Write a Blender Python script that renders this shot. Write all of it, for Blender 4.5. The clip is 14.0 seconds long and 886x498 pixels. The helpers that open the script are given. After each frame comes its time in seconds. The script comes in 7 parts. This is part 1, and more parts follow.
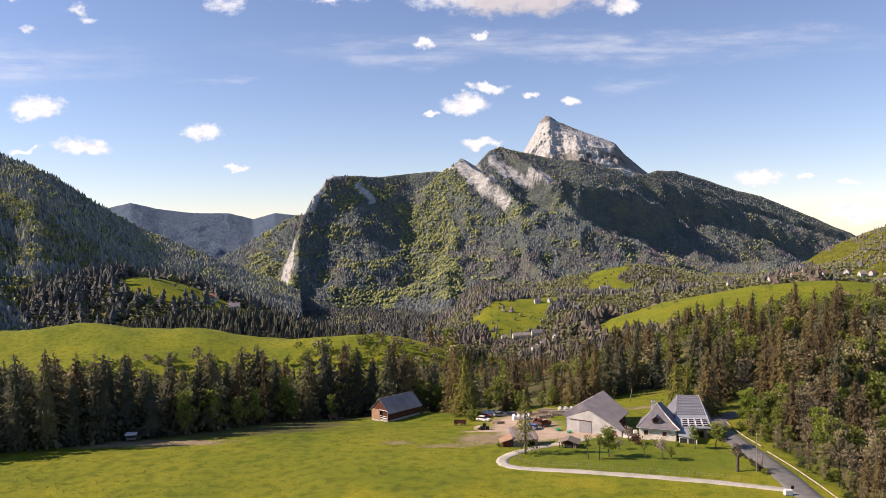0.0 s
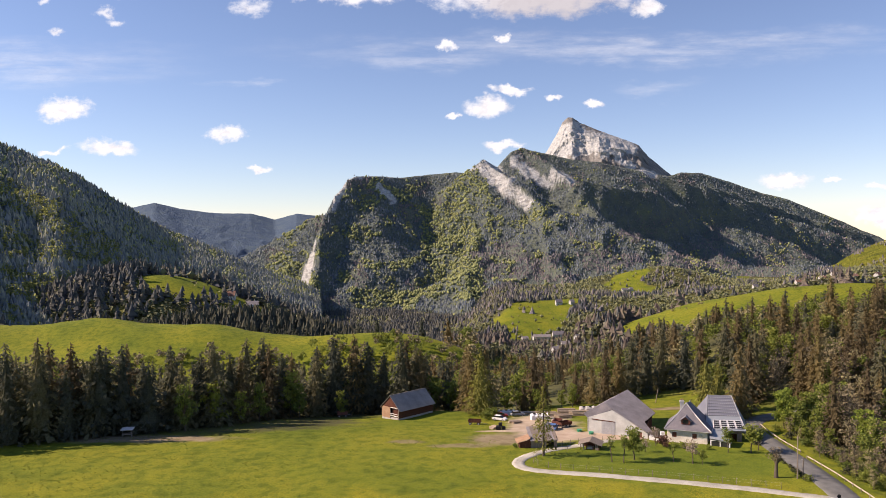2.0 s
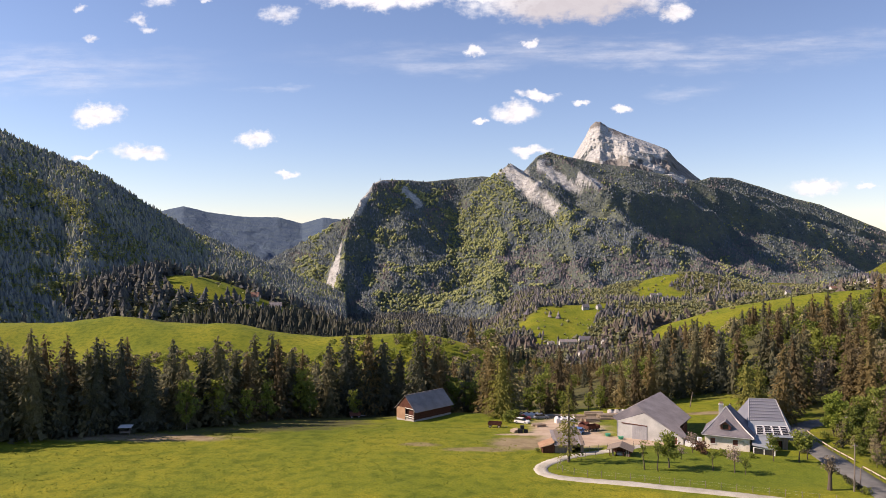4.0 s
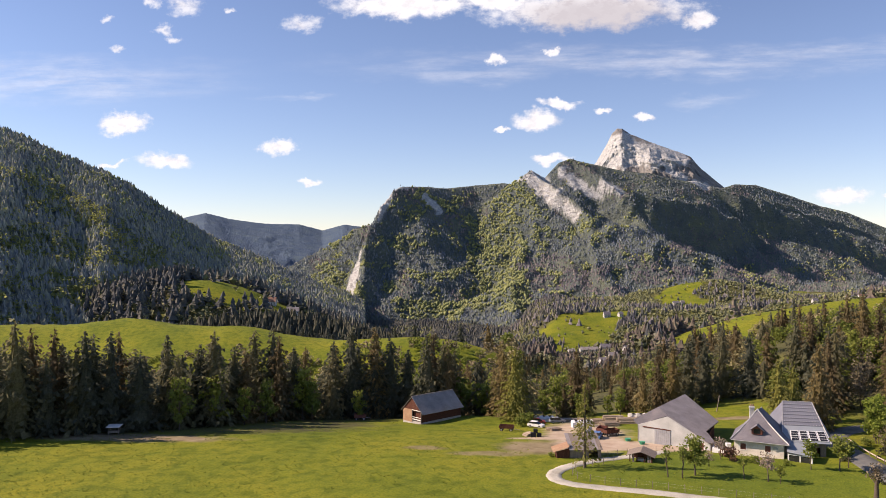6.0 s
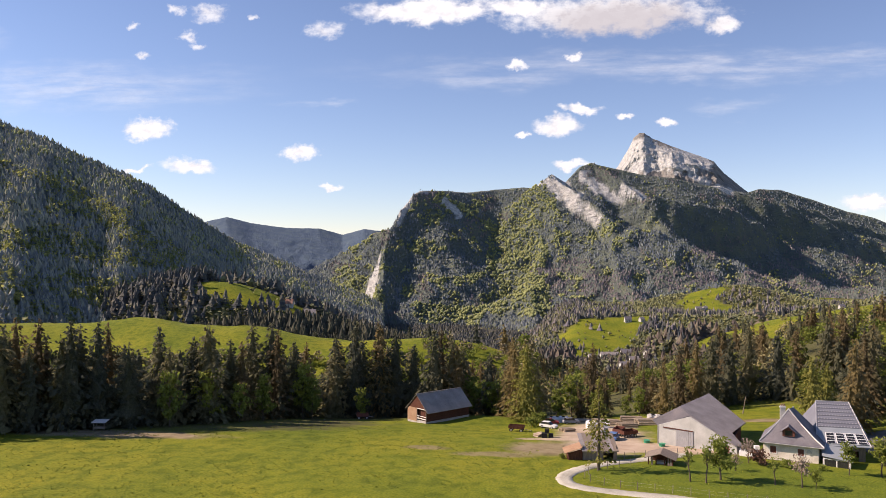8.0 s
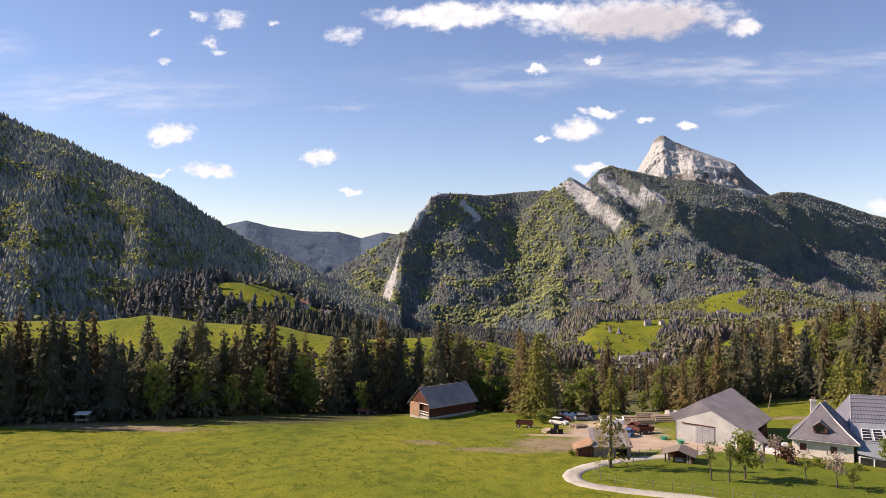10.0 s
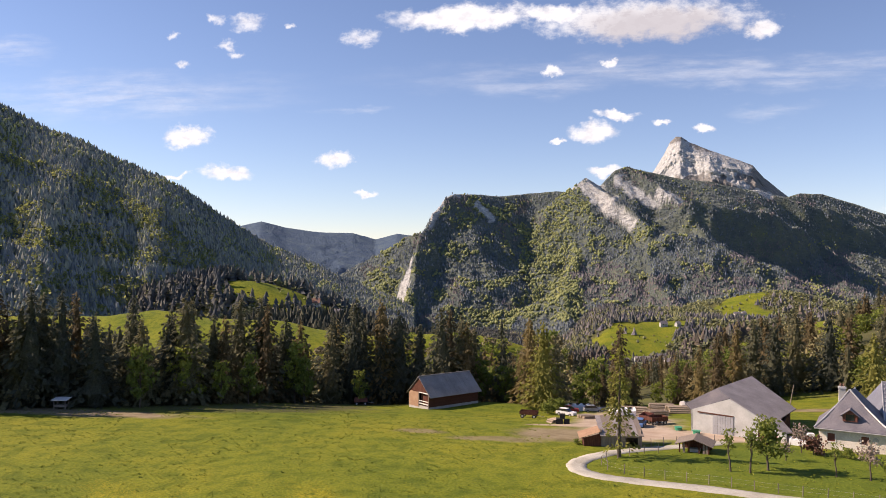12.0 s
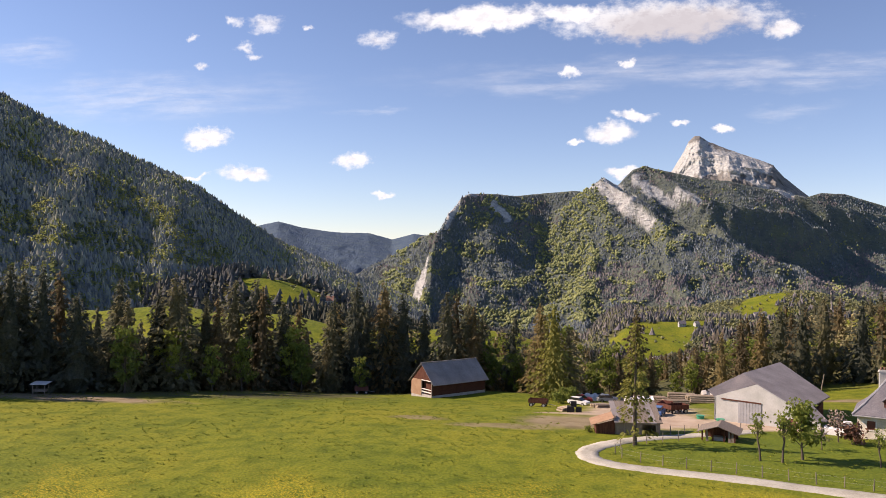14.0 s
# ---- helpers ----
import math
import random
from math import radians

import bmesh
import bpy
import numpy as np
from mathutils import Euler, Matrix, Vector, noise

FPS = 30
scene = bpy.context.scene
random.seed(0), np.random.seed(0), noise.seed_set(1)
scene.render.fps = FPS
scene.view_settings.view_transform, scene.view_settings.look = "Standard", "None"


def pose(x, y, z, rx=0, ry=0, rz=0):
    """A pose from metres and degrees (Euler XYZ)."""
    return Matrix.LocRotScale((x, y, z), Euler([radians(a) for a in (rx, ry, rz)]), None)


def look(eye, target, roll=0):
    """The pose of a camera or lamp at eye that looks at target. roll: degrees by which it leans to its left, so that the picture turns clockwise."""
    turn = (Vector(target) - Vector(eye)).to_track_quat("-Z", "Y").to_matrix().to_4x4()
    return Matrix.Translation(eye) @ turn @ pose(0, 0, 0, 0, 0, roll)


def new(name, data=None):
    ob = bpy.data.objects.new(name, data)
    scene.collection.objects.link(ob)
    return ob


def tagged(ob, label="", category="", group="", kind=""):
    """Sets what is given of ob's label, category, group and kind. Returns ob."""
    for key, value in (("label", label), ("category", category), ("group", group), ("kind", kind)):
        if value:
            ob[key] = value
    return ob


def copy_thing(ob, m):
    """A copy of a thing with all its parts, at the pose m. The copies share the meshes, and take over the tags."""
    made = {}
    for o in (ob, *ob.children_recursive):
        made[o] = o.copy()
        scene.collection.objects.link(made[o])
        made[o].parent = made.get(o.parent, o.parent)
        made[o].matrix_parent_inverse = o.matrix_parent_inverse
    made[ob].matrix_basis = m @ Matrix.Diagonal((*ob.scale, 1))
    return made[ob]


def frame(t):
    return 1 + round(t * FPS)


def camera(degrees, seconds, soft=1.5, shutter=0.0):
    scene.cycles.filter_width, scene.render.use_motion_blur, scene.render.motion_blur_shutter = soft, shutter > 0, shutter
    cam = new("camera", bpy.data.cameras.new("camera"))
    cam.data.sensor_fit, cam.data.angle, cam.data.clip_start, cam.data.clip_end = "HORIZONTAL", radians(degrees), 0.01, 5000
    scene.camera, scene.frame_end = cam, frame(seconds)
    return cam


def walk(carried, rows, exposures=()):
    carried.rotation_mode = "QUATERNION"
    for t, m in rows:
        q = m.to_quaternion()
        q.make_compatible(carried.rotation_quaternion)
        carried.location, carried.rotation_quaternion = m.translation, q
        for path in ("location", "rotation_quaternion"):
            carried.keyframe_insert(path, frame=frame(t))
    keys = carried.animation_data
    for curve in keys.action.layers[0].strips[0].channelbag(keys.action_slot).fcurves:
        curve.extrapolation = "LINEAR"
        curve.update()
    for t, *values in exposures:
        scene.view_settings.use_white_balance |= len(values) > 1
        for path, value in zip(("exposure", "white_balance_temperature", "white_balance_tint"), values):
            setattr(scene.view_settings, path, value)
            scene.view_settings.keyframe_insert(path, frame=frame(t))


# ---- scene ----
cam = camera(60.12, 14.0, soft=0.75)
# seconds, eye x y z, yaw (left), pitch (up), roll
PATH = [
    (0, 0.01, 0.02, 55.68, 0.00, -1.50, -0.82), (0.5, 0.50, 2.98, 54.72, 0.38, -1.46, -0.73),
    (1, 0.95, 5.96, 53.70, 0.75, -1.43, -0.64), (1.5, 1.37, 9.03, 52.65, 1.09, -1.37, -0.55),
    (2, 1.72, 12.22, 51.61, 1.59, -1.32, -0.47), (2.5, 2.06, 15.46, 50.59, 2.02, -1.23, -0.40),
    (3, 2.40, 18.83, 49.57, 2.52, -1.15, -0.32), (5.5, 4.74, 34.52, 44.19, 4.78, -0.46, -0.04),
    (6, 5.36, 37.23, 43.20, 5.12, -0.31, -0.02), (6.5, 6.02, 40.02, 42.20, 5.56, -0.16, 0.03),
    (7, 6.54, 42.71, 41.20, 5.62, -0.04, 0.11), (7.5, 7.04, 45.57, 40.20, 6.22, 0.04, 0.18),
    (8, 7.56, 48.42, 39.20, 6.66, 0.09, 0.20), (8.5, 8.11, 51.15, 38.15, 7.06, 0.18, 0.21),
    (9, 8.59, 53.86, 37.10, 7.46, 0.25, 0.23), (11.5, 11.15, 66.43, 31.53, 8.89, 0.55, 0.36),
    (12, 11.36, 68.84, 30.36, 9.21, 0.56, 0.44), (12.5, 11.43, 71.32, 29.24, 9.59, 0.59, 0.55),
    (13, 11.62, 73.89, 28.07, 10.14, 0.60, 0.58), (13.5, 11.88, 76.36, 26.97, 10.24, 0.62, 0.60),
    (14, 12.26, 79.01, 25.97, 10.47, 0.62, 0.54),
]
walk(cam, [(t, pose(x, y, z, 90 + pitch, 0, yaw) @ pose(0, 0, 0, 0, 0, roll)) for t, x, y, z, yaw, pitch, roll in PATH],
     exposures=[(0, 0.60, 6850, 30), (14, 0.60, 6850, 30)])

# ---------------------------------------------------------------- sky and sun
SUN_ELEVATION, SUN_TURN = 35.0, 269.0
world = bpy.data.worlds.new("sky")
scene.world = world
world.use_nodes = True
wn, wl = world.node_tree.nodes, world.node_tree.links
wn.clear()


def wmath(operation, a, b=None):
    n = wn.new("ShaderNodeMath")
    n.operation = operation
    for socket, value in zip(n.inputs, (a, b)):
        if value is None:
            continue
        if isinstance(value, (int, float)):
            socket.default_value = value
        else:
            wl.new(value, socket)
    return n.outputs[0]


sky = wn.new("ShaderNodeTexSky")
sky.sky_type, sky.sun_disc = "NISHITA", False
sky.sun_elevation, sky.sun_rotation = radians(SUN_ELEVATION), radians(SUN_TURN)
sky.air_density, sky.dust_density, sky.ozone_density, sky.altitude = 1.0, 0.0, 3.2, 1000
dirs = wn.new("ShaderNodeTexCoord")
split = wn.new("ShaderNodeSeparateXYZ")
wl.new(dirs.outputs["Generated"], split.inputs[0])
ahead = wmath("MAXIMUM", split.outputs[1], 0.02)
flat = wn.new("ShaderNodeCombineXYZ")
wl.new(wmath("DIVIDE", split.outputs[0], ahead), flat.inputs[0])
wl.new(wmath("DIVIDE", split.outputs[2], ahead), flat.inputs[1])


def wnoise(scale, detail, source, stretch=None):
    n = wn.new("ShaderNodeTexNoise")
    n.inputs["Scale"].default_value, n.inputs["Detail"].default_value = scale, detail
    n.inputs["Roughness"].default_value = 0.6
    if stretch:
        m = wn.new("ShaderNodeVectorMath")
        m.operation = "MULTIPLY"
        m.inputs[1].default_value = stretch
        wl.new(source, m.inputs[0])
        source = m.outputs[0]
    wl.new(source, n.inputs["Vector"])
    return n


def shifted(noise_node, amount):
    """The flat sky direction, pushed about by a noise."""
    s = wn.new("ShaderNodeVectorMath")
    s.operation = "SUBTRACT"
    s.inputs[1].default_value = (0.5, 0.5, 0.5)
    wl.new(noise_node.outputs["Color"], s.inputs[0])
    m = wn.new("ShaderNodeVectorMath")
    m.operation = "MULTIPLY_ADD"
    m.inputs[1].default_value = (amount, amount * 0.7, 0)
    wl.new(s.outputs[0], m.inputs[0])
    wl.new(flat.outputs[0], m.inputs[2])
    return m.outputs[0]


puffy = shifted(wnoise(30, 4, flat.outputs[0]), 0.05)
wispy = shifted(wnoise(9, 5, flat.outputs[0], (1, 3, 1)), 0.10)


def cloud(source, u, v, ru, rv):
    """How deep inside an oval of the sky a direction lies: 1 at its middle, 0 at its rim, less outside."""
    a = wn.new("ShaderNodeVectorMath")
    a.operation = "SUBTRACT"
    a.inputs[1].default_value = (u, v, 0)
    wl.new(source, a.inputs[0])
    b = wn.new("ShaderNodeVectorMath")
    b.operation = "MULTIPLY"
    b.inputs[1].default_value = (1 / ru, 1 / rv, 0)
    wl.new(a.outputs[0], b.inputs[0])
    c = wn.new("ShaderNodeVectorMath")
    c.operation = "LENGTH"
    wl.new(b.outputs[0], c.inputs[0])
    return wmath("MAXIMUM", wmath("SUBTRACT", 1.0, c.outputs["Value"]), -1.0)


def ramp(value, low, high):
    d = wn.new("ShaderNodeMapRange")
    d.interpolation_type = "SMOOTHSTEP"
    d.inputs["From Min"].default_value, d.inputs["From Max"].default_value = low, high
    wl.new(value, d.inputs["Value"])
    return d.outputs[0]


CUMULUS = [(-0.526, 0.166, 0.038, 0.0227), (-0.465, 0.114, 0.0413, 0.0162), (-0.542, 0.111, 0.0215, 0.0057), (-0.307, 0.131, 0.0281, 0.0171),
           (-0.269, 0.085, 0.0165, 0.0081), (0.033, 0.161, 0.0347, 0.0195), (0.063, 0.183, 0.0265, 0.0097), (-0.014, 0.149, 0.0132, 0.0065),
           (0.048, 0.112, 0.0248, 0.0114), (0.118, 0.172, 0.0149, 0.0065), (0.17, 0.162, 0.0182, 0.0081), (-0.021, 0.241, 0.0165, 0.0138),
           (0.048, 0.251, 0.0116, 0.0122), (0.415, 0.063, 0.0331, 0.0179), (0.477, 0.061, 0.0165, 0.0073), (0.529, 0.055, 0.0198, 0.0081),
           (0.542, 0.013, 0.0496, 0.0227)]
HIGH_CUMULUS = [(-0.134, 0.315, 0.1116, 0.0276), (0.097, 0.303, 0.1447, 0.0422), (-0.012, 0.315, 0.0579, 0.0211), (0.235, 0.287, 0.0231, 0.0211),
                (-0.443, 0.321, 0.0231, 0.0146), (-0.487, 0.328, 0.0124, 0.0089), (-0.549, 0.305, 0.0074, 0.0057), (-0.471, 0.293, 0.0157, 0.0073),
                (-0.535, 0.267, 0.0124, 0.0057), (-0.376, 0.316, 0.0058, 0.0057), (-0.279, 0.294, 0.0248, 0.013), (-0.456, 0.282, 0.0132, 0.0065)]
CIRRUS = [(0.189, 0.235, 0.3969, 0.013), (0.294, 0.24, 0.2728, 0.0073), (0.247, 0.186, 0.0513, 0.0073), (-0.041, 0.227, 0.1323, 0.0114),
          (-0.298, 0.192, 0.048, 0.0041), (0.182, 0.22, 0.0496, 0.0065), (-0.812, 0.294, 0.0744, 0.013), (-0.633, 0.224, 0.248, 0.0211)]


def most(values):
    total = values[0]
    for value in values[1:]:
        total = wmath("MAXIMUM", total, value)
    return total


body = most([cloud(puffy, u, v, ru * 1.18, rv * 0.76) for u, v, ru, rv in CUMULUS + HIGH_CUMULUS[:4]])
wisps = most([cloud(puffy, u, v, ru * 1.25, rv * 1.1) for u, v, ru, rv in HIGH_CUMULUS[4:]])
billow = wnoise(70, 5, flat.outputs[0], (0.8, 1.3, 1))
billow.inputs["Roughness"].default_value = 0.62
density = wmath("ADD", body, wmath("MULTIPLY", wmath("SUBTRACT", billow.outputs[0], 0.5), 0.8))
loose = wmath("ADD", wisps, wmath("MULTIPLY", wmath("SUBTRACT", billow.outputs[0], 0.5), 1.3))
thick = wmath("MAXIMUM", ramp(density, 0.02, 0.62), wmath("MULTIPLY", ramp(loose, 0.0, 0.9), 0.8))
streak = most([cloud(wispy, u, v, ru * 1.4, rv * 2.2) for u, v, ru, rv in CIRRUS])
grain = wnoise(24, 6, flat.outputs[0], (0.5, 3.5, 1))
thin = wmath("MULTIPLY", ramp(streak, 0.0, 1.0), ramp(grain.outputs[0], 0.25, 0.8))
thin = wmath("MULTIPLY", thin, 0.42)
# shade under the largest clouds and in the folds of all
belly = wmath("ADD", ramp(cloud(puffy, 0.115, 0.290, 0.15, 0.045), 0.0, 0.7), wmath("MULTIPLY", ramp(billow.outputs[0], 0.55, 0.35), 0.35))
tone = wn.new("ShaderNodeMix")
tone.data_type = "RGBA"
tone.inputs["A"].default_value, tone.inputs["B"].default_value = (0.64, 0.715, 0.70, 1), (0.42, 0.445, 0.445, 1)
wl.new(wmath("MULTIPLY", belly, 0.95), tone.inputs["Factor"])
blend = wn.new("ShaderNodeMix")
blend.data_type = "RGBA"
SKY_STRENGTH = 0.092
SKY_TINT = (1.01, 1.035, 1.02)
scaled = wn.new("ShaderNodeVectorMath")
scaled.operation = "SCALE"
scaled.inputs["Scale"].default_value = SKY_STRENGTH
tinted = wn.new("ShaderNodeVectorMath")
tinted.operation = "MULTIPLY"
tinted.inputs[1].default_value = SKY_TINT
wl.new(sky.outputs[0], tinted.inputs[0])
wl.new(tinted.outputs[0], scaled.inputs[0])
wl.new(scaled.outputs[0], blend.inputs["A"])
wl.new(tone.outputs["Result"], blend.inputs["B"])
front = wmath("GREATER_THAN", split.outputs[1], 0.05)
wl.new(wmath("MULTIPLY", front, wmath("MAXIMUM", thick, thin)), blend.inputs["Factor"])
back = wn.new("ShaderNodeBackground")
back.inputs["Strength"].default_value = 1.0
wl.new(blend.outputs["Result"], back.inputs["Color"])
out = wn.new("ShaderNodeOutputWorld")
wl.new(back.outputs[0], out.inputs["Surface"])

sun_light = bpy.data.lights.new("sun", "SUN")
sun_light.energy, sun_light.angle, sun_light.color = 5.0, radians(0.55), (1.0, 0.88, 0.68)
sun = new("sun", sun_light)
sun.matrix_world = look((-815, -14, 571), (0, 0, 0))


# ---------------------------------------------------------------- materials
def material(name, colours, scale=1.0, fine=12.0, rough=0.9, bump=0.3, spread=0.25, metal=0.0, island=0.0, each=0.0, specular=0.3, coords="Object", stretch=None, depth=0.05, through_light=0.0):
    """Two noises lay the colours out at a coarse and a fine size; island and each vary the value by loose piece and by object."""
    m = bpy.data.materials.new(name)
    m.use_nodes = True
    nodes, links = m.node_tree.nodes, m.node_tree.links
    shader = nodes["Principled BSDF"]
    shader.inputs["Roughness"].default_value = rough
    shader.inputs["Metallic"].default_value = metal
    shader.inputs["Specular IOR Level"].default_value = specular
    tex = nodes.new("ShaderNodeTexCoord")
    source = tex.outputs[coords]
    if stretch:
        s = nodes.new("ShaderNodeVectorMath")
        s.operation = "MULTIPLY"
        s.inputs[1].default_value = stretch
        links.new(source, s.inputs[0])
        source = s.outputs[0]
    big, small = nodes.new("ShaderNodeTexNoise"), nodes.new("ShaderNodeTexNoise")
    for n, size in ((big, scale), (small, fine)):
        n.inputs["Scale"].default_value, n.inputs["Detail"].default_value = size, 5
        links.new(source, n.inputs["Vector"])
    ramp = nodes.new("ShaderNodeValToRGB")
    while len(ramp.color_ramp.elements) < len(colours):
        ramp.color_ramp.elements.new(0.5)
    for i, (e, c) in enumerate(zip(ramp.color_ramp.elements, colours)):
        e.position = 0.32 + 0.36 * i / max(1, len(colours) - 1)
        e.color = (*c, 1)
    factor = big.outputs[0]
    if island:
        geo = nodes.new("ShaderNodeNewGeometry")
        mixer = nodes.new("ShaderNodeMix")
        mixer.inputs["Factor"].default_value = island
        links.new(factor, mixer.inputs["A"])
        links.new(geo.outputs["Random Per Island"], mixer.inputs["B"])
        factor = mixer.outputs["Result"]
    if each:
        info = nodes.new("ShaderNodeObjectInfo")
        mixer = nodes.new("ShaderNodeMix")
        mixer.inputs["Factor"].default_value = each
        links.new(factor, mixer.inputs["A"])
        links.new(info.outputs["Random"], mixer.inputs["B"])
        factor = mixer.outputs["Result"]
    links.new(factor, ramp.inputs[0])
    value = nodes.new("ShaderNodeMapRange")
    value.inputs["From Min"].default_value, value.inputs["From Max"].default_value = 0.3, 0.7
    value.inputs["To Min"].default_value, value.inputs["To Max"].default_value = 1 - spread, 1 + spread
    links.new(small.outputs[0], value.inputs["Value"])
    shade = nodes.new("ShaderNodeVectorMath")
    shade.operation = "SCALE"
    links.new(ramp.outputs[0], shade.inputs[0])
    links.new(value.outputs[0], shade.inputs["Scale"])
    links.new(shade.outputs[0], shader.inputs["Base Color"])
    if bump:
        b = nodes.new("ShaderNodeBump")
        b.inputs["Strength"].default_value, b.inputs["Distance"].default_value = bump, depth
        links.new(small.outputs[0], b.inputs["Height"])
        links.new(b.outputs[0], shader.inputs["Normal"])
    if through_light:
        leaf = nodes.new("ShaderNodeBsdfTranslucent")
        links.new(shade.outputs[0], leaf.inputs["Color"])
        both = nodes.new("ShaderNodeMixShader")
        both.inputs[0].default_value = through_light
        links.new(shader.outputs[0], both.inputs[1])
        links.new(leaf.outputs[0], both.inputs[2])
        links.new(both.outputs[0], nodes["Material Output"].inputs["Surface"])
    return m


SPRUCE_LEAF = material("spruce_needles", [(0.090, 0.102, 0.074), (0.134, 0.140, 0.086), (0.192, 0.180, 0.096)], 0.11, 3.0, bump=0, spread=0.3, island=0.18, each=0.5, through_light=0.55)
WARM_SPRUCE_LEAF = material("larch_needles", [(0.140, 0.112, 0.062), (0.198, 0.156, 0.076), (0.256, 0.206, 0.088)], 0.11, 3.0, bump=0, spread=0.3, island=0.18, each=0.5, through_light=0.55)
GREEN_LEAF = material("fresh_leaves", [(0.125, 0.165, 0.036), (0.19, 0.23, 0.046), (0.25, 0.285, 0.056)], 0.3, 2.0, bump=0, spread=0.3, island=0.4, each=0.4, through_light=0.4)
BUD_LEAF = material("budding_twigs", [(0.175, 0.143, 0.092), (0.235, 0.198, 0.115), (0.262, 0.235, 0.110)], 0.3, 2.0, bump=0, spread=0.3, island=0.4, each=0.5)
BARK = material("bark", [(0.07, 0.055, 0.04), (0.13, 0.105, 0.08)], 2.0, 14.0, stretch=(1, 1, 0.25))
# Distance haze put into these three needle colours: bluer and paler than near needles.
HAZED_SPRUCE = material("hazed_distant_spruces", [(0.112, 0.140, 0.168), (0.142, 0.172, 0.188), (0.178, 0.206, 0.182)], 0.004, 0.05, bump=0, spread=0.2, island=0.45)
HAZED_SLOPE_SPRUCE = material("hazed_hillside_spruces", [(0.146, 0.174, 0.186), (0.192, 0.220, 0.206), (0.242, 0.262, 0.194)], 0.004, 0.05, bump=0, spread=0.2, island=0.45)
HAZED_BROWN = material("hazed_brown_spruces", [(0.132, 0.126, 0.146), (0.164, 0.153, 0.158), (0.190, 0.177, 0.154)], 0.004, 0.05, bump=0, spread=0.2, island=0.5)
# Beech leaves are lifted paler here too, in place of haze.
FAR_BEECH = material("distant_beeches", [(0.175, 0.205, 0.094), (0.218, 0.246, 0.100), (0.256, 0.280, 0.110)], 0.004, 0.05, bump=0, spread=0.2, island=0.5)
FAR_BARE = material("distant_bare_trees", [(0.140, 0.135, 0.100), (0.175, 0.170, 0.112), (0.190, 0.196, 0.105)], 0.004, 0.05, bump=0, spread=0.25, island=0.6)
SLOPE_LEAF = material("hillside_leaves", [(0.215, 0.245, 0.094), (0.275, 0.305, 0.104), (0.330, 0.350, 0.116)], 0.02, 0.1, bump=0, spread=0.2, island=0.5, through_light=0.6)
VALLEY_LEAF = material("valley_broadleaf", [(0.105, 0.118, 0.066), (0.145, 0.156, 0.074), (0.190, 0.200, 0.084)], 0.012, 0.1, bump=0, spread=0.25, island=0.6)
# The shaded front of the stand is put into this darker needle colour.
SHADED_STAND_SPRUCE = material("shaded_plantation_spruces", [(0.044, 0.050, 0.040), (0.064, 0.068, 0.048), (0.088, 0.088, 0.052)], 0.05, 0.3, bump=0, spread=0.3, island=0.5)
# Some blue for the valley haze is mixed into both needle colours below.
VALLEY_BROWN = material("valley_brown_spruces", [(0.086, 0.073, 0.070), (0.120, 0.099, 0.082), (0.146, 0.126, 0.090)], 0.008, 0.1, bump=0, spread=0.25, island=0.5)
VALLEY_SPRUCE = material("valley_spruces", [(0.058, 0.068, 0.074), (0.088, 0.094, 0.086), (0.118, 0.118, 0.090)], 0.008, 0.1, bump=0, spread=0.25, island=0.5)
GRAVEL = material("gravel", [(0.32, 0.307, 0.25), (0.41, 0.394, 0.325), (0.48, 0.464, 0.395)], 0.35, 5.0, bump=0.5, spread=0.18)
ASPHALT = material("asphalt", [(0.110, 0.113, 0.104), (0.145, 0.148, 0.137), (0.178, 0.181, 0.168)], 0.4, 8.0, bump=0.3, spread=0.12)

# ---------------------------------------------------------------- helpers for meshes


def mesh_object(name, verts, faces, mat, parent=None, smooth=False, label="", kind="", category=""):
    """An object from arrays of vertices and faces of one size."""
    verts, faces = np.asarray(verts, np.float32), np.asarray(faces, np.int32)
    me = bpy.data.meshes.new(name)
    k = faces.shape[1]
    me.vertices.add(len(verts))
    me.vertices.foreach_set("co", verts.ravel())
    me.loops.add(faces.size)
    me.loops.foreach_set("vertex_index", faces.ravel())
    me.polygons.add(len(faces))
    me.polygons.foreach_set("loop_start", np.arange(0, faces.size, k, dtype=np.int32))
    me.polygons.foreach_set("use_smooth", np.full(len(faces), smooth))
    me.update(calc_edges=True)
    me.validate()
    me.materials.append(mat)
    ob = new(name, me)
    ob.parent = parent
    return tagged(ob, label, category, "", kind)


def part(name, bm, mat, parent, label="", smooth=False):
    bmesh.ops.recalc_face_normals(bm, faces=bm.faces)
    me = bpy.data.meshes.new(name)
    bm.to_mesh(me)
    bm.free()
    if smooth:
        me.polygons.foreach_set("use_smooth", np.ones(len(me.polygons), bool))
    me.materials.append(mat)
    ob = new(name, me)
    ob.parent = parent
    return tagged(ob, label) if label else ob


def thing(name, label, category, m=None, group=""):
    ob = new(name)
    ob.empty_display_size = 0.2
    if m is not None:
        ob.matrix_world = m
    return tagged(ob, label, category, group)


def smooth_step(a, b, v):
    s = np.clip((np.asarray(v, float) - a) / (b - a), 0, 1)
    return s * s * (3 - 2 * s)


def lattice(ix, iy, seed):
    h = (ix.astype(np.int64) * 374761393 + iy.astype(np.int64) * 668265263 + seed * 144665) & 0x7FFFFFFF
    h = ((h ^ (h >> 13)) * 1274126177) & 0x7FFFFFFF
    return ((h ^ (h >> 16)) & 0xFFFF) / 65535.0


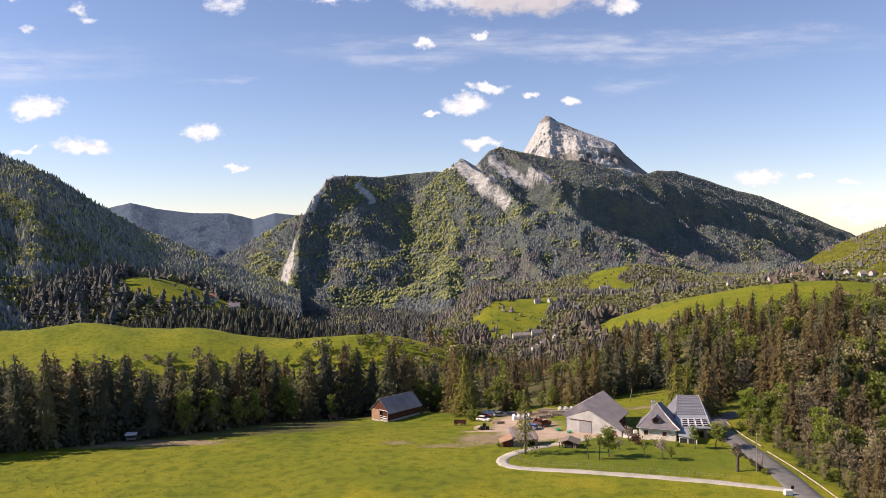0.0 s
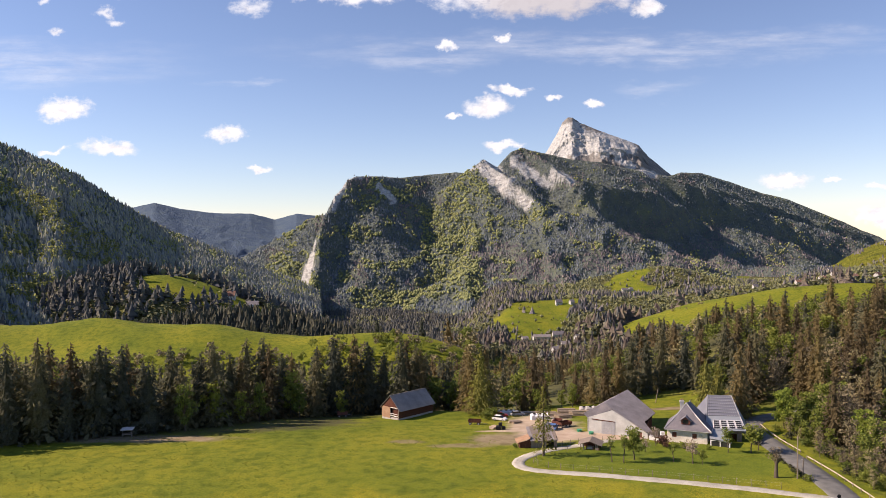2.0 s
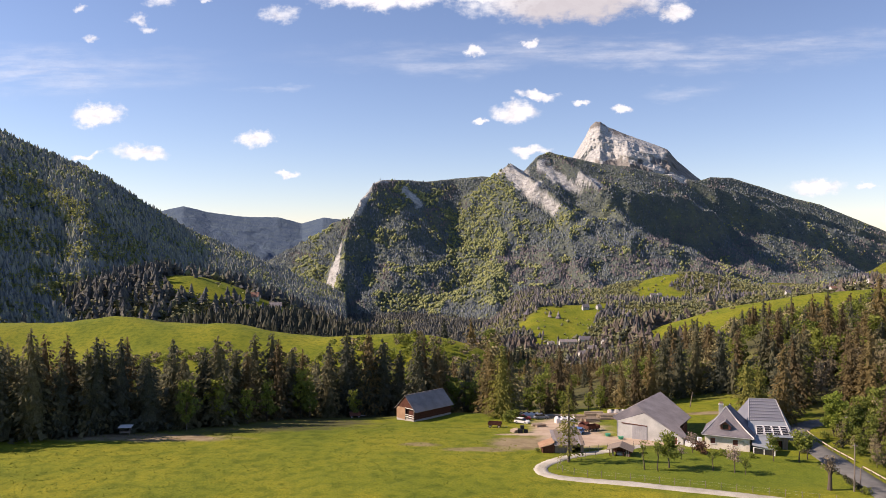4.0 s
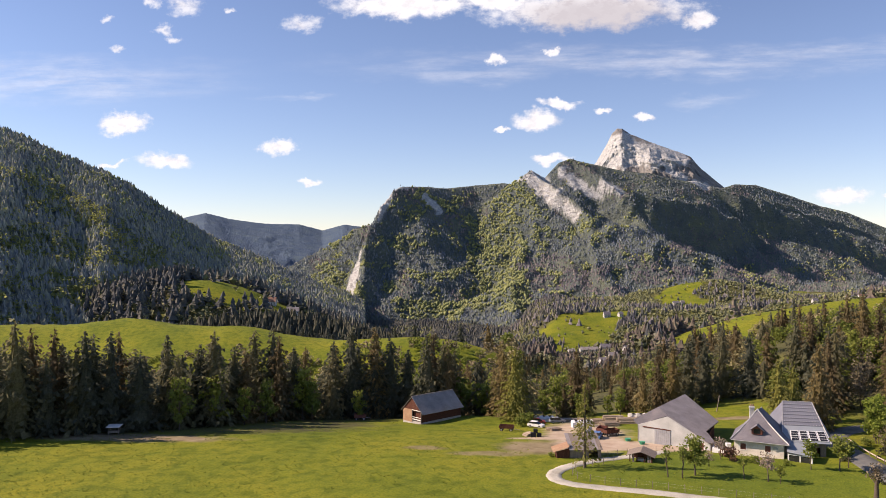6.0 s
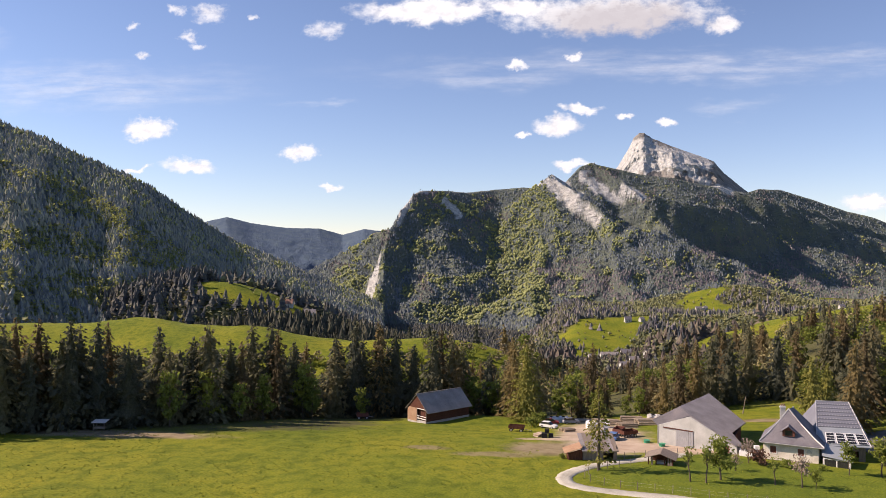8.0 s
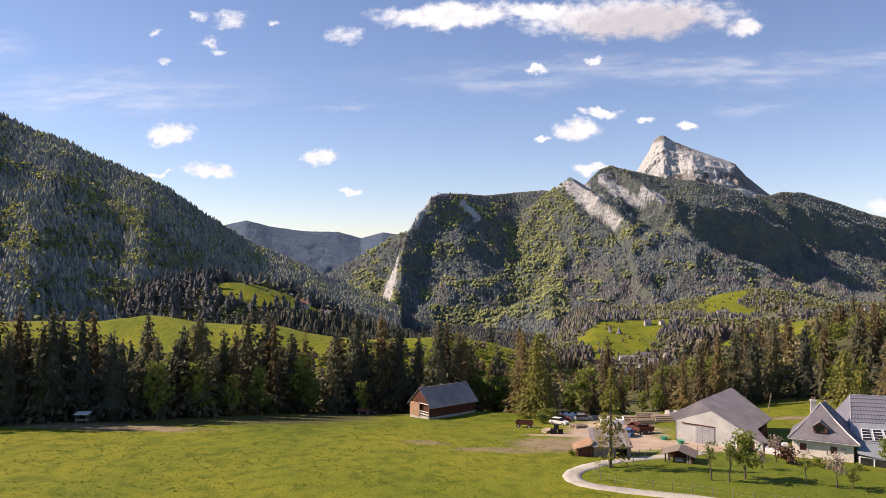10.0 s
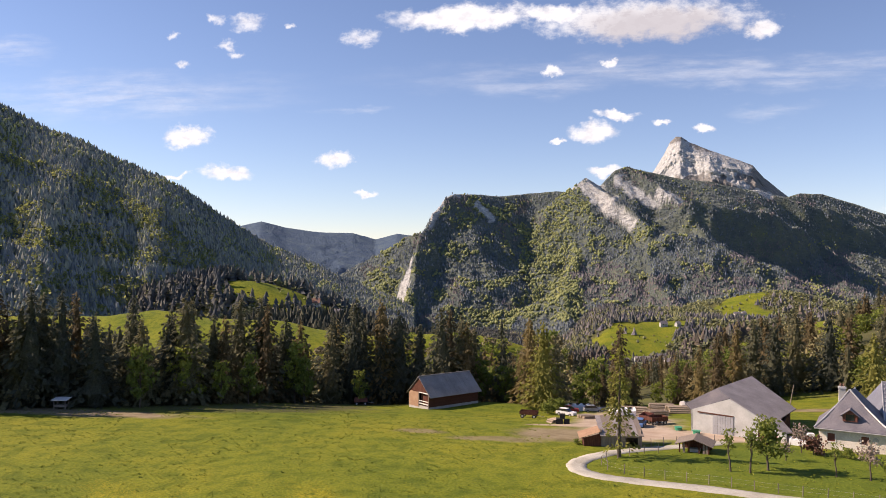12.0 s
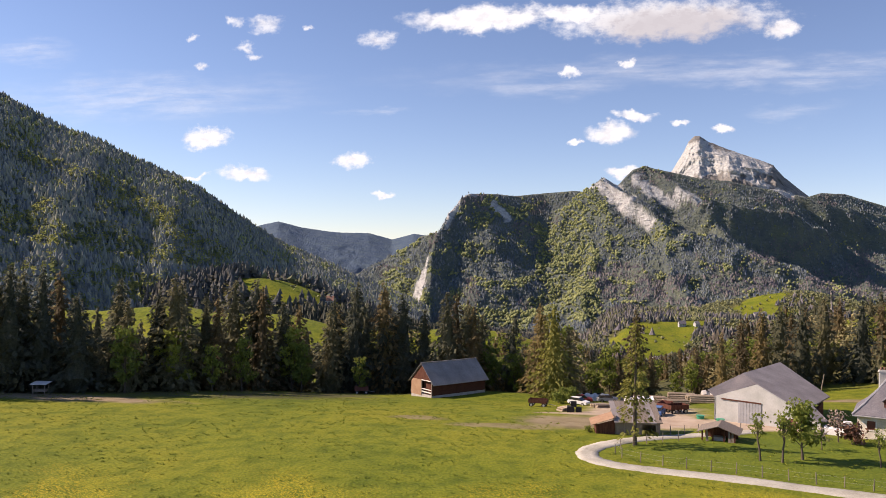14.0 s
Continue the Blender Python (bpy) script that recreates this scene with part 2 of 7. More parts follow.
def value_noise(x, y, seed=0):
    x, y = np.asarray(x, float), np.asarray(y, float)
    ix, iy = np.floor(x), np.floor(y)
    fx, fy = x - ix, y - iy
    fx, fy = fx * fx * (3 - 2 * fx), fy * fy * (3 - 2 * fy)
    a, b = lattice(ix, iy, seed), lattice(ix + 1, iy, seed)
    c, d = lattice(ix, iy + 1, seed), lattice(ix + 1, iy + 1, seed)
    return (a * (1 - fx) + b * fx) * (1 - fy) + (c * (1 - fx) + d * fx) * fy - 0.5


def fractal(x, y, octaves=4, seed=0):
    total, amp = 0.0, 1.0
    for k in range(octaves):
        total = total + amp * value_noise(np.asarray(x) * 2**k, np.asarray(y) * 2**k, seed + k)
        amp *= 0.5
    return total


# ---------------------------------------------------------------- the lie of the land
def bell(x, y, cx, cy, sx, sy):
    return np.exp(-(((x - cx) / sx) ** 2) - ((y - cy) / sy) ** 2)


PROFILE_Y = [240, 330, 460, 620, 900, 1340, 1600, 1900, 6000]
PROFILE_Z = [-4.0, -19, -40, -64, -100, -142, -96, -104, -150]


def land(x, y):
    x, y = np.asarray(x, float), np.asarray(y, float)
    k = 1 - 0.3 * smooth_step(5, 45, x)
    near = 2.7 - 0.00105 * np.clip(y - 160, 0, 80) ** 2 * k
    far = np.interp(y, PROFILE_Y, PROFILE_Z) + 4.0
    z = near + np.where(y > 240, far, 0)
    z = z + 38 * bell(x, y, -240, 540, 190, 75) + 6 * bell(x, y, -254, 546, 26, 32) + 1.5 * bell(x, y, -172, 538, 18, 40) + 4 * bell(x, y, -345, 540, 50, 60) + 5 * bell(x, y, -150, 520, 55, 45) + 20 * bell(x, y, -470, 530, 120, 80)  # grassy knoll
    z = z + 22 * bell(x, y, -38, 520, 68, 58) + 37 * bell(x, y, -200, 695, 135, 62)  # its low end and the wooded rise behind
    z = z + 111 * bell(x, y, -430, 1040, 220, 150)  # upper pasture
    z = z + 17 * bell(x, y, 115, 350, 62, 70) + 32 * bell(x, y, 250, 360, 95, 130) + 13 * bell(x, y, 162, 272, 48, 60) + 6.5 * bell(x, y, 155, 365, 90, 75)  # wooded hump
    z = z + 70 * bell(x, y, 440, 880, 200, 190) + 85 * bell(x, y, 760, 1150, 300, 260) + 70 * bell(x, y, 850, 1520, 280, 200) + 30 * bell(x, y, 230, 880, 150, 150)  # pasture and village shelf
    z = z - 70 * smooth_step(1380, 1620, y) * (1 - smooth_step(-20, 110, x))
    z = z - 5 * bell(x, y, 118, 170, 22, 60) - 11 * bell(x, y, 116, 146, 20, 45) + 1.7 * bell(x, y, -6, 241, 16, 9)
    z = z + 52 * bell(x, y, 520, 2080, 170, 170)  # pasture rising to the mountain's foot
    rough = smooth_step(250, 420, np.hypot(x, y - 40))
    z = z + 1.6 * fractal(x / 70, y / 9 + x / 60, 3, 19) * bell(x, y, -240, 520, 230, 90)
    return z + rough * 5 * fractal(x / 90, y / 90, 4, 3) + 0.22 * fractal(x / 14, y / 14, 3, 9)


def land_mesh():
    fine = np.arange(-50, 40.01, 0.3)
    rest = np.arange(46, 308, 6.0)
    az = np.radians(np.r_[fine, rest])
    radii = np.r_[0.01, 25, 50, 70, np.arange(76, 300, 3.0), np.arange(300, 1300, 9.0), np.arange(1300, 2400, 26.0), np.arange(2400, 5600, 110.0)]
    A, R = np.meshgrid(az, radii)
    X, Y = 6 + R * np.sin(A), 30 + R * np.cos(A)
    Z = land(X, Y)
    n, m = R.shape
    i = np.arange(n - 1)[:, None] * m
    j = np.arange(m)[None, :]
    k = (j + 1) % m
    faces = np.stack([i + j, i + k, i + m + k, i + m + j], -1).reshape(-1, 4)
    return np.stack([X, Y, Z], -1).reshape(-1, 3), faces


def ground_material():
    m = bpy.data.materials.new("meadow_and_soil")
    m.use_nodes = True
    nodes, links = m.node_tree.nodes, m.node_tree.links
    shader = nodes["Principled BSDF"]
    shader.inputs["Roughness"].default_value, shader.inputs["Specular IOR Level"].default_value = 0.95, 0.15
    tex = nodes.new("ShaderNodeTexCoord")

    def noise_at(scale, detail=5):
        n = nodes.new("ShaderNodeTexNoise")
        n.inputs["Scale"].default_value, n.inputs["Detail"].default_value = scale, detail
        links.new(tex.outputs["Object"], n.inputs["Vector"])
        return n.outputs[0]

    def ramp_of(source, stops):
        r = nodes.new("ShaderNodeValToRGB")
        while len(r.color_ramp.elements) < len(stops):
            r.color_ramp.elements.new(0.5)
        for e, (p, c) in zip(r.color_ramp.elements, stops):
            e.position, e.color = p, (*c, 1)
        links.new(source, r.inputs[0])
        return r.outputs[0]

    def mix(factor, a, b):
        x = nodes.new("ShaderNodeMix")
        x.data_type = "RGBA"
        if isinstance(factor, float):
            x.inputs["Factor"].default_value = factor
        else:
            links.new(factor, x.inputs["Factor"])
        for socket, value in ((x.inputs["A"], a), (x.inputs["B"], b)):
            if isinstance(value, tuple):
                socket.default_value = (*value, 1)
            else:
                links.new(value, socket)
        return x.outputs["Result"]

    def calc(operation, a, b):
        x = nodes.new("ShaderNodeMath")
        x.operation = operation
        for socket, value in zip(x.inputs, (a, b)):
            if isinstance(value, (int, float)):
                socket.default_value = value
            else:
                links.new(value, socket)
        return x.outputs[0]

    def patch(cx, cy, rx, ry, ragged=0.5, soft=0.25):
        """A ragged oval of the plan."""
        s = nodes.new("ShaderNodeVectorMath")
        s.operation = "SUBTRACT"
        s.inputs[1].default_value = (cx, cy, 0)
        links.new(tex.outputs["Object"], s.inputs[0])
        q = nodes.new("ShaderNodeVectorMath")
        q.operation = "MULTIPLY"
        q.inputs[1].default_value = (1 / rx, 1 / ry, 0)
        links.new(s.outputs[0], q.inputs[0])
        length = nodes.new("ShaderNodeVectorMath")
        length.operation = "LENGTH"
        links.new(q.outputs[0], length.inputs[0])
        d = calc("ADD", length.outputs["Value"], calc("MULTIPLY", calc("SUBTRACT", edge, 0.5), ragged * 2))
        r = nodes.new("ShaderNodeMapRange")
        r.inputs["From Min"].default_value, r.inputs["From Max"].default_value = 1 + soft, 1 - soft
        links.new(d, r.inputs["Value"])
        return r.outputs[0]

    edge = noise_at(0.22, 6)
    coarse, middle, fine = noise_at(0.035, 4), noise_at(0.35, 5), noise_at(2.6, 4)
    grass = ramp_of(coarse, [(0.3, (0.110, 0.146, 0.012)), (0.5, (0.156, 0.182, 0.014)), (0.7, (0.202, 0.208, 0.017))])
    clump = ramp_of(middle, [(0.36, (0.5, 0.62, 0.5)), (0.52, (1, 1, 1)), (0.7, (1.15, 1.08, 1.0))])
    tuft = ramp_of(fine, [(0.3, (0.62, 0.68, 0.6)), (0.55, (1.05, 1.03, 1.0)), (0.75, (1.2, 1.12, 1.1))])
    for other, amount in ((clump, 0.7), (tuft, 0.9)):
        x = nodes.new("ShaderNodeMix")
        x.data_type, x.blend_type = "RGBA", "MULTIPLY"
        x.inputs["Factor"].default_value = amount
        links.new(grass, x.inputs["A"])
        links.new(other, x.inputs["B"])
        grass = x.outputs["Result"]
    # dandelions in the lower meadow
    flecks = ramp_of(noise_at(5.0, 2), [(0.48, (0, 0, 0)), (0.60, (1, 1, 1))])
    drift = calc("MULTIPLY", ramp_of(noise_at(0.09, 3), [(0.45, (0, 0, 0)), (0.62, (1, 1, 1))]), patch(-10, 141, 100, 20, 0.5, 0.5))
    colour = mix(calc("MULTIPLY", calc("MULTIPLY", flecks, drift), 0.55), grass, (0.52, 0.38, 0.02))
    # the mown lawn inside the lane's bend is a deeper green
    colour = mix(calc("MULTIPLY", patch(44, 174.5, 28, 14, 0.25, 0.2), 0.55), colour, ramp_of(fine, [(0.35, (0.070, 0.112, 0.012)), (0.65, (0.115, 0.160, 0.016))]))
    soil = ramp_of(middle, [(0.35, (0.20, 0.145, 0.10)), (0.65, (0.30, 0.235, 0.165))])
    for cx, cy, rx, ry, amount in ((-12.5, 193, 4.5, 2.0, 0.6), (1, 188.5, 7, 2.2, 0.6), (12, 196, 9, 7, 0.8), (-80, 197, 22, 5, 0.85), (62, 236, 8, 2.5, 0.8)):
        colour = mix(calc("MULTIPLY", patch(cx, cy, rx, ry), amount), colour, soil)
    stone = ramp_of(middle, [(0.3, (0.36, 0.275, 0.20)), (0.7, (0.48, 0.39, 0.30))])
    for cx, cy, rx, ry in ((22, 213, 9, 22), (30, 199, 12, 5), (14, 207, 9, 2.0), (40, 198, 10, 4)):
        colour = mix(calc("MULTIPLY", patch(cx, cy, rx, ry, 0.45, 0.2), 0.92), colour, stone)
    # woodland floor away from the pastures
    wood = nodes.new("ShaderNodeAttribute")
    wood.attribute_name = "wood"
    floor_tone = ramp_of(noise_at(0.06, 6), [(0.35, (0.05, 0.055, 0.025)), (0.5, (0.085, 0.085, 0.035)), (0.65, (0.12, 0.125, 0.035))])
    for cx, cy, rx, ry in ((-75, 225, 45, 22), (-40, 262, 60, 24), (60, 330, 45, 50), (140, 320, 90, 75), (124, 185, 41, 95)):
        colour = mix(patch(cx, cy, rx, ry, 0.3, 0.15), colour, floor_tone)
    colour = mix(wood.outputs["Fac"], colour, floor_tone)
    links.new(colour, shader.inputs["Base Color"])
    b = nodes.new("ShaderNodeBump")
    b.inputs["Strength"].default_value, b.inputs["Distance"].default_value = 0.7, 0.25
    links.new(calc("ADD", fine, calc("MULTIPLY", middle, 1.5)), b.inputs["Height"])
    links.new(b.outputs[0], shader.inputs["Normal"])
    return m


verts, faces = land_mesh()
ground = mesh_object("ground", verts, faces, ground_material(), None, True, "rolling green pasture and valley land with soil patches", "structure", "ground")

# ---------------------------------------------------------------- mountains
EYE = np.array([6.0, 40.0, 42.0])


def polar(az, r, z):
    a = np.radians(az)
    return np.stack([EYE[0] + r * np.sin(a), EYE[1] + r * np.cos(a), z], -1)


def crest(rows):
    """Bearing, height angle and distance of a skyline, as three interpolators."""
    a = np.array(rows, float)
    z = EYE[2] + np.tan(np.radians(a[:, 1])) * a[:, 2]
    return lambda q: np.interp(q, a[:, 0], a[:, 2]), lambda q: np.interp(q, a[:, 0], z)


def along(az, s, line):
    """The bearing of a spur's back at the share s of the way up: three bearings from foot to crest."""
    return np.interp(s, [0, 0.5, 1], line)


class Mountain:
    def __init__(self, rows, foot, spurs, first, last, columns, levels, rough, seed, hollow=1.1, crag=0.0):
        self.crest_r, self.crest_z = crest(rows)
        f = np.array(foot, float)
        self.foot_r, self.foot_z = (lambda q: np.interp(q, f[:, 0], f[:, 1])), (lambda q: np.interp(q, f[:, 0], f[:, 2]))
        self.spurs, self.first, self.last, self.columns, self.levels, self.rough, self.seed, self.hollow, self.crag = spurs, first, last, columns, levels, rough, seed, hollow, crag

    def place(self, az, s):
        """The point at a bearing and a share of the way from the foot (0) over the crest (1) and down behind (to 1.5)."""
        az, s = np.asarray(az, float), np.asarray(s, float)
        up, over = np.clip(s, 0, 1), np.clip(s - 1, 0, 1)
        rc, zc, rf, zf = self.crest_r(az), self.crest_z(az), self.foot_r(az), self.foot_z(az)
        r = rf + (rc - rf) * up
        z = zf + (zc - zf) * up**self.hollow
        mid = np.sin(np.pi * np.clip(up, 0, 1)) ** 0.7
        for line, left, right, reach in self.spurs:
            off = az - along(az, up, line)
            off = np.where(off < 0, off / left, off / right)
            r = r - reach * mid * np.exp(-np.abs(off) ** 1.4)
        x, y = az * 45, up * 900
        ridged = 0.5 - np.abs(fractal(x / 130 + self.seed, y / 420, 5, self.seed))
        n1 = fractal(x / 60, y / 60, 5, self.seed + 7)
        r = r - self.rough * mid * (1.2 * ridged + 0.45 * n1)
        z = z + self.rough * 0.12 * mid * n1 + self.rough * 0.035 * fractal(x / 14, y / 30 + 3, 3, self.seed + 2) * smooth_step(0.6, 1, up)
        if self.crag:
            r = r - self.crag * mid * (0.4 - np.abs(fractal(x / 22, y / 130, 4, self.seed + 5)) * 1.6 + 0.5 * fractal(x / 90, y / 26, 4, self.seed + 9))
        r = r + over * 2 * (250 + rc * 0.1)
        z = z - over * 2 * np.abs(zc - zf) * 0.9
        return polar(az, r, z)

    def mesh(self, name, mat, label):
        az = np.linspace(self.first, self.last, self.columns)
        s = np.r_[np.linspace(0, 1, self.levels), 1.08, 1.25, 1.5]
        A, S = np.meshgrid(az, s)
        P = self.place(A, S)
        n, m = A.shape
        i = (np.arange(n - 1)[:, None] * m + np.arange(m - 1)[None, :]).ravel()
        faces = np.stack([i, i + 1, i + m + 1, i + m], -1)
        ob = mesh_object(name, P.reshape(-1, 3), faces, mat, None, True, label, "structure", "mountain")
        rocky = self.rock(A, P).astype(np.float32).ravel()
        ob.data.attributes.new("rock", "FLOAT", "POINT").data.foreach_set("value", rocky)
        return ob

    def rock(self, A, P):
        return capsules(A, height_angle(P), self.cliffs) if self.cliffs else np.zeros(A.shape)

    cliffs = ()


def height_angle(P):
    d = P - EYE
    return np.degrees(np.arctan2(d[..., 2], np.hypot(d[..., 0], d[..., 1])))


def capsules(az, el, rows, ragged=0.6):
    """How far inside slanting strips (two ends and a half width, in degrees) a bearing and height angle lie, from 0 to 1."""
    best = np.zeros(np.shape(az))
    wobble = ragged * fractal(np.asarray(az) * 2.2, np.asarray(el) * 2.2, 4, 21)
    for a0, e0, a1, e1, w in rows:
        t = np.clip(((az - a0) * (a1 - a0) + (el - e0) * (e1 - e0)) / ((a1 - a0) ** 2 + (e1 - e0) ** 2), 0, 1)
        d = np.hypot(az - a0 - t * (a1 - a0), el - e0 - t * (e1 - e0)) / w + 1.6 * wobble
        best = np.maximum(best, 1 - smooth_step(0.75, 1.1, d))
    return best


def mountain_material(name, forest, stone, relief=1.0):
    m = bpy.data.materials.new(name)
    m.use_nodes = True
    nodes, links = m.node_tree.nodes, m.node_tree.links
    shader = nodes["Principled BSDF"]
    shader.inputs["Roughness"].default_value, shader.inputs["Specular IOR Level"].default_value = 0.95, 0.1
    tex = nodes.new("ShaderNodeTexCoord")
    att = nodes.new("ShaderNodeAttribute")
    att.attribute_name = "rock"
    out_colours = []
    for colours, scale, stretch in ((forest, 0.02, (1, 1, 1)), (stone, 0.045, (1.0, 1.0, 2.2))):
        s = nodes.new("ShaderNodeVectorMath")
        s.operation = "MULTIPLY"
        s.inputs[1].default_value = stretch
        links.new(tex.outputs["Object"], s.inputs[0])
        n = nodes.new("ShaderNodeTexNoise")
        n.inputs["Scale"].default_value, n.inputs["Detail"].default_value, n.inputs["Roughness"].default_value = scale, 8, 0.65
        links.new(s.outputs[0], n.inputs["Vector"])
        ramp = nodes.new("ShaderNodeValToRGB")
        while len(ramp.color_ramp.elements) < len(colours):
            ramp.color_ramp.elements.new(0.5)
        for i, (e, c) in enumerate(zip(ramp.color_ramp.elements, colours)):
            e.position, e.color = 0.35 + 0.3 * i / (len(colours) - 1), (*c, 1)
        links.new(n.outputs[0], ramp.inputs[0])
        out_colours.append((ramp.outputs[0], n.outputs[0]))
    x = nodes.new("ShaderNodeMix")
    x.data_type = "RGBA"
    links.new(att.outputs["Fac"], x.inputs["Factor"])
    links.new(out_colours[0][0], x.inputs["A"])
    links.new(out_colours[1][0], x.inputs["B"])
    links.new(x.outputs["Result"], shader.inputs["Base Color"])
    b = nodes.new("ShaderNodeBump")
    b.inputs["Strength"].default_value, b.inputs["Distance"].default_value = relief, 26
    links.new(out_colours[1][1], b.inputs["Height"])
    links.new(b.outputs[0], shader.inputs["Normal"])
    return m


# Canopy tones carry the same painted bluish haze as the trees on them.
HAZED_FOREST_TONES = [(0.108, 0.134, 0.132), (0.138, 0.168, 0.146), (0.170, 0.200, 0.138)]
STONE_TONES = [(0.34, 0.354, 0.345), (0.52, 0.537, 0.52), (0.645, 0.662, 0.635)]
SLOPE = mountain_material("forested_slope", HAZED_FOREST_TONES, STONE_TONES)
PEAK_STONE = mountain_material("limestone_peak", [(0.13, 0.135, 0.13), (0.18, 0.178, 0.165), (0.26, 0.25, 0.23)], [(0.262, 0.278, 0.272), (0.375, 0.392, 0.382), (0.485, 0.502, 0.482)], 0.5)

class Ridges(Mountain):
    """Mountain land as roofs along ridge lines: a crest all across, and spurs that come down from it.
    A ridge is its line (bearing, height angle, distance) and how steeply it falls to its left and right, seen from above its upper end."""

    def __init__(self, rows, spurs, first, last, columns, levels, near, seed):
        self.crest_r = crest(spurs[0][0][:-1] + rows)[0]
        self.first, self.last, self.columns, self.levels, self.near, self.seed = first, last, columns, levels, near, seed
        self.lines = [(self.line(rows), 0.8, 0.95)] + [(self.line(r), left, right) for r, left, right in spurs]

    def line(self, rows):
        a = np.array(rows, float)
        return polar(a[:, 0], a[:, 2], EYE[2] + np.tan(np.radians(a[:, 1])) * a[:, 2])

    def fall(self, x, y, k):
        """Height of the roof along one ridge, and the distance from its line."""
        line, left, right = self.lines[k]
        best, away = np.full(np.shape(x), -900.0), np.full(np.shape(x), 9000.0)
        for p, q in zip(line, line[1:]):
            d = q - p
            t = np.clip(((x - p[0]) * d[0] + (y - p[1]) * d[1]) / (d[0] ** 2 + d[1] ** 2), 0, 1)
            ox, oy = x - p[0] - t * d[0], y - p[1] - t * d[1]
            far = np.hypot(ox, oy)
            side = (d[0] * oy - d[1] * ox) / np.hypot(d[0], d[1]) / np.maximum(far, 1e-6)
            steep = right + (left - right) * smooth_step(-0.5, 0.5, side)
            z = p[2] + t * d[2] - steep * (np.minimum(far, 260) + 0.72 * np.maximum(far - 260, 0))
            best, away = np.maximum(best, z), np.minimum(away, far)
        return best, away

    def brink(self, x, y):
        """The cliff along the prow: on its open side nothing stands above the wall's face."""
        line = self.line(PROW)
        off = np.interp(-y, -line[:, 1], line[:, 0]) - x
        return np.where(off > 0, np.interp(-y, -line[:, 1], line[:, 2]) - 2.4 * np.maximum(off - 4, 0), 9000)

    def height(self, x, y):
        top, away = self.fall(x, y, 0)
        free = smooth_step(10, 200, away)
        wx = x + free * (34 * fractal(x / 190, y / 190, 4, self.seed) + 10 * fractal(x / 42, y / 42, 2, self.seed + 3))
        wy = y + free * (34 * fractal(x / 190 + 40, y / 190, 4, self.seed + 1) + 10 * fractal(x / 42 + 9, y / 42, 2, self.seed + 4))
        z = self.fall(wx, wy, 0)[0]
        for k in range(2, len(self.lines)):
            z = np.maximum(z, self.fall(wx, wy, k)[0])
        z = np.maximum(np.minimum(z, self.brink(wx, wy)), self.fall(wx, wy, 1)[0])
        gully = 0.32 - np.abs(fractal(x / 120, y / 150, 4, self.seed + 7))
        return z + (0.12 + 0.88 * free) * (44 * gully + 8 * fractal(x / 30, y / 30, 3, self.seed + 9))

    def place(self, az, s):
        az, s = np.broadcast_arrays(np.asarray(az, float), np.asarray(s, float))
        rc = self.crest_r(az)
        r = self.near + (rc - self.near) * np.minimum(s, 1) + np.maximum(s - 1, 0) * 700
        a = np.radians(az)
        x, y = EYE[0] + r * np.sin(a), EYE[1] + r * np.cos(a)
        return np.stack([x, y, self.height(x, y) - 900 * np.maximum(s - 1, 0)], -1)


PROW = [(-7.6, 4.5, 3100), (-8.3, 4.42, 2660), (-8.95, 4.0, 2630), (-9.7, 2.85, 2580), (-10.25, 1.4, 2500), (-11.3, -0.9, 2390), (-11.8, -4.1, 2200), (-12.0, -5.6, 2060)]
BACK = [(-20, -3.5, 2900), (-18.2, -2.6, 2900), (-15.6, -1.46, 2900), (-13.7, -0.13, 2850), (-11.6, 0.93, 2800), (-10.4, 1.4, 2780), (-8.0, 2.0, 2900)]
CREST = [(-8.2, 4.35, 2700), (-6.6, 4.35, 2800), (-4.9, 4.23, 2900), (-2.8, 4.43, 3000), (-0.7, 4.59, 3000), (0.6, 4.5, 3000), (1.42, 5.57, 2950), (2.46, 5.0, 3000)]
CREST += [(3.5, 6.08, 3050), (4.3, 6.36, 3100), (6, 5.9, 3150), (8, 5.4, 3200), (10, 5.15, 3220), (12.3, 4.6, 3300), (13.2, 4.5, 3360), (14.0, 4.15, 3440), (14.96, 4.0, 3520), (15.75, 4.25, 3600), (17.1, 4.15, 3720)]
CREST += [(19.0, 3.45, 3850), (20.9, 2.7, 3960), (22.7, 2.15, 4060), (24.5, 1.3, 4140), (26.2, 0.5, 4200), (27.2, -0.05, 4220), (28.2, -0.45, 4240), (29.2, -1.15, 4240), (32, -2.8, 4200)]
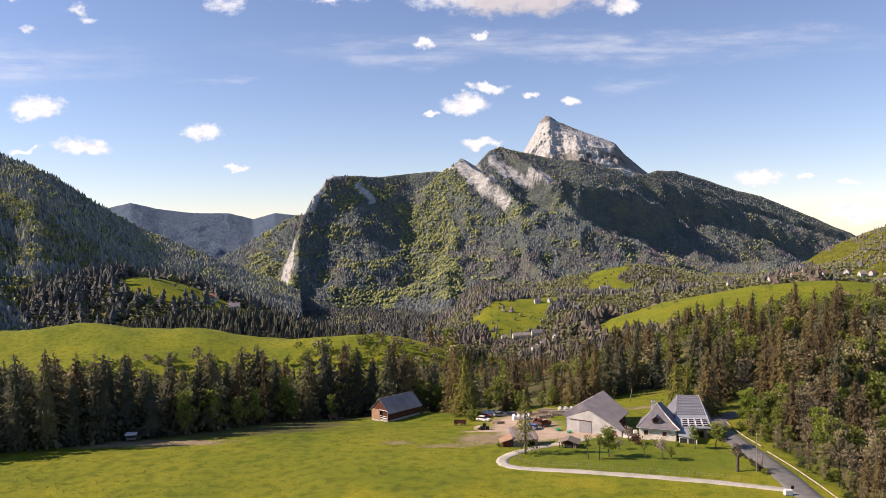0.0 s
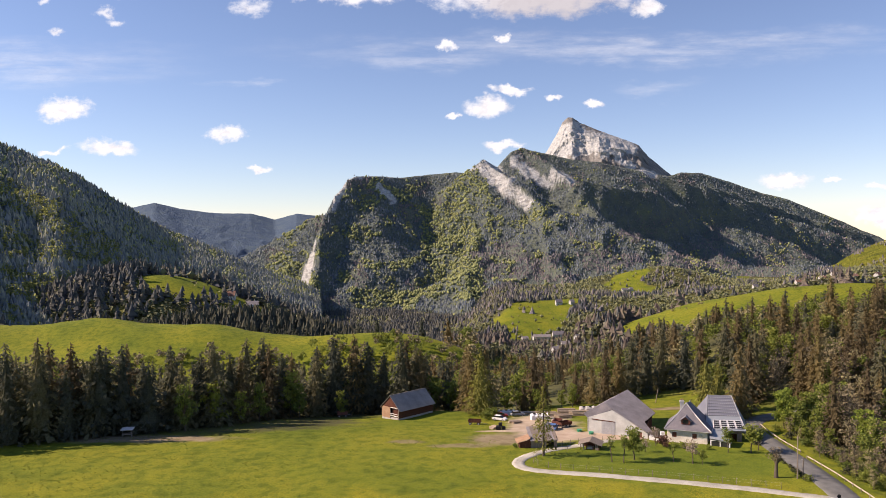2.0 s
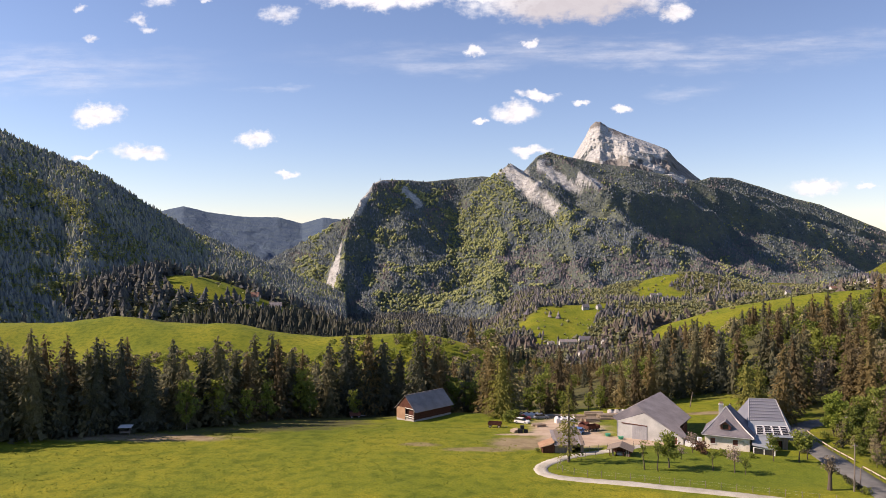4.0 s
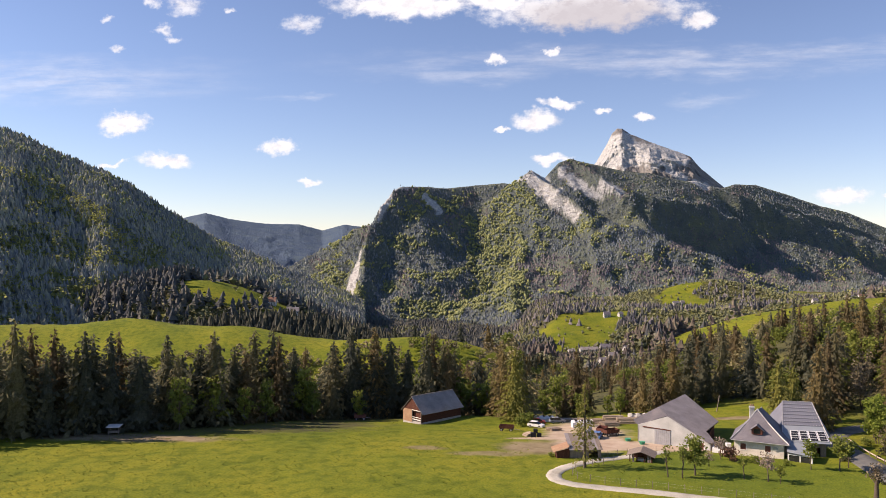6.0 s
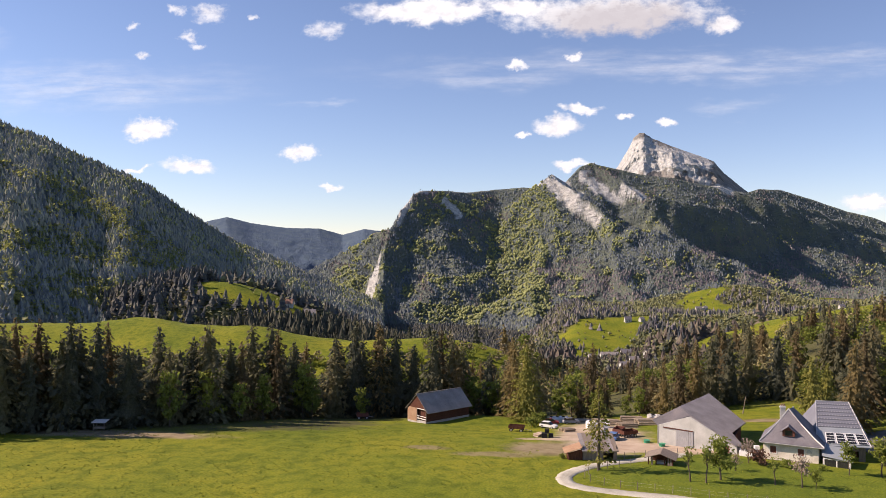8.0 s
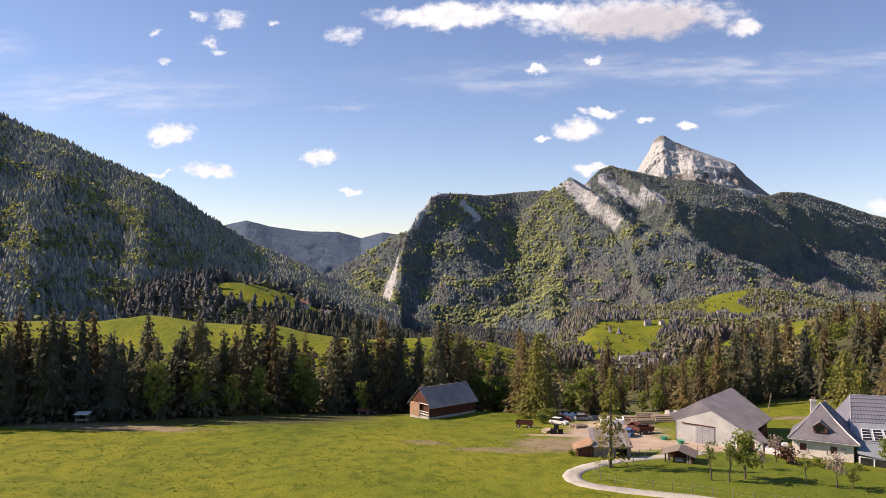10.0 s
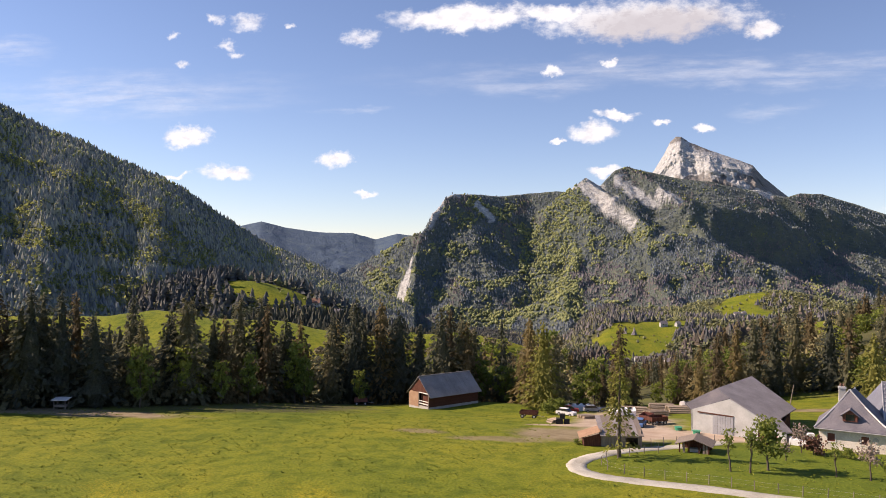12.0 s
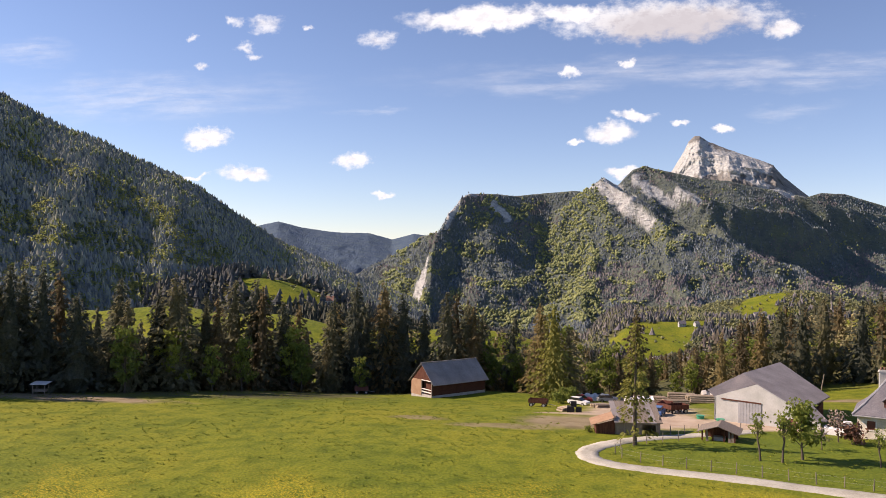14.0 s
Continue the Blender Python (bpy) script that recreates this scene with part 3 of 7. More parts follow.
massif = Ridges(CREST, [
    (BACK, 0.7, 0.62),  # low ridge behind the gorge
    (PROW[1:], 1.4, 2.4),  # prow above the gorge
    ([(0.2, 4.5, 2990), (1.4, 3.1, 2800), (1.5, 0.6, 2600), (0.9, -1.6, 2400), (-0.2, -3.6, 2180), (0.2, -6.2, 1850)], 0.5, 0.72),  # beech spur
    ([(1.3, 5.5, 2950), (2.9, 4.35, 2850), (4.8, 2.6, 2700), (6.0, 0.9, 2520), (6.2, -2.2, 2200)], 0.62, 2.2),  # first tooth
    ([(4.4, 6.36, 3090), (6.4, 4.9, 3000), (8.2, 3.4, 2900), (9.4, 1.6, 2760)], 0.75, 1.5),  # second tooth
    ([(8.5, 3.7, 2830), (11.2, 3.3, 2880), (13.9, 2.85, 3000), (17.0, 0.9, 3260), (19.8, -1.4, 3480), (23, -2.9, 3700)], 0.5, 2.3),  # shaded rib under the peak
    ([(7.0, 1.4, 2560), (9.0, 1.0, 2560), (11.9, 0.2, 2580), (14.9, -1.6, 2560), (18.0, -3.3, 2520)], 0.5, 0.55),  # sunny apron
    ([(14.0, 4.1, 3380), (16.2, 3.55, 3400), (19.3, 2.6, 3600), (23.3, 1.05, 3880), (27.6, -0.4, 4120)], 0.35, 2.3),  # shaded rib of the long shoulder
    ([(19.0, -2.4, 2860), (22.5, -2.6, 2860), (25.0, -2.9, 2800), (28.5, -3.2, 2700)], 0.4, 0.4),  # lower bench
    ([(16.5, 0.2, 3350), (19.5, -1.0, 3350), (22.0, -2.3, 3300)], 0.6, 0.6),  # sunny rib between the two shaded ones
], -20, 32, 520, 190, 1500, 4)
massif.cliffs = [(1.4, 4.9, 3.0, 3.65, 0.72), (2.8, 3.75, 4.7, 2.35, 0.48), (3.8, 5.4, 4.8, 4.5, 0.48), (4.9, 4.4, 6.3, 3.5, 0.36), (6.6, 4.6, 8.0, 3.9, 0.22), (6.4, 4.2, 7.2, 3.9, 0.2), (-11.25, -0.4, -11.5, -1.5, 0.10), (-11.5, -1.3, -11.75, -2.5, 0.22),
                 (-11.75, -2.4, -11.95, -3.3, 0.30), (-11.8, -3.3, -12.05, -4.2, 0.2), (-9.2, 3.84, -9.9, 1.9, 0.3), (-6.4, 3.5, -5.4, 2.5, 0.3), (12.6, 4.7, 14.0, 4.0, 0.16), (-9.0, 4.3, -7.8, 4.25, 0.12)]
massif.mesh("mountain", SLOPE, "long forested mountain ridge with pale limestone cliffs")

peak = Mountain(
    [(5.0, 4.2, 4100), (5.5, 5.2, 4100), (6.2, 6.07, 4100), (6.96, 7.36, 4100), (7.3, 8.08, 4120), (7.7, 8.43, 4150), (8.04, 8.42, 4150), (8.56, 8.04, 4170), (9.9, 7.43, 4200),
     (11.5, 6.81, 4230), (12.8, 6.25, 4250), (13.5, 5.39, 4250), (14.7, 4.33, 4250), (15.7, 3.5, 4250)],
    [(5, 3500, 180), (16, 3500, 150)], [((11.5, 11.5, 11.0), 5.5, 5.0, 260), ((10.6, 10, 9.6), 0.4, 0.7, 40), ((8.2, 8.0, 7.8), 0.5, 0.6, 40)], 5.0, 15.7, 340, 130, 64, 15, 0.8, 24)
peak.cliffs = [(6.2, 5.2, 8.2, 7.6, 1.0), (7.0, 6.5, 11.5, 6.2, 0.8), (8.0, 7.6, 12.5, 6.0, 0.45), (11.3, 5.3, 12.4, 4.8, 0.3), (13.0, 4.5, 14.0, 4.1, 0.22)]
peak.mesh("mountain", PEAK_STONE, "pale bare limestone summit above the forest")

left_slope = Mountain(
    [(-60, 13, 2000), (-49.3, 12.5, 2000), (-44.3, 11.7, 2000), (-40.7, 10.26, 2000), (-38.7, 9.2, 2000), (-36.3, 7.93, 2000), (-33.9, 7.16, 2000), (-31.3, 5.94, 2020), (-29, 5.06, 2040),
     (-27.1, 4.04, 2060), (-25.1, 2.63, 2080), (-23.1, 1.35, 2100), (-21.1, 0.22, 2100), (-18.2, -1.01, 2100), (-15.7, -2.13, 2100), (-13.1, -3.16, 2100), (-11, -4.2, 2100)],
    [(-60, 620, -90), (-36, 700, -85), (-28, 1000, -75), (-22, 1150, -110), (-11, 1450, -150)],
    [((-37, -35, -34), 1.8, 1.8, 60), ((-30, -29, -29), 1.5, 1.5, 60), ((-43, -41, -39), 2.0, 2.0, 60)], -60, -11, 300, 120, 42, 31, 1.1)
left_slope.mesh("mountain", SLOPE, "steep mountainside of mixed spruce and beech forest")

right_slope = Mountain(
    [(22.5, -4.0, 2100), (24.5, -2.7, 2100), (25.8, -2.15, 2100), (26.9, -1.4, 2100), (28.2, -0.75, 2150), (30, 0.0, 2200), (34, 1.14, 2200), (44, 3, 2200), (60, 4, 2200)],
    [(22.5, 1650, -110), (30, 1500, -70), (60, 1300, -60)], [((31, 30, 29), 1.5, 1.5, 80)], 22.5, 60, 200, 60, 40, 47, 1.0)
PASTURE_SLOPE = mountain_material("pasture_slope", [(0.12, 0.14, 0.02), (0.17, 0.185, 0.025), (0.19, 0.19, 0.03)], STONE_TONES)
right_slope.mesh("hillside", PASTURE_SLOPE, "green hillside pasture above the village")

far_range = Mountain(
    [(-34, -1.0, 4600), (-27, 0.66, 4600), (-24.1, 1.88, 4600), (-22.4, 2.3, 4600), (-20.6, 1.87, 4600), (-18.2, 1.56, 4600), (-15.8, 1.54, 4600), (-14.1, 1.09, 4600), (-12.5, 1.51, 4600), (-11, 1.35, 4600), (-8, 0, 4600)],
    [(-34, 3300, -200), (-8, 3300, -200)], [((-23, -21, -22), 2.5, 2.5, 80), ((-14, -13, -12.5), 2.0, 2.0, 80), ((-18, -18, -18), 1.5, 1.5, 50)], -34, -8, 200, 60, 55, 77, 1.0)
# The far range's blue haze is painted into its forest tones.
HAZY = mountain_material("hazed_far_forest", [(0.060, 0.096, 0.146), (0.074, 0.112, 0.160), (0.090, 0.132, 0.160)], STONE_TONES, 0.5)
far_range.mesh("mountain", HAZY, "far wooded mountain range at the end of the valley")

# ---------------------------------------------------------------- trees
rng = np.random.default_rng(5)


def needle_crown(seed, height=20.0, wide=4.0, boughs=90, sprays=8, bare=0.05, sparse=0.0, big=1.0):
    """A spruce crown: boughs all round the stem, each a ragged fan of drooping sprays, about a dense heart."""
    r = np.random.default_rng(seed)
    V, T = [], []
    lump = r.uniform(0.8, 1.2, 7)

    def reach(f):
        return wide * ((1 - f) ** 0.86 * (0.62 + 0.38 * min(1, f / 0.16)) * lump[int(f * 6.99)] + 0.035)

    for k in range(boughs):
        f = 1 - (1 - (k + 0.5) / boughs) ** 0.74
        if r.random() < sparse * (1.25 - 1.2 * f):
            continue
        level = height * (bare + (0.985 - bare) * f) + r.normal(0, 0.25)
        long = reach(f) * r.uniform(0.65, 1.15)
        slope = 0.55 * (1 - f) - 0.30 * f + r.normal(0, 0.08)
        a = 2.39996 * k + r.uniform(-0.5, 0.5)
        for _ in range(sprays):
            u = 0.25 + 0.78 * math.sqrt(r.random())
            side = r.normal(0, 0.24)
            b = a + side + r.normal(0, 0.55)
            size = (0.42 + 0.085 * long) * r.uniform(0.7, 1.35) * big
            c, d = math.cos(b), math.sin(b)
            x, y = long * u * math.cos(a + side), long * u * math.sin(a + side)
            z = level - slope * long * u**1.3 + r.normal(0, 0.22)
            s, tip, tilt = 0.27 * size, 0.66 * size, r.normal(0, 0.22) * size
            base = len(V)
            V += [(x - c * tip * 0.7, y - d * tip * 0.7, z + 0.25 * size), (x - d * s, y + c * s, z + tilt), (x + c * tip, y + d * tip, z - size * r.uniform(0.1, 0.6)), (x + d * s, y - c * s, z - tilt)]
            T += [(base, base + 1, base + 2), (base, base + 2, base + 3)]
    if not sparse:
        base, rings, sides = len(V), 6, 7
        for k in range(rings):
            f = k / rings
            for i in range(sides):
                a, q = 6.2832 * i / sides + 0.4 * k, 0.42 * reach(f) * r.uniform(0.7, 1.25)
                V.append((q * math.cos(a), q * math.sin(a), height * (bare + (0.95 - bare) * f) - 0.2 * q))
        V.append((0, 0, height * 0.97))
        for k in range(rings - 1):
            for i in range(sides):
                p, q = base + k * sides + i, base + k * sides + (i + 1) % sides
                T += [(p, q, q + sides), (p, q + sides, p + sides)]
        last = base + (rings - 1) * sides
        T += [(last + i, last + (i + 1) % sides, base + rings * sides) for i in range(sides)]
    return np.array(V), np.array(T)


def cone_tree(rings, sides, seed, jag=0.25):
    """A small conifer of unit height: stacked ragged skirts round a leaning stem."""
    r = np.random.default_rng(seed)
    V, T = [], []
    lean = r.normal(0, 0.015, 2)
    for k in range(rings):
        f = k / rings
        low, high = 0.03 + 0.88 * f, min(1.0, 0.05 + 0.88 * (k + (1.8 if rings < 4 else 2.7)) / rings)
        wide = (0.185 * (1 - f) ** 0.8 + 0.018) * r.uniform(0.78, 1.18)
        base = len(V)
        turn = r.random() * 6.28
        sway = lean * k + r.normal(0, 0.012, 2)
        for i in range(sides):
            a = turn + 6.2832 * (i + r.uniform(-0.25, 0.25)) / sides
            q = wide * (1 + jag * (r.random() - 0.5) * 2) * (1.1 if i % 2 else 0.84)
            V.append((sway[0] + q * math.cos(a), sway[1] + q * math.sin(a), low + r.normal(0, 0.012) - (0.012 if i % 2 else 0)))
        V.append((lean[0] * k, lean[1] * k, high))
        for i in range(sides):
            T.append((base + i, base + (i + 1) % sides, base + sides))
    return np.array(V), np.array(T)


def small_crown(seed):
    """The least crown of unit height: a lopsided eight-sided shape."""
    r = np.random.default_rng(200 + seed)
    V = np.array([(1, 0, 0), (0, 1, 0), (-1, 0, 0), (0, -1, 0), (0, 0, 1), (0, 0, -1)], float) * (1 + 0.5 * (r.random((6, 1)) - 0.5)) + 0.12 * r.normal(size=(6, 3))
    T = np.array([(0, 1, 4), (1, 2, 4), (2, 3, 4), (3, 0, 4), (1, 0, 5), (2, 1, 5), (3, 2, 5), (0, 3, 5)])
    return V * (0.36, 0.36, 0.45) + (0, 0, 0.5), T


def puff_tree(seed, leaves=60, size=0.055):
    """A broad-leaved tree of unit height: leaf clumps on several boughs."""
    r = np.random.default_rng(seed)
    V, T = [], []
    boughs = [(r.normal(0, 0.15), r.normal(0, 0.15), 0.35 + 0.5 * r.random(), 0.14 + 0.09 * r.random()) for _ in range(8)]
    for k in range(leaves):
        bx, by, bz, br = boughs[k % 8]
        d = r.normal(size=3)
        d /= np.linalg.norm(d)
        c = np.array([bx, by, bz]) + d * br * (0.65 + 0.45 * r.random())
        u = r.normal(size=3)
        u /= np.linalg.norm(u)
        w = np.cross(u, d + 0.3 * r.normal(size=3))
        w /= np.linalg.norm(w) + 1e-6
        s = size * (0.7 + 0.7 * r.random())
        base = len(V)
        V += [c - s * u, c + s * w, c + s * u, c - s * w]
        T += [(base, base + 1, base + 2), (base, base + 2, base + 3)]
    return np.array(V), np.array(T)


def forest(name, shapes, places, heights, mat, label, wide=1.0, smooth=False):
    """Many trees as one object; each takes one of the shapes at its place, height and turn."""
    n = len(places)
    if n == 0:
        return None
    VV, TT, base = [], [], 0
    kind_of = rng.integers(0, len(shapes), n)
    for k, (V, T) in enumerate(shapes):
        pick = np.where(kind_of == k)[0]
        if not len(pick):
            continue
        a = rng.random(len(pick)) * 6.283
        h = heights[pick]
        w = h * wide * (0.75 + 0.55 * rng.random(len(pick)))
        c, s = np.cos(a)[:, None], np.sin(a)[:, None]
        x = (V[:, 0] * c - V[:, 1] * s) * w[:, None] + places[pick, 0][:, None]
        y = (V[:, 0] * s + V[:, 1] * c) * w[:, None] + places[pick, 1][:, None]
        z = V[:, 2] * h[:, None] + places[pick, 2][:, None]
        VV.append(np.stack([x, y, z], -1).reshape(-1, 3))
        TT.append((T[None] + base + (np.arange(len(pick)) * len(V))[:, None, None]).reshape(-1, 3))
        base += len(pick) * len(V)
    return mesh_object(name, np.concatenate(VV), np.concatenate(TT), mat, None, smooth, label, "stuff", "forest")


FAR_CONES = [cone_tree(1, 5, s, 0.2) for s in range(5)]
FOOT_CONES = [cone_tree(2, 6, 40 + s, 0.3) for s in range(5)]


def unit(shape, height):
    V, T = shape
    used = np.unique(T)
    where = np.full(len(V), -1)
    where[used] = np.arange(len(used))
    return V[used] / height, where[T]


NEAR_CONES = [unit(needle_crown(140 + s, 20, 5.8, 46, 4, big=2.0), 20) for s in range(5)]
MID_CONES = [unit(needle_crown(150 + s, 20, 6.2, 34, 4, big=2.3), 20) for s in range(5)]
FAR_CROWNS = [small_crown(s) for s in range(5)]
FAR_PUFFS = [puff_tree(60 + s, 15, 0.115) for s in range(4)]
MID_PUFFS = [puff_tree(70 + s, 150, 0.048) for s in range(5)]
NEAR_PUFFS = [puff_tree(80 + s, 620, 0.026) for s in range(4)]


def cover(mountain, count, first, last, low, high, beeches, keep=None, size=(15, 24), leaf_share=0.15):
    """Bearings and rises for trees on a mountain's face, and which are broad-leaved."""
    az = rng.uniform(first, last, count)
    s = rng.uniform(low, high, count)
    P = mountain.place(az, s)
    el = height_angle(P)
    ok = np.ones(count, bool)
    if mountain.cliffs:
        ok &= capsules(az, el, mountain.cliffs) < 0.45
    if keep is not None:
        ok &= keep(az, el, P)
    # stands of leaves are clumps a few trees wide, thicker on the sunny spurs
    stand = fractal(az * 0.9, el * 1.3, 3, 61) + 0.55 * fractal(P[:, 0] / 45, P[:, 1] / 60 + P[:, 2] / 45, 3, 62) + 0.28 * (rng.random(count) - 0.5)
    leafy = stand + 1.2 * capsules(az, el, beeches, 0.5) > 0.5 - 1.6 * leaf_share
    h = rng.uniform(*size, count)
    return P[ok] - (0, 0, 1.0), h[ok], leafy[ok], az[ok], el[ok]


P, H, leafy, AZ, EL = cover(massif, 60000, -20, 30, 0.0, 0.995, [(0.6, 4.0, -1.9, 0.6, 1.1), (-1.9, 0.6, -1.5, -1.6, 1.6), (-1.2, -1.4, 0.3, -4.0, 1.2), (-0.4, 2.4, 0.3, -0.6, 0.9), (-13.3, -2.6, -11.7, -3.5, 0.8), (-8, -4.6, -4, -4.8, 0.7), (5.0, 2.2, 6.0, 1.2, 0.35)], size=(5.5, 10), leaf_share=0.16)
# few leaves on the high, cold side under the summit
leafy &= ~((EL > 2.0) & (AZ > 2.2) & (rng.random(len(EL)) < 0.8)) & ~((AZ > 9) & (rng.random(len(EL)) < 0.5))
brown = ~leafy & (fractal(AZ * 0.5, EL * 0.8, 3, 5) + 0.30 * (EL < -1.5) * (AZ > 0) > 0.22)
forest("distant_spruce_forest", FAR_CONES, P[~leafy & ~brown], H[~leafy & ~brown], HAZED_SPRUCE, "dense dark spruce forest covering the mountain", 1.6)
forest("distant_brown_forest", FAR_CONES, P[brown], H[brown], HAZED_BROWN, "brownish spring conifers on the mountain's foot", 1.6)
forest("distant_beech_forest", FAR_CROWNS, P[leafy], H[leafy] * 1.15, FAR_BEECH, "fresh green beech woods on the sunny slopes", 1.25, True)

P, H, leafy, AZ, EL = cover(left_slope, 30000, -50, -11, 0.0, 0.995, [(-40, 1.5, -28, -1.5, 0.8), (-32, 3.5, -26, -1, 0.8), (-22, -3, -16, -4.5, 0.6)], size=(9, 16), leaf_share=0.2)
more = cover(left_slope, 7000, -50, -16, 0.0, 0.32, [(-40, -2.5, -28, -3.5, 0.8), (-30, -3, -20, -4, 0.7)], size=(12, 20), leaf_share=0.16)
P, H, leafy = (np.concatenate(pair) for pair in zip((P, H, leafy), more[:3]))
# single beeches and spruces stand among one another
mixed = np.random.default_rng(77)
leafy = mixed.random(len(P)) < np.where(leafy, 0.62, 0.10)
reach = np.hypot(P[:, 0] - EYE[0], P[:, 1] - EYE[1])
hillside_cones = [cone_tree(8, 6, 90 + s, 0.5) for s in range(7)]
lower = reach < 1000
forest("distant_spruce_forest", FAR_CONES, P[~leafy & ~lower], H[~leafy & ~lower] * 0.8, HAZED_SLOPE_SPRUCE, "dark spruce forest high on the steep mountainside", 1.6)
forest("spruce_wood", hillside_cones, P[~leafy & lower], H[~leafy & lower], HAZED_SLOPE_SPRUCE, "dark spruce forest on the lower mountainside", 1.35)
middle = ~lower & (reach < 1650)
forest("beech_wood", FAR_PUFFS, P[leafy & middle], H[leafy & middle] * 0.75, SLOPE_LEAF, "fresh green beeches half way up the mountainside")
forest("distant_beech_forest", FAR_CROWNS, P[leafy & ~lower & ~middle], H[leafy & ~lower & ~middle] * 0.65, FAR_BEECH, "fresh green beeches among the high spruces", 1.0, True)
forest("beech_wood", FAR_PUFFS, P[leafy & lower], H[leafy & lower] * 0.85, SLOPE_LEAF, "fresh green beeches on the lower mountainside")


ROW_X, ROW_Y = [-190, -96, -70, -56, -45, -30, 5, 30], [143, 192, 210, 229, 240, 246, 249, 252]


def within(x, y, corners, ragged=40):
    """Whether places of the plan lie inside a polygon whose edge wanders by some metres."""
    x = x + ragged * fractal(x / 60, y / 60, 3, 51)
    y = y + ragged * fractal(x / 60, y / 60 + 7, 3, 52)
    hit = np.zeros(np.shape(x), bool)
    for (ax, ay), (bx, by) in zip(corners, corners[1:] + corners[:1]):
        hit ^= ((ay > y) != (by > y)) & (x < ax + (bx - ax) * (y - ay) / (by - ay + 1e-9))
    return hit


HAMLET_FIELD = [(40, 1480), (118, 1600), (235, 1640), (215, 1500), (180, 1400), (110, 1345), (60, 1375)]
FOOT_FIELD = [(318, 1740), (350, 1830), (352, 1960), (420, 2080), (440, 2230), (520, 2260), (505, 2060), (468, 1960), (470, 1860), (400, 1775)]


def wooded(x, y):
    """How thickly the valley land is wooded at a place of the plan."""
    d = 0.92 * smooth_step(0.0, 0.12, fractal(x / 170, y / 170, 3, 8) + 0.30)
    d = d * (y > 480)
    d = d * ((bell(x, y, -130, 690, 250, 55) < 0.35) | (x > -72))  # the dark band behind the knoll is planted row by row
    d = np.maximum(d, 1.0 * (bell(x, y, -420, 640, 110, 120) > 0.3))
    d = np.maximum(d, 1.0 * (bell(x, y, 60, 690, 150, 140) > 0.4))
    d = np.maximum(d, 0.95 * (y > 1380) * (x < 60))
    for cx, cy, rx, ry in ((-245, 515, 215, 95), (-80, 512, 100, 50), (-372, 1016, 72, 55), (330, 800, 175, 130), (300, 890, 110, 120), (600, 1050, 200, 120), (-295, 1000, 40, 26), (800, 1400, 160, 90)):
        d = d * smooth_step(0.85, 1.05, np.hypot((x - cx) / rx, (y - cy) / ry) + 0.5 * fractal(x / 70, y / 70, 3, 33))
    d = np.maximum(d, 0.95 * (y > 1380) * (x < 560))
    d = d * np.where(within(x, y, HAMLET_FIELD) | within(x, y, FOOT_FIELD, 45), 0.05, 1.0)
    d = d * np.where((np.hypot((x - 135) / 55, (y - 1330) / 35) < 1), 0.2, 1.0)
    d = np.maximum(d, 0.04 * (y > 900))
    # woods round the farm
    d = np.maximum(d, 0.95 * (y > 262) * (y < 470) * (x > 14) * (x < 330) * (bell(x, y, 62, 262, 20, 26) < 0.5))
    d = np.maximum(d, 0.95 * (x < 30) * (y > 17 + np.interp(x, ROW_X, ROW_Y)) * (y < 400 + 0.5 * x) * (x > -190))
    d = np.maximum(d, 0.97 * (x > 122 - 0.1 * (y - 150)) * (x < 330) * (y > 120) * (y < 470))
    return d


ground.data.attributes.new("wood", "FLOAT", "POINT").data.foreach_set("value", (smooth_step(0.25, 0.6, wooded(verts[:, 0], verts[:, 1])) * 0.9).astype(np.float32))

az = np.r_[rng.uniform(-46, 33, 14000), rng.uniform(-42, 33, 17000), rng.uniform(-24, 30, 42000)]
r = np.r_[np.sqrt(rng.uniform(130**2, 1950**2, 14000) * rng.uniform(0.05, 1, 14000) ** 0.9), np.sqrt(rng.uniform(560**2, 1350**2, 17000)), np.sqrt(rng.uniform(1300**2, 2600**2, 42000))]
n = len(r)
x, y = EYE[0] + r * np.sin(np.radians(az)), EYE[1] + r * np.cos(np.radians(az))
ok = (rng.random(n) < wooded(x, y) * np.where((r < 620) & (x < 14), 0.78, 1.0)) & (y > 115)
x, y, r = x[ok], y[ok], r[ok]
P = np.stack([x, y, land(x, y) - 0.3], -1)
mix = np.where(r < 620, rng.random(len(x)) + 0.5 * fractal(x / 60, y / 60, 3, 14), 0.8 * rng.random(len(x)) + 0.28 + 0.8 * fractal(x / 110, y / 110, 3, 14) + 0.12 * smooth_step(-150, 100, x) + 0.24 * smooth_step(240, 330, x) * (y > 950) + 0.35 * fractal(x / 40, y / 40, 3, 15) * (y > 820) + 0.12 * (y > 820) - 0.2 * (y > 1500) * smooth_step(200, 100, x) + 0.3 * bell(x, y, -10, 740, 130, 150))
H = rng.uniform(15, 23, len(x))
below_yard = ((x > 8) & (x < 8 + 0.20 * (y - 80)) & (y < 820)) | ((x > 0.055 * y) & (x < 0.15 * y) & (y >= 820) & (y < 1340))
H = H * np.where(below_yard, np.where(y < 820, 0.50, 0.40), np.where((x > 40) & (y < 500), 0.70, np.where((x < 30) & (x > -140) & (y < 420), 0.8, 1.0))) * np.where(r > 1300, 0.66, 1.0)
near = r < 620
close = r < 360
mid_wood, far_wood = ~near & (r < 1080), r >= 1080
green_share = np.where(near & (x > 92), 0.62, 0.86)
bare_share = np.where(near & (x > 92), 0.30, 0.17)
green_wood, bare_wood = mix > green_share, (mix > green_share - bare_share) & (mix <= green_share)
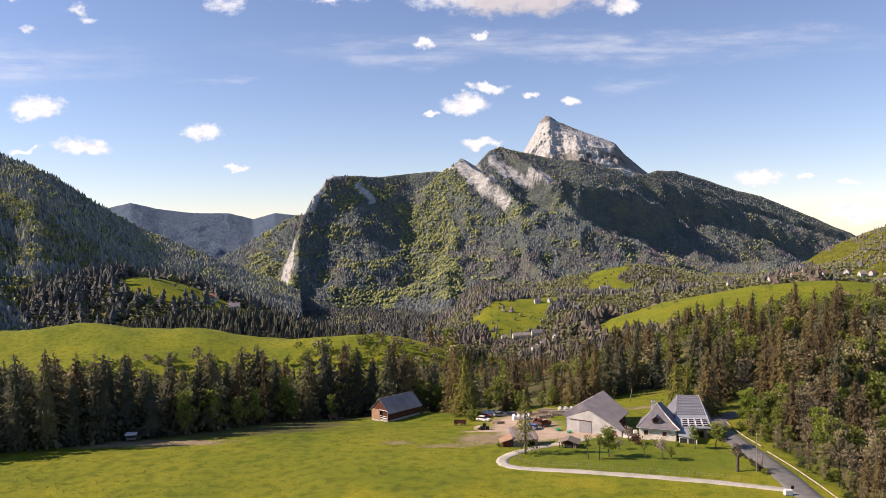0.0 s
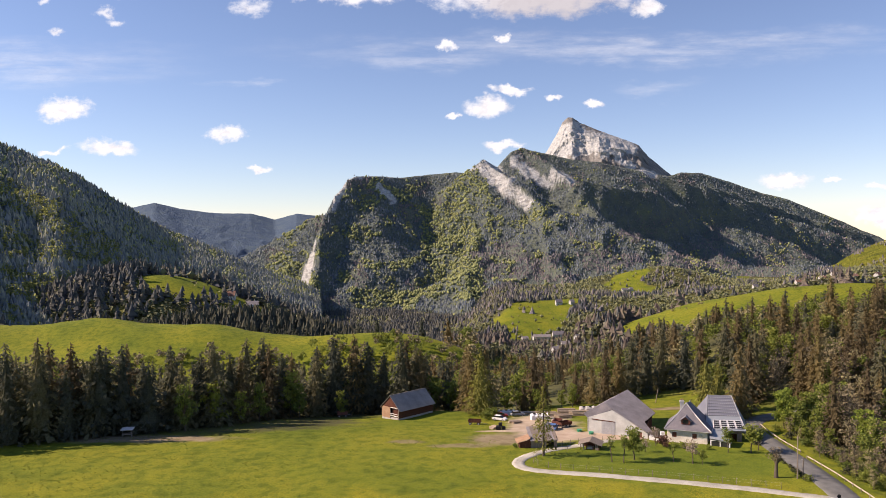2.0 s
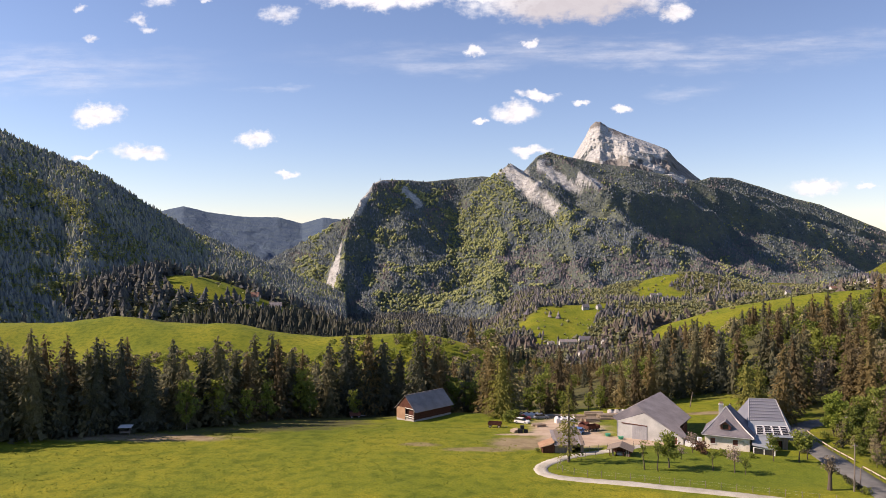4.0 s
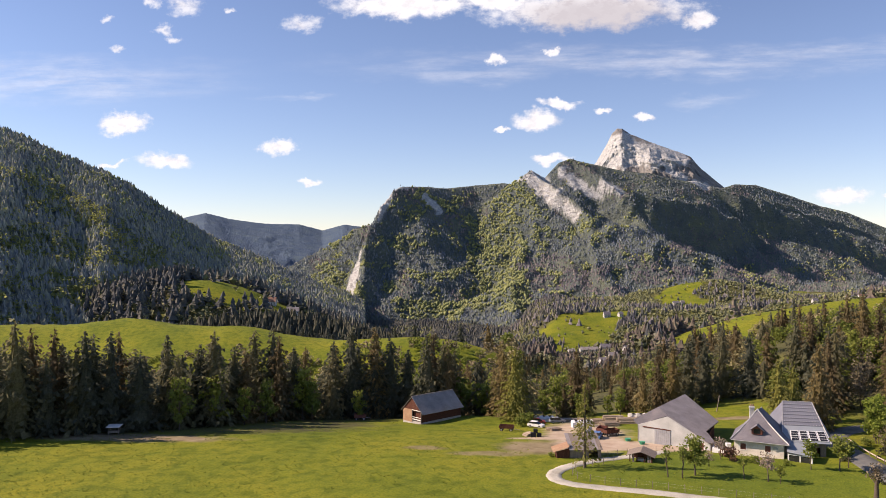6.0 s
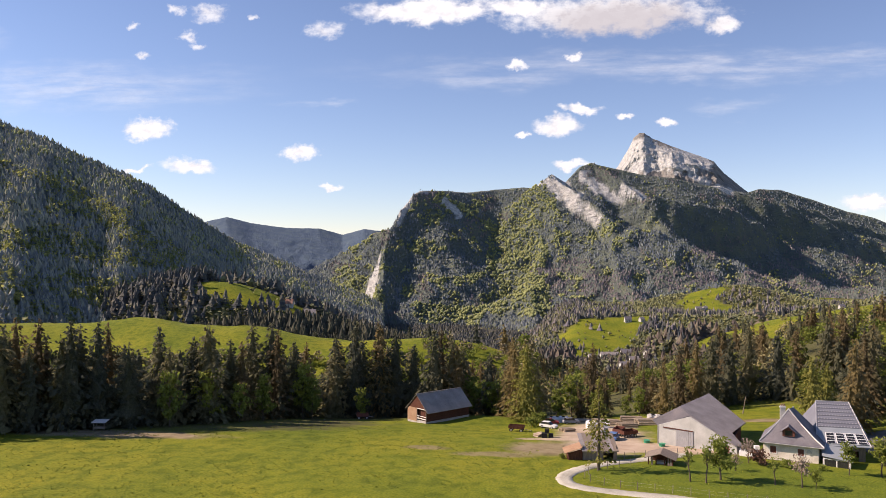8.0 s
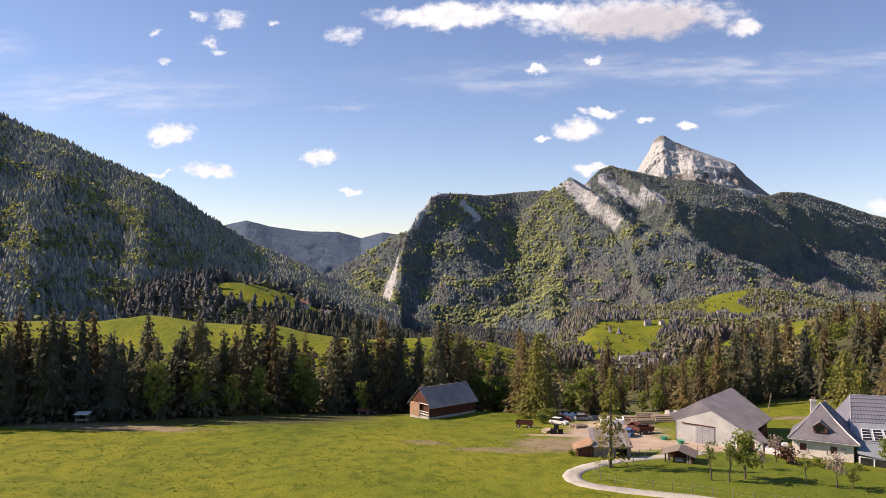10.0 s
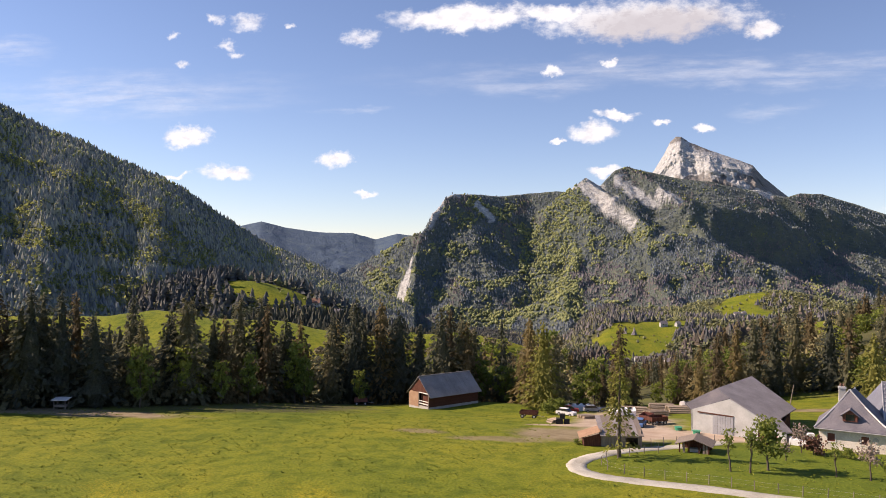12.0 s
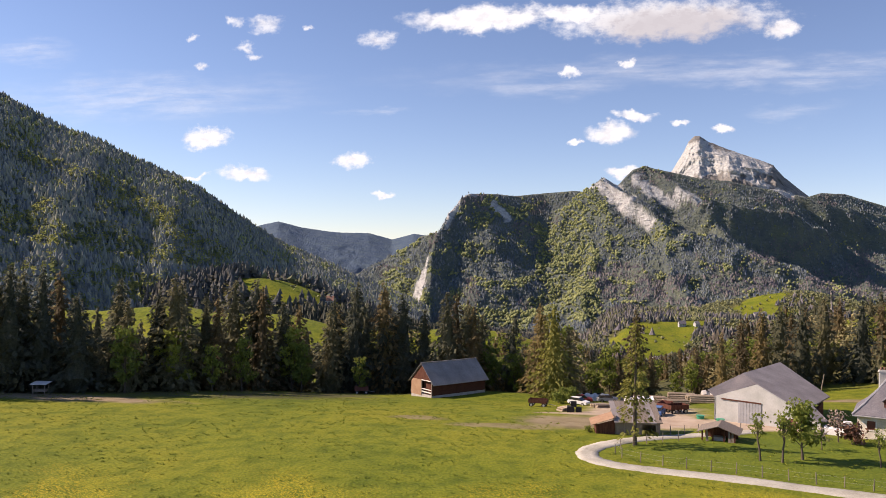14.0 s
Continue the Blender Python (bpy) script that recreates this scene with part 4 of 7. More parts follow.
warm_wood = ~green_wood & ~bare_wood & (x > -20) & (rng.random(len(x)) < np.where(r > 1080, 0.4, np.where((x > 58) & (x < 150) & (y < 430), 0.35, 0.75)))
dark_wood = ~green_wood & ~bare_wood & ~warm_wood
for band, cones, puffs in ((close, NEAR_CONES, NEAR_PUFFS), (near & ~close, MID_CONES, MID_PUFFS)):
    forest("spruce_wood", cones, P[band & dark_wood], H[band & dark_wood], SPRUCE_LEAF, "dark spruce wood below the pasture")
    forest("larch_wood", cones, P[band & warm_wood], H[band & warm_wood], WARM_SPRUCE_LEAF, "brownish sunlit conifers behind the farm")
    forest("broadleaf_wood", puffs, P[band & green_wood], H[band & green_wood] * 0.8, GREEN_LEAF, "fresh green broad-leaved trees in the wood")
    forest("bare_wood", puffs, P[band & bare_wood], H[band & bare_wood] * 0.75, BUD_LEAF, "pale budding trees in the wood")
# plantation behind the knoll, in close rows
x0, y0 = np.meshgrid(np.arange(-400, -66, 5.2), np.arange(628, 752, 5.6))
x0, y0 = (x0 + rng.uniform(-1.8, 1.8, x0.shape)).ravel(), (y0 + rng.uniform(-1.8, 1.8, y0.shape)).ravel()
stand = (bell(x0, y0, -130, 690, 250, 55) > 0.35) & (x0 < -72)
Q = np.stack([x0, y0, land(x0, y0) - 0.3], -1)[stand]
forest("plantation", hillside_cones, Q, rng.uniform(17, 25, len(Q)), SHADED_STAND_SPRUCE, "close-planted spruces behind the grassy knoll, darkened as if shaded", 0.95)
# scrub at the knoll's foot
x0, y0 = rng.uniform(-260, 10, 700), rng.uniform(400, 560, 700)
scrub = (y0 < 452 + 0.22 * (x0 + 260)) & (fractal(x0 / 40, y0 / 40, 3, 44) > -0.05)
Q = np.stack([x0, y0, land(x0, y0) - 0.3], -1)[scrub]
tall = rng.uniform(5, 11, len(Q))
fresh = rng.random(len(Q)) < 0.55
forest("scrub", MID_PUFFS, Q[fresh], tall[fresh], GREEN_LEAF, "green scrub at the foot of the knoll", 1.1)
forest("scrub", MID_PUFFS, Q[~fresh], tall[~fresh], BUD_LEAF, "pale budding scrub at the foot of the knoll", 1.1)
floor_near, floor_far = ~near & (r < 1300), r >= 1300
forest("distant_spruce_forest", hillside_cones, P[floor_near & dark_wood], H[floor_near & dark_wood] * 1.05, VALLEY_SPRUCE, "dark spruces on the valley floor", 1.35)
forest("distant_spruce_forest", FOOT_CONES, P[floor_far & dark_wood], H[floor_far & dark_wood], VALLEY_SPRUCE, "dark spruces at the mountain's foot", 1.5)
forest("distant_brown_forest", hillside_cones, P[floor_near & warm_wood], H[floor_near & warm_wood] * 1.05, VALLEY_BROWN, "brownish conifers on the valley floor", 1.35)
forest("distant_brown_forest", FOOT_CONES, P[floor_far & warm_wood], H[floor_far & warm_wood], HAZED_BROWN, "brownish conifers at the mountain's foot", 1.5)
low = rng.uniform(0.28, 0.62, len(x))
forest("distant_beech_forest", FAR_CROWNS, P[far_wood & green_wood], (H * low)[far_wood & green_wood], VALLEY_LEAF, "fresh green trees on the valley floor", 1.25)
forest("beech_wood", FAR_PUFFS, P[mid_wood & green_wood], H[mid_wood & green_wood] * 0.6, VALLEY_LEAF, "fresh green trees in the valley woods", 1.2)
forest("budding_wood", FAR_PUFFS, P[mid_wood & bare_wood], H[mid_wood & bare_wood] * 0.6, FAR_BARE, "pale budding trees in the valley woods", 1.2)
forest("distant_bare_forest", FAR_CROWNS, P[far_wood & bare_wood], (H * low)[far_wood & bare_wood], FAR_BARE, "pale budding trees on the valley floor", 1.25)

P, H, leafy, AZ, EL = cover(right_slope, 4500, 22.5, 44, 0.0, 0.99, [(24, -3, 36, -2, 1.0)], size=(7, 13), keep= lambda a, e, p: capsules(a, e, [(25.5, -2.6, 28.5, -1.3, 0.55), (29, -3.0, 33, -2.6, 0.5)]) < 0.5)
forest("distant_spruce_forest", FAR_CONES, P[~leafy], H[~leafy] * 0.9, HAZED_BROWN, "spruces on the hillside above the village")
forest("distant_beech_forest", FAR_CROWNS, P[leafy], H[leafy] * 0.7, FAR_BARE, "budding trees on the hillside above the village")

# ---------------------------------------------------------------- trees near the farm
def trunk_shape(points, sides=7):
    """A tapered limb through points of (x, y, z, radius)."""
    V, F = [], []
    for k, (x, y, z, q) in enumerate(points):
        for i in range(sides):
            a = 6.2832 * i / sides
            V.append((x + q * math.cos(a), y + q * math.sin(a), z))
    for k in range(len(points) - 1):
        for i in range(sides):
            j = (i + 1) % sides
            F.append((k * sides + i, k * sides + j, (k + 1) * sides + j, (k + 1) * sides + i))
    return V, F


def limbs(parts):
    VV, FF = [], []
    for V, F in parts:
        b = len(VV)
        VV += V
        FF += [tuple(b + i for i in f) for f in F]
    return VV, FF


def spruce(seed, leaf, label, height=20.0, wide=5.7, sparse=0.0, bare=0.04, boughs=120, sprays=8, big=1.15):
    tree = thing("spruce_tree", label, "tree")
    V, F = trunk_shape([(0, 0, -0.6, 0.30), (0, 0, height * 0.3, 0.22), (0.05, 0, height * 0.7, 0.12), (0, 0, height * 0.97, 0.02)])
    mesh_object("trunk", V, F, BARK, tree, True)
    V, T = needle_crown(seed, height, wide, boughs, sprays, bare, sparse, big)
    mesh_object("crown", V, T, leaf, tree)
    return tree


def leaf_crown(seed, boughs, leaves, size):
    """Leaf clumps strewn about boughs of (x, y, z, radius)."""
    r = np.random.default_rng(seed)
    pick = r.integers(0, len(boughs), leaves)
    B = np.array(boughs)[pick]
    d = r.normal(size=(leaves, 3))
    d /= np.linalg.norm(d, axis=1)[:, None]
    c = B[:, :3] + d * (B[:, 3] * r.uniform(0.35, 1.08, leaves))[:, None] * (1, 1, 0.85)
    u = r.normal(size=(leaves, 3))
    u /= np.linalg.norm(u, axis=1)[:, None]
    w = np.cross(u, r.normal(size=(leaves, 3)))
    w /= np.linalg.norm(w, axis=1)[:, None]
    s = (size * r.uniform(0.6, 1.4, leaves))[:, None]
    V = np.stack([c - s * u, c + 0.6 * s * w, c + s * u, c - 0.6 * s * w], 1).reshape(-1, 3)
    i = np.arange(leaves)[:, None] * 4
    return V, np.concatenate([i + (0, 1, 2), i + (0, 2, 3)])


def broadleaf(seed, leaf, label, height=12.0, spread=3.5, leaves=1300, size=0.42, fork=0.3, thick=0.22, kind="broadleaf_tree", limbs_out=9, category="tree"):
    r = random.Random(seed)
    tree = thing(kind, label, category)
    lean = r.uniform(-0.06, 0.06) * height
    parts = [trunk_shape([(0, 0, -0.5, thick * 1.2), (lean * 0.4, 0, height * fork * 0.6, thick * 0.85), (lean, 0.1, height * fork, thick * 0.75), (lean * 1.1, 0, height * 0.75, thick * 0.25)])]
    boughs = []
    for k in range(limbs_out):
        a = 2.4 * k + r.uniform(-0.4, 0.4)
        f = fork + (0.9 - fork) * k / limbs_out
        out = spread * (0.95 - 0.75 * max(0, f - 0.45) / 0.55) * r.uniform(0.55, 0.95)
        z1 = height * min(0.93, f + 0.16 + 0.05 * r.random())
        p = (lean * 1.05, 0, height * (fork + (0.55 - fork) * k / limbs_out))
        q = (p[0] + out * math.cos(a), out * math.sin(a), z1)
        parts.append(trunk_shape([(*p, thick * 0.4), ((p[0] + q[0]) / 2, q[1] / 2, (p[2] + z1) / 2 + 0.15, thick * 0.25), (*q, thick * 0.06)], 5))
        boughs.append((*q, spread * r.uniform(0.32, 0.5)))
        boughs.append(((p[0] + q[0]) / 2, q[1] / 2, (p[2] + z1) / 2 + 0.3, spread * 0.3))
    V, F = limbs(parts)
    mesh_object("trunk", V, F, BARK, tree, True)
    V, T = leaf_crown(seed, boughs, leaves, size)
    mesh_object("crown", V, T, leaf, tree)
    return tree


def plant(tree, x, y, scale=1.0, turn=None, wide=1.0):
    turn = rng.uniform(0, 6.28) if turn is None else turn
    z = float(land(x, y)) - 0.15
    return copy_thing(tree, Matrix.Translation((x, y, z)) @ Matrix.Rotation(turn, 4, "Z") @ Matrix.Diagonal((scale * wide, scale * wide, scale, 1)))


def put_first(tree, x, y, scale=1.0, turn=0.0, wide=1.0):
    tree.matrix_world = Matrix.Translation((x, y, float(land(x, y)) - 0.15)) @ Matrix.Rotation(turn, 4, "Z") @ Matrix.Diagonal((scale * wide, scale * wide, scale, 1))


dark_spruces = [spruce(s, SPRUCE_LEAF, "tall dark green spruce at the meadow's edge") for s in (1, 2, 3, 4)]
warm_spruces = [spruce(s, WARM_SPRUCE_LEAF, "olive brown spruce with drooping boughs", wide=4.9) for s in (5, 6)]
light_trees = [broadleaf(s, GREEN_LEAF, "fresh green broad-leaved tree at the wood's edge", 13, 3.8, 800, 0.46, 0.12) for s in (11, 12)]
bud_trees = [broadleaf(s, BUD_LEAF, "pale brown budding tree at the wood's edge", 13, 3.6, 800, 0.27, 0.15) for s in (15, 16)]
for tree, spot in zip(dark_spruces, ((-92, 201), (-70, 218), (-53, 239), (-33, 249))):
    put_first(tree, *spot, 1.0)
for tree, spot in zip(warm_spruces, ((-12, 250), (24, 258))):
    put_first(tree, *spot, 1.0)
for tree, spot in zip(light_trees, ((-66, 216), (18, 254))):
    put_first(tree, *spot, 0.95)
for tree, spot in zip(bud_trees, ((96, 205), (104, 186))):
    put_first(tree, *spot, 0.9)

# the row along the meadow: front row, then deeper rows
rng = np.random.default_rng(23)
for row, (back, step) in enumerate(((3.8, 5.3), (8.5, 6.2), (14.0, 8.0))):
    x = -165 + 2 * row
    while x < (6 if row < 2 else -35):
        y = np.interp(x, ROW_X, ROW_Y) + back + rng.uniform(-1.6, 1.6)
        pick = rng.random()
        size = rng.uniform(0.85, 1.25) * (1.05 if x < -80 else 1.04)
        if pick < 0.70:
            plant(dark_spruces[rng.integers(4)], x, y, size, None, rng.uniform(0.85, 1.15))
        elif pick < 0.92:
            plant(warm_spruces[rng.integers(2)], x, y, size)
        else:
            plant(light_trees[rng.integers(2)], x, y, size * rng.uniform(0.7, 1.0))
        x += step * rng.uniform(0.75, 1.3)
# young green trees in front of the row
for x, y, s in ((-71, 207.5, 1.0), (-60, 220, 0.75), (-56.5, 226, 0.9), (-47, 235, 0.8), (-36, 241, 0.65)):
    plant(light_trees[0], x, y, s, None, 0.85)
# behind the yard and the barns
for x, y, s, pick in ((9, 247, 0.8, 1), (3, 247, 1.0, 0), (14, 251, 0.7, 3), (20, 252, 0.5, 0), (27, 255, 0.5, 0), (32, 253, 0.45, 3), (37, 257, 0.5, 0), (42, 255, 0.68, 0), (47, 260, 0.85, 0),
                      (52, 263, 0.95, 0), (57, 268, 1.0, 1), (35, 250, 0.6, 3), (24, 251, 0.55, 3), (63, 272, 1.0, 2), (75.5, 219.5, 1.0, 0), (78, 228, 0.9, 2), (69, 276, 1.05, 1), (76, 272, 1.0, 2), (93, 258, 1.0, 2), (98, 262, 0.9, 2), (90, 275, 1.05, 2)):
    source = (warm_spruces[0], dark_spruces[1], dark_spruces[3], light_trees[1])[pick]
    plant(source, x, y, s)
# slope beside the road
for k in range(350):
    x, y = 79.5 + 80 * rng.random() ** 1.25, rng.uniform(118, 268)
    if y > 186 and x < 84 + 0.35 * (y - 186):
        continue
    if abs(y - 224 - 0.12 * (x - 88)) < 5 and x < 112:
        continue
    pick = rng.random()
    size = rng.uniform(0.55, 1.0) * (0.5 if x < 84 else 0.9 if x < 92 else 1.1)
    pick *= 0.72 + 0.28 * smooth_step(100, 116, x)
    if pick < 0.45:
        plant(bud_trees[rng.integers(2)], x, y, size)
    elif pick < 0.68:
        plant(light_trees[rng.integers(2)], x, y, size * 0.9)
    elif pick < 0.93:
        plant(warm_spruces[rng.integers(2)], x, y, size * 0.95)
    else:
        plant(dark_spruces[rng.integers(4)], x, y, size * 0.95)

# budding trees and conifers behind the road's bend
for x, y, s, source in ((85, 238, 1.0, warm_spruces[0]), (88.5, 243, 1.05, dark_spruces[1]), (94, 240, 1.0, bud_trees[0]), (99, 236, 1.0, warm_spruces[1]), (92, 250, 1.05, light_trees[1]), (103, 238, 0.95, bud_trees[1]), (97, 246, 1.0, bud_trees[0])):
    plant(source, x, y, s)
for k in range(75):
    x, y = rng.uniform(88, 150), rng.uniform(228, 305)
    if x < 96 + 0.25 * (250 - y) or abs(y - 224 - 0.12 * (x - 88)) < 6:
        continue
    source = (bud_trees[rng.integers(2)], warm_spruces[rng.integers(2)], light_trees[rng.integers(2)], warm_spruces[0])[rng.integers(4)]
    plant(source, x, y, rng.uniform(0.7, 1.05))

yellow_leaf = material("yellow_green_needles", [(0.150, 0.155, 0.036), (0.205, 0.205, 0.046), (0.255, 0.245, 0.058)], 0.25, 3.0, bump=0, spread=0.3, island=0.2, through_light=0.35)
light_spruce = spruce(61, yellow_leaf, "broad yellow-green spruce beside the yard", 19.5, 5.6, 0.0, 0.03, 150, 13, 0.85)
put_first(light_spruce, 6.2, 238.5)
plant(light_spruce, 64.8, 214, 0.86)
plant(light_spruce, 68.8, 216.5, 0.78, None, 0.9)
lime_leaf = material("bright_young_leaves", [(0.165, 0.225, 0.040), (0.235, 0.30, 0.050), (0.30, 0.36, 0.062)], 0.3, 2.0, bump=0, spread=0.25, island=0.4, through_light=0.45)
lime_tree = broadleaf(71, lime_leaf, "bright green young tree on the bank by the road", 10.5, 2.9, 1700, 0.3, 0.08, 0.16)
put_first(lime_tree, 81.4, 204.5)
plant(lime_tree, 83.6, 209.5, 0.9)
plant(lime_tree, 92.5, 188.5, 0.95, None, 1.1)
plant(lime_tree, 100, 176, 0.85)
for x, y, s in ((80.6, 197, 0.5), (81.6, 204, 0.6), (83.5, 210.5, 0.65), (79.8, 190, 0.42), (83.5, 200.5, 0.62), (87, 205.5, 0.75), (84.5, 194, 0.6), (90.5, 210.5, 0.7), (95, 215, 0.8)):
    plant(light_trees[0], x, y, s, None, 0.9)
lone_pine = spruce(31, yellow_leaf, "thin pine, bare below and green above, beside the lane", 15.6, 3.1, 0.62, 0.14, 150, 14, 0.72)
put_first(lone_pine, 18.7, 179.0)

# orchard and garden
fruit_green = broadleaf(41, GREEN_LEAF, "bushy green fruit tree on the lawn", 6.8, 2.6, 1500, 0.24, 0.22, 0.17, "fruit_tree", 11)
put_first(fruit_green, 37.6, 175.2)
fruit_slim = broadleaf(43, GREEN_LEAF, "slender fruit tree with thin green foliage", 5.8, 1.4, 230, 0.17, 0.42, 0.13, "fruit_tree", 7)
put_first(fruit_slim, 32.6, 173.6)
plant(fruit_slim, 34.9, 173.2, 1.05)
plant(fruit_slim, 45.5, 173.6, 0.8)
garden_tree = broadleaf(45, GREEN_LEAF, "young green tree before the porch", 5.4, 1.7, 620, 0.2, 0.35, 0.1, "fruit_tree", 8)
put_first(garden_tree, 59.4, 181.0)
plant(garden_tree, 64.2, 180.6, 1.15, None, 1.25)
plant(garden_tree, 50.8, 171.5, 0.6)
plant(garden_tree, 66.6, 182.8, 0.95, None, 1.2)
blossom = material("pink_blossom", [(0.22, 0.165, 0.135), (0.30, 0.235, 0.195), (0.33, 0.28, 0.20)], 0.5, 3.0, bump=0, spread=0.25, island=0.5)
pale_tree = broadleaf(47, blossom, "small tree with pale blossom", 5.0, 2.0, 420, 0.17, 0.35, 0.12, "fruit_tree", 8)
put_first(pale_tree, 49.2, 172.6)
plant(pale_tree, 45.2, 187.4, 0.85)
plant(pale_tree, 41.5, 181.5, 0.6)
red_shrub_leaf = material("reddish_leaves", [(0.10, 0.05, 0.035), (0.17, 0.09, 0.06)], 0.8, 3.0, bump=0, spread=0.3, island=0.5)
bush = broadleaf(49, red_shrub_leaf, "rounded reddish brown shrub by the house", 2.6, 1.9, 700, 0.2, 0.1, 0.08, "shrub", 9, "shrub")
put_first(bush, 46.6, 186.2, 1.0)
dark_leaf = material("dark_hedge_leaves", [(0.035, 0.045, 0.022), (0.055, 0.062, 0.03), (0.085, 0.075, 0.045)], 0.8, 3.0, bump=0, spread=0.3, island=0.5)
hedge_bush = broadleaf(57, dark_leaf, "low dark shrub of the hedge along the road", 2.0, 1.5, 420, 0.18, 0.1, 0.06, "shrub", 8, "shrub")
put_first(hedge_bush, 69.0, 188.6, 0.75)
for x, y, s in ((67.9, 187.4, 0.7), (75.4, 190.4, 0.5), (68.0, 177, 0.4), (68.1, 174.6, 0.45), (68.0, 172.2, 0.4), (68.1, 169.8, 0.5), (67.7, 167.4, 0.6), (67.5, 165.2, 0.75), (67.7, 163.2, 0.7), (67.4, 161.4, 0.5)):
    plant(hedge_bush, x, y, s)
green_bush = broadleaf(51, GREEN_LEAF, "low green shrub growing in the grass", 2.0, 1.5, 420, 0.18, 0.1, 0.06, "shrub", 8, "shrub")
put_first(green_bush, 50.6, 184.6, 0.8)
for x, y, s in ((56.0, 183.6, 0.7), (9.5, 233, 1.9), (7.5, 229.5, 1.5), (67.8, 161.2, 0.8), (13.0, 186.8, 0.6), (80.5, 190, 1.2), (80, 172, 1.1), (79, 158, 1.3), (82, 150, 1.4), (79.5, 181, 1.0), (78.6, 165, 0.8), (77.8, 148, 0.9), (79, 140, 1.2), (81, 177, 1.3), (83, 167, 1.5), (80.5, 152, 1.2), (82, 160, 1.4), (78.5, 134, 1.1), (81.5, 185, 1.3), (83.5, 144, 1.6)):
    plant(green_bush, x, y, s)
# thicket on the bank below the guard rail
bank = np.random.default_rng(83)
for k in range(46):
    y = 126 + 76 * (k + bank.random()) / 46
    x = 77.6 + 6.5 * bank.random()
    source, size = ((hedge_bush, 0.9), (green_bush, 1.1), (bud_trees[0], 0.26), (bud_trees[1], 0.34))[k % 4]
    plant(source, x, y, size * bank.uniform(0.8, 1.35), bank.uniform(0, 6.28))
old_tree = broadleaf(53, BUD_LEAF, "old pollard tree with a thick dark trunk", 6.2, 1.7, 420, 0.16, 0.42, 0.42, "pollard_tree", 10)
put_first(old_tree, 62.6, 163.2)

# ---------------------------------------------------------------- buildings
WOOD = material("dark_boards", [(0.065, 0.022, 0.014), (0.095, 0.034, 0.021), (0.13, 0.055, 0.034)], 1.2, 9.0, spread=0.3, stretch=(6, 6, 0.5))
GREY_WOOD = material("weathered_boards", [(0.17, 0.14, 0.115), (0.25, 0.21, 0.17)], 1.2, 9.0, spread=0.3, stretch=(6, 6, 0.5))
TAN_BOARD = material("tan_sheathing", [(0.30, 0.18, 0.11), (0.37, 0.24, 0.15)], 0.7, 6.0, spread=0.12)
SHEET_ROOF = material("grey_corrugated_sheets", [(0.205, 0.187, 0.180), (0.255, 0.233, 0.224), (0.305, 0.280, 0.268)], 0.35, 5.0, rough=0.75, bump=0.25, spread=0.14)
DARK_ROOF = material("dark_grey_sheets", [(0.085, 0.082, 0.09), (0.11, 0.105, 0.115), (0.14, 0.13, 0.135)], 0.35, 5.0, rough=0.75, bump=0.25, spread=0.14)
SLATE = material("slate", [(0.115, 0.11, 0.125), (0.15, 0.145, 0.16), (0.185, 0.175, 0.185)], 0.5, 6.0, rough=0.7, bump=0.4, spread=0.2)
TIN = material("blue_grey_tin", [(0.155, 0.165, 0.195), (0.19, 0.20, 0.23)], 0.4, 5.0, rough=0.6, bump=0.1, spread=0.1, metal=0.15)
PALE_TIN = material("pale_tin", [(0.24, 0.275, 0.30), (0.29, 0.325, 0.35)], 0.4, 5.0, rough=0.6, bump=0.05, spread=0.06, metal=0.15)
PLASTER = material("white_plaster", [(0.355, 0.364, 0.345), (0.43, 0.438, 0.415), (0.49, 0.499, 0.475)], 0.5, 6.0, spread=0.08)
CREAM = material("cream_plaster", [(0.54, 0.485, 0.41), (0.69, 0.63, 0.545), (0.76, 0.71, 0.63)], 0.45, 4.0, spread=0.12)
TRIM = material("pale_stone_trim", [(0.66, 0.63, 0.58), (0.74, 0.71, 0.66)], 1.0, 8.0, spread=0.06)
SHUTTER = material("red_brown_paint", [(0.16, 0.06, 0.045), (0.21, 0.085, 0.06)], 1.0, 8.0, spread=0.15)
DOOR_GREY = material("grey_metal_door", [(0.27, 0.28, 0.29), (0.34, 0.35, 0.36)], 0.8, 6.0, rough=0.6, spread=0.08)
CONCRETE = material("concrete", [(0.36, 0.34, 0.31), (0.46, 0.44, 0.40)], 0.7, 7.0, spread=0.12)
GLASS = material("dark_window_glass", [(0.02, 0.022, 0.026), (0.035, 0.037, 0.04)], 1.0, 4.0, rough=0.12, bump=0, specular=0.6)
TILE = material("brown_roof_tiles", [(0.20, 0.115, 0.085), (0.28, 0.165, 0.12)], 0.6, 6.0, spread=0.2)
RED = material("red_paint", [(0.30, 0.035, 0.03), (0.36, 0.05, 0.04)], 1.0, 5.0, rough=0.45, bump=0, spread=0.1)
BLUE = material("blue_paint", [(0.07, 0.15, 0.32), (0.09, 0.18, 0.38)], 1.0, 5.0, rough=0.4, bump=0, spread=0.08)
WHITE = material("white_paint", [(0.66, 0.66, 0.65), (0.74, 0.74, 0.73)], 1.0, 5.0, rough=0.45, bump=0, spread=0.06)
RUBBER = material("black_rubber", [(0.02, 0.02, 0.02), (0.03, 0.03, 0.03)], 1.0, 5.0, bump=0)
STEEL = material("galvanised_steel", [(0.40, 0.40, 0.39), (0.50, 0.49, 0.47)], 1.0, 6.0, rough=0.5, metal=0.5, spread=0.08)
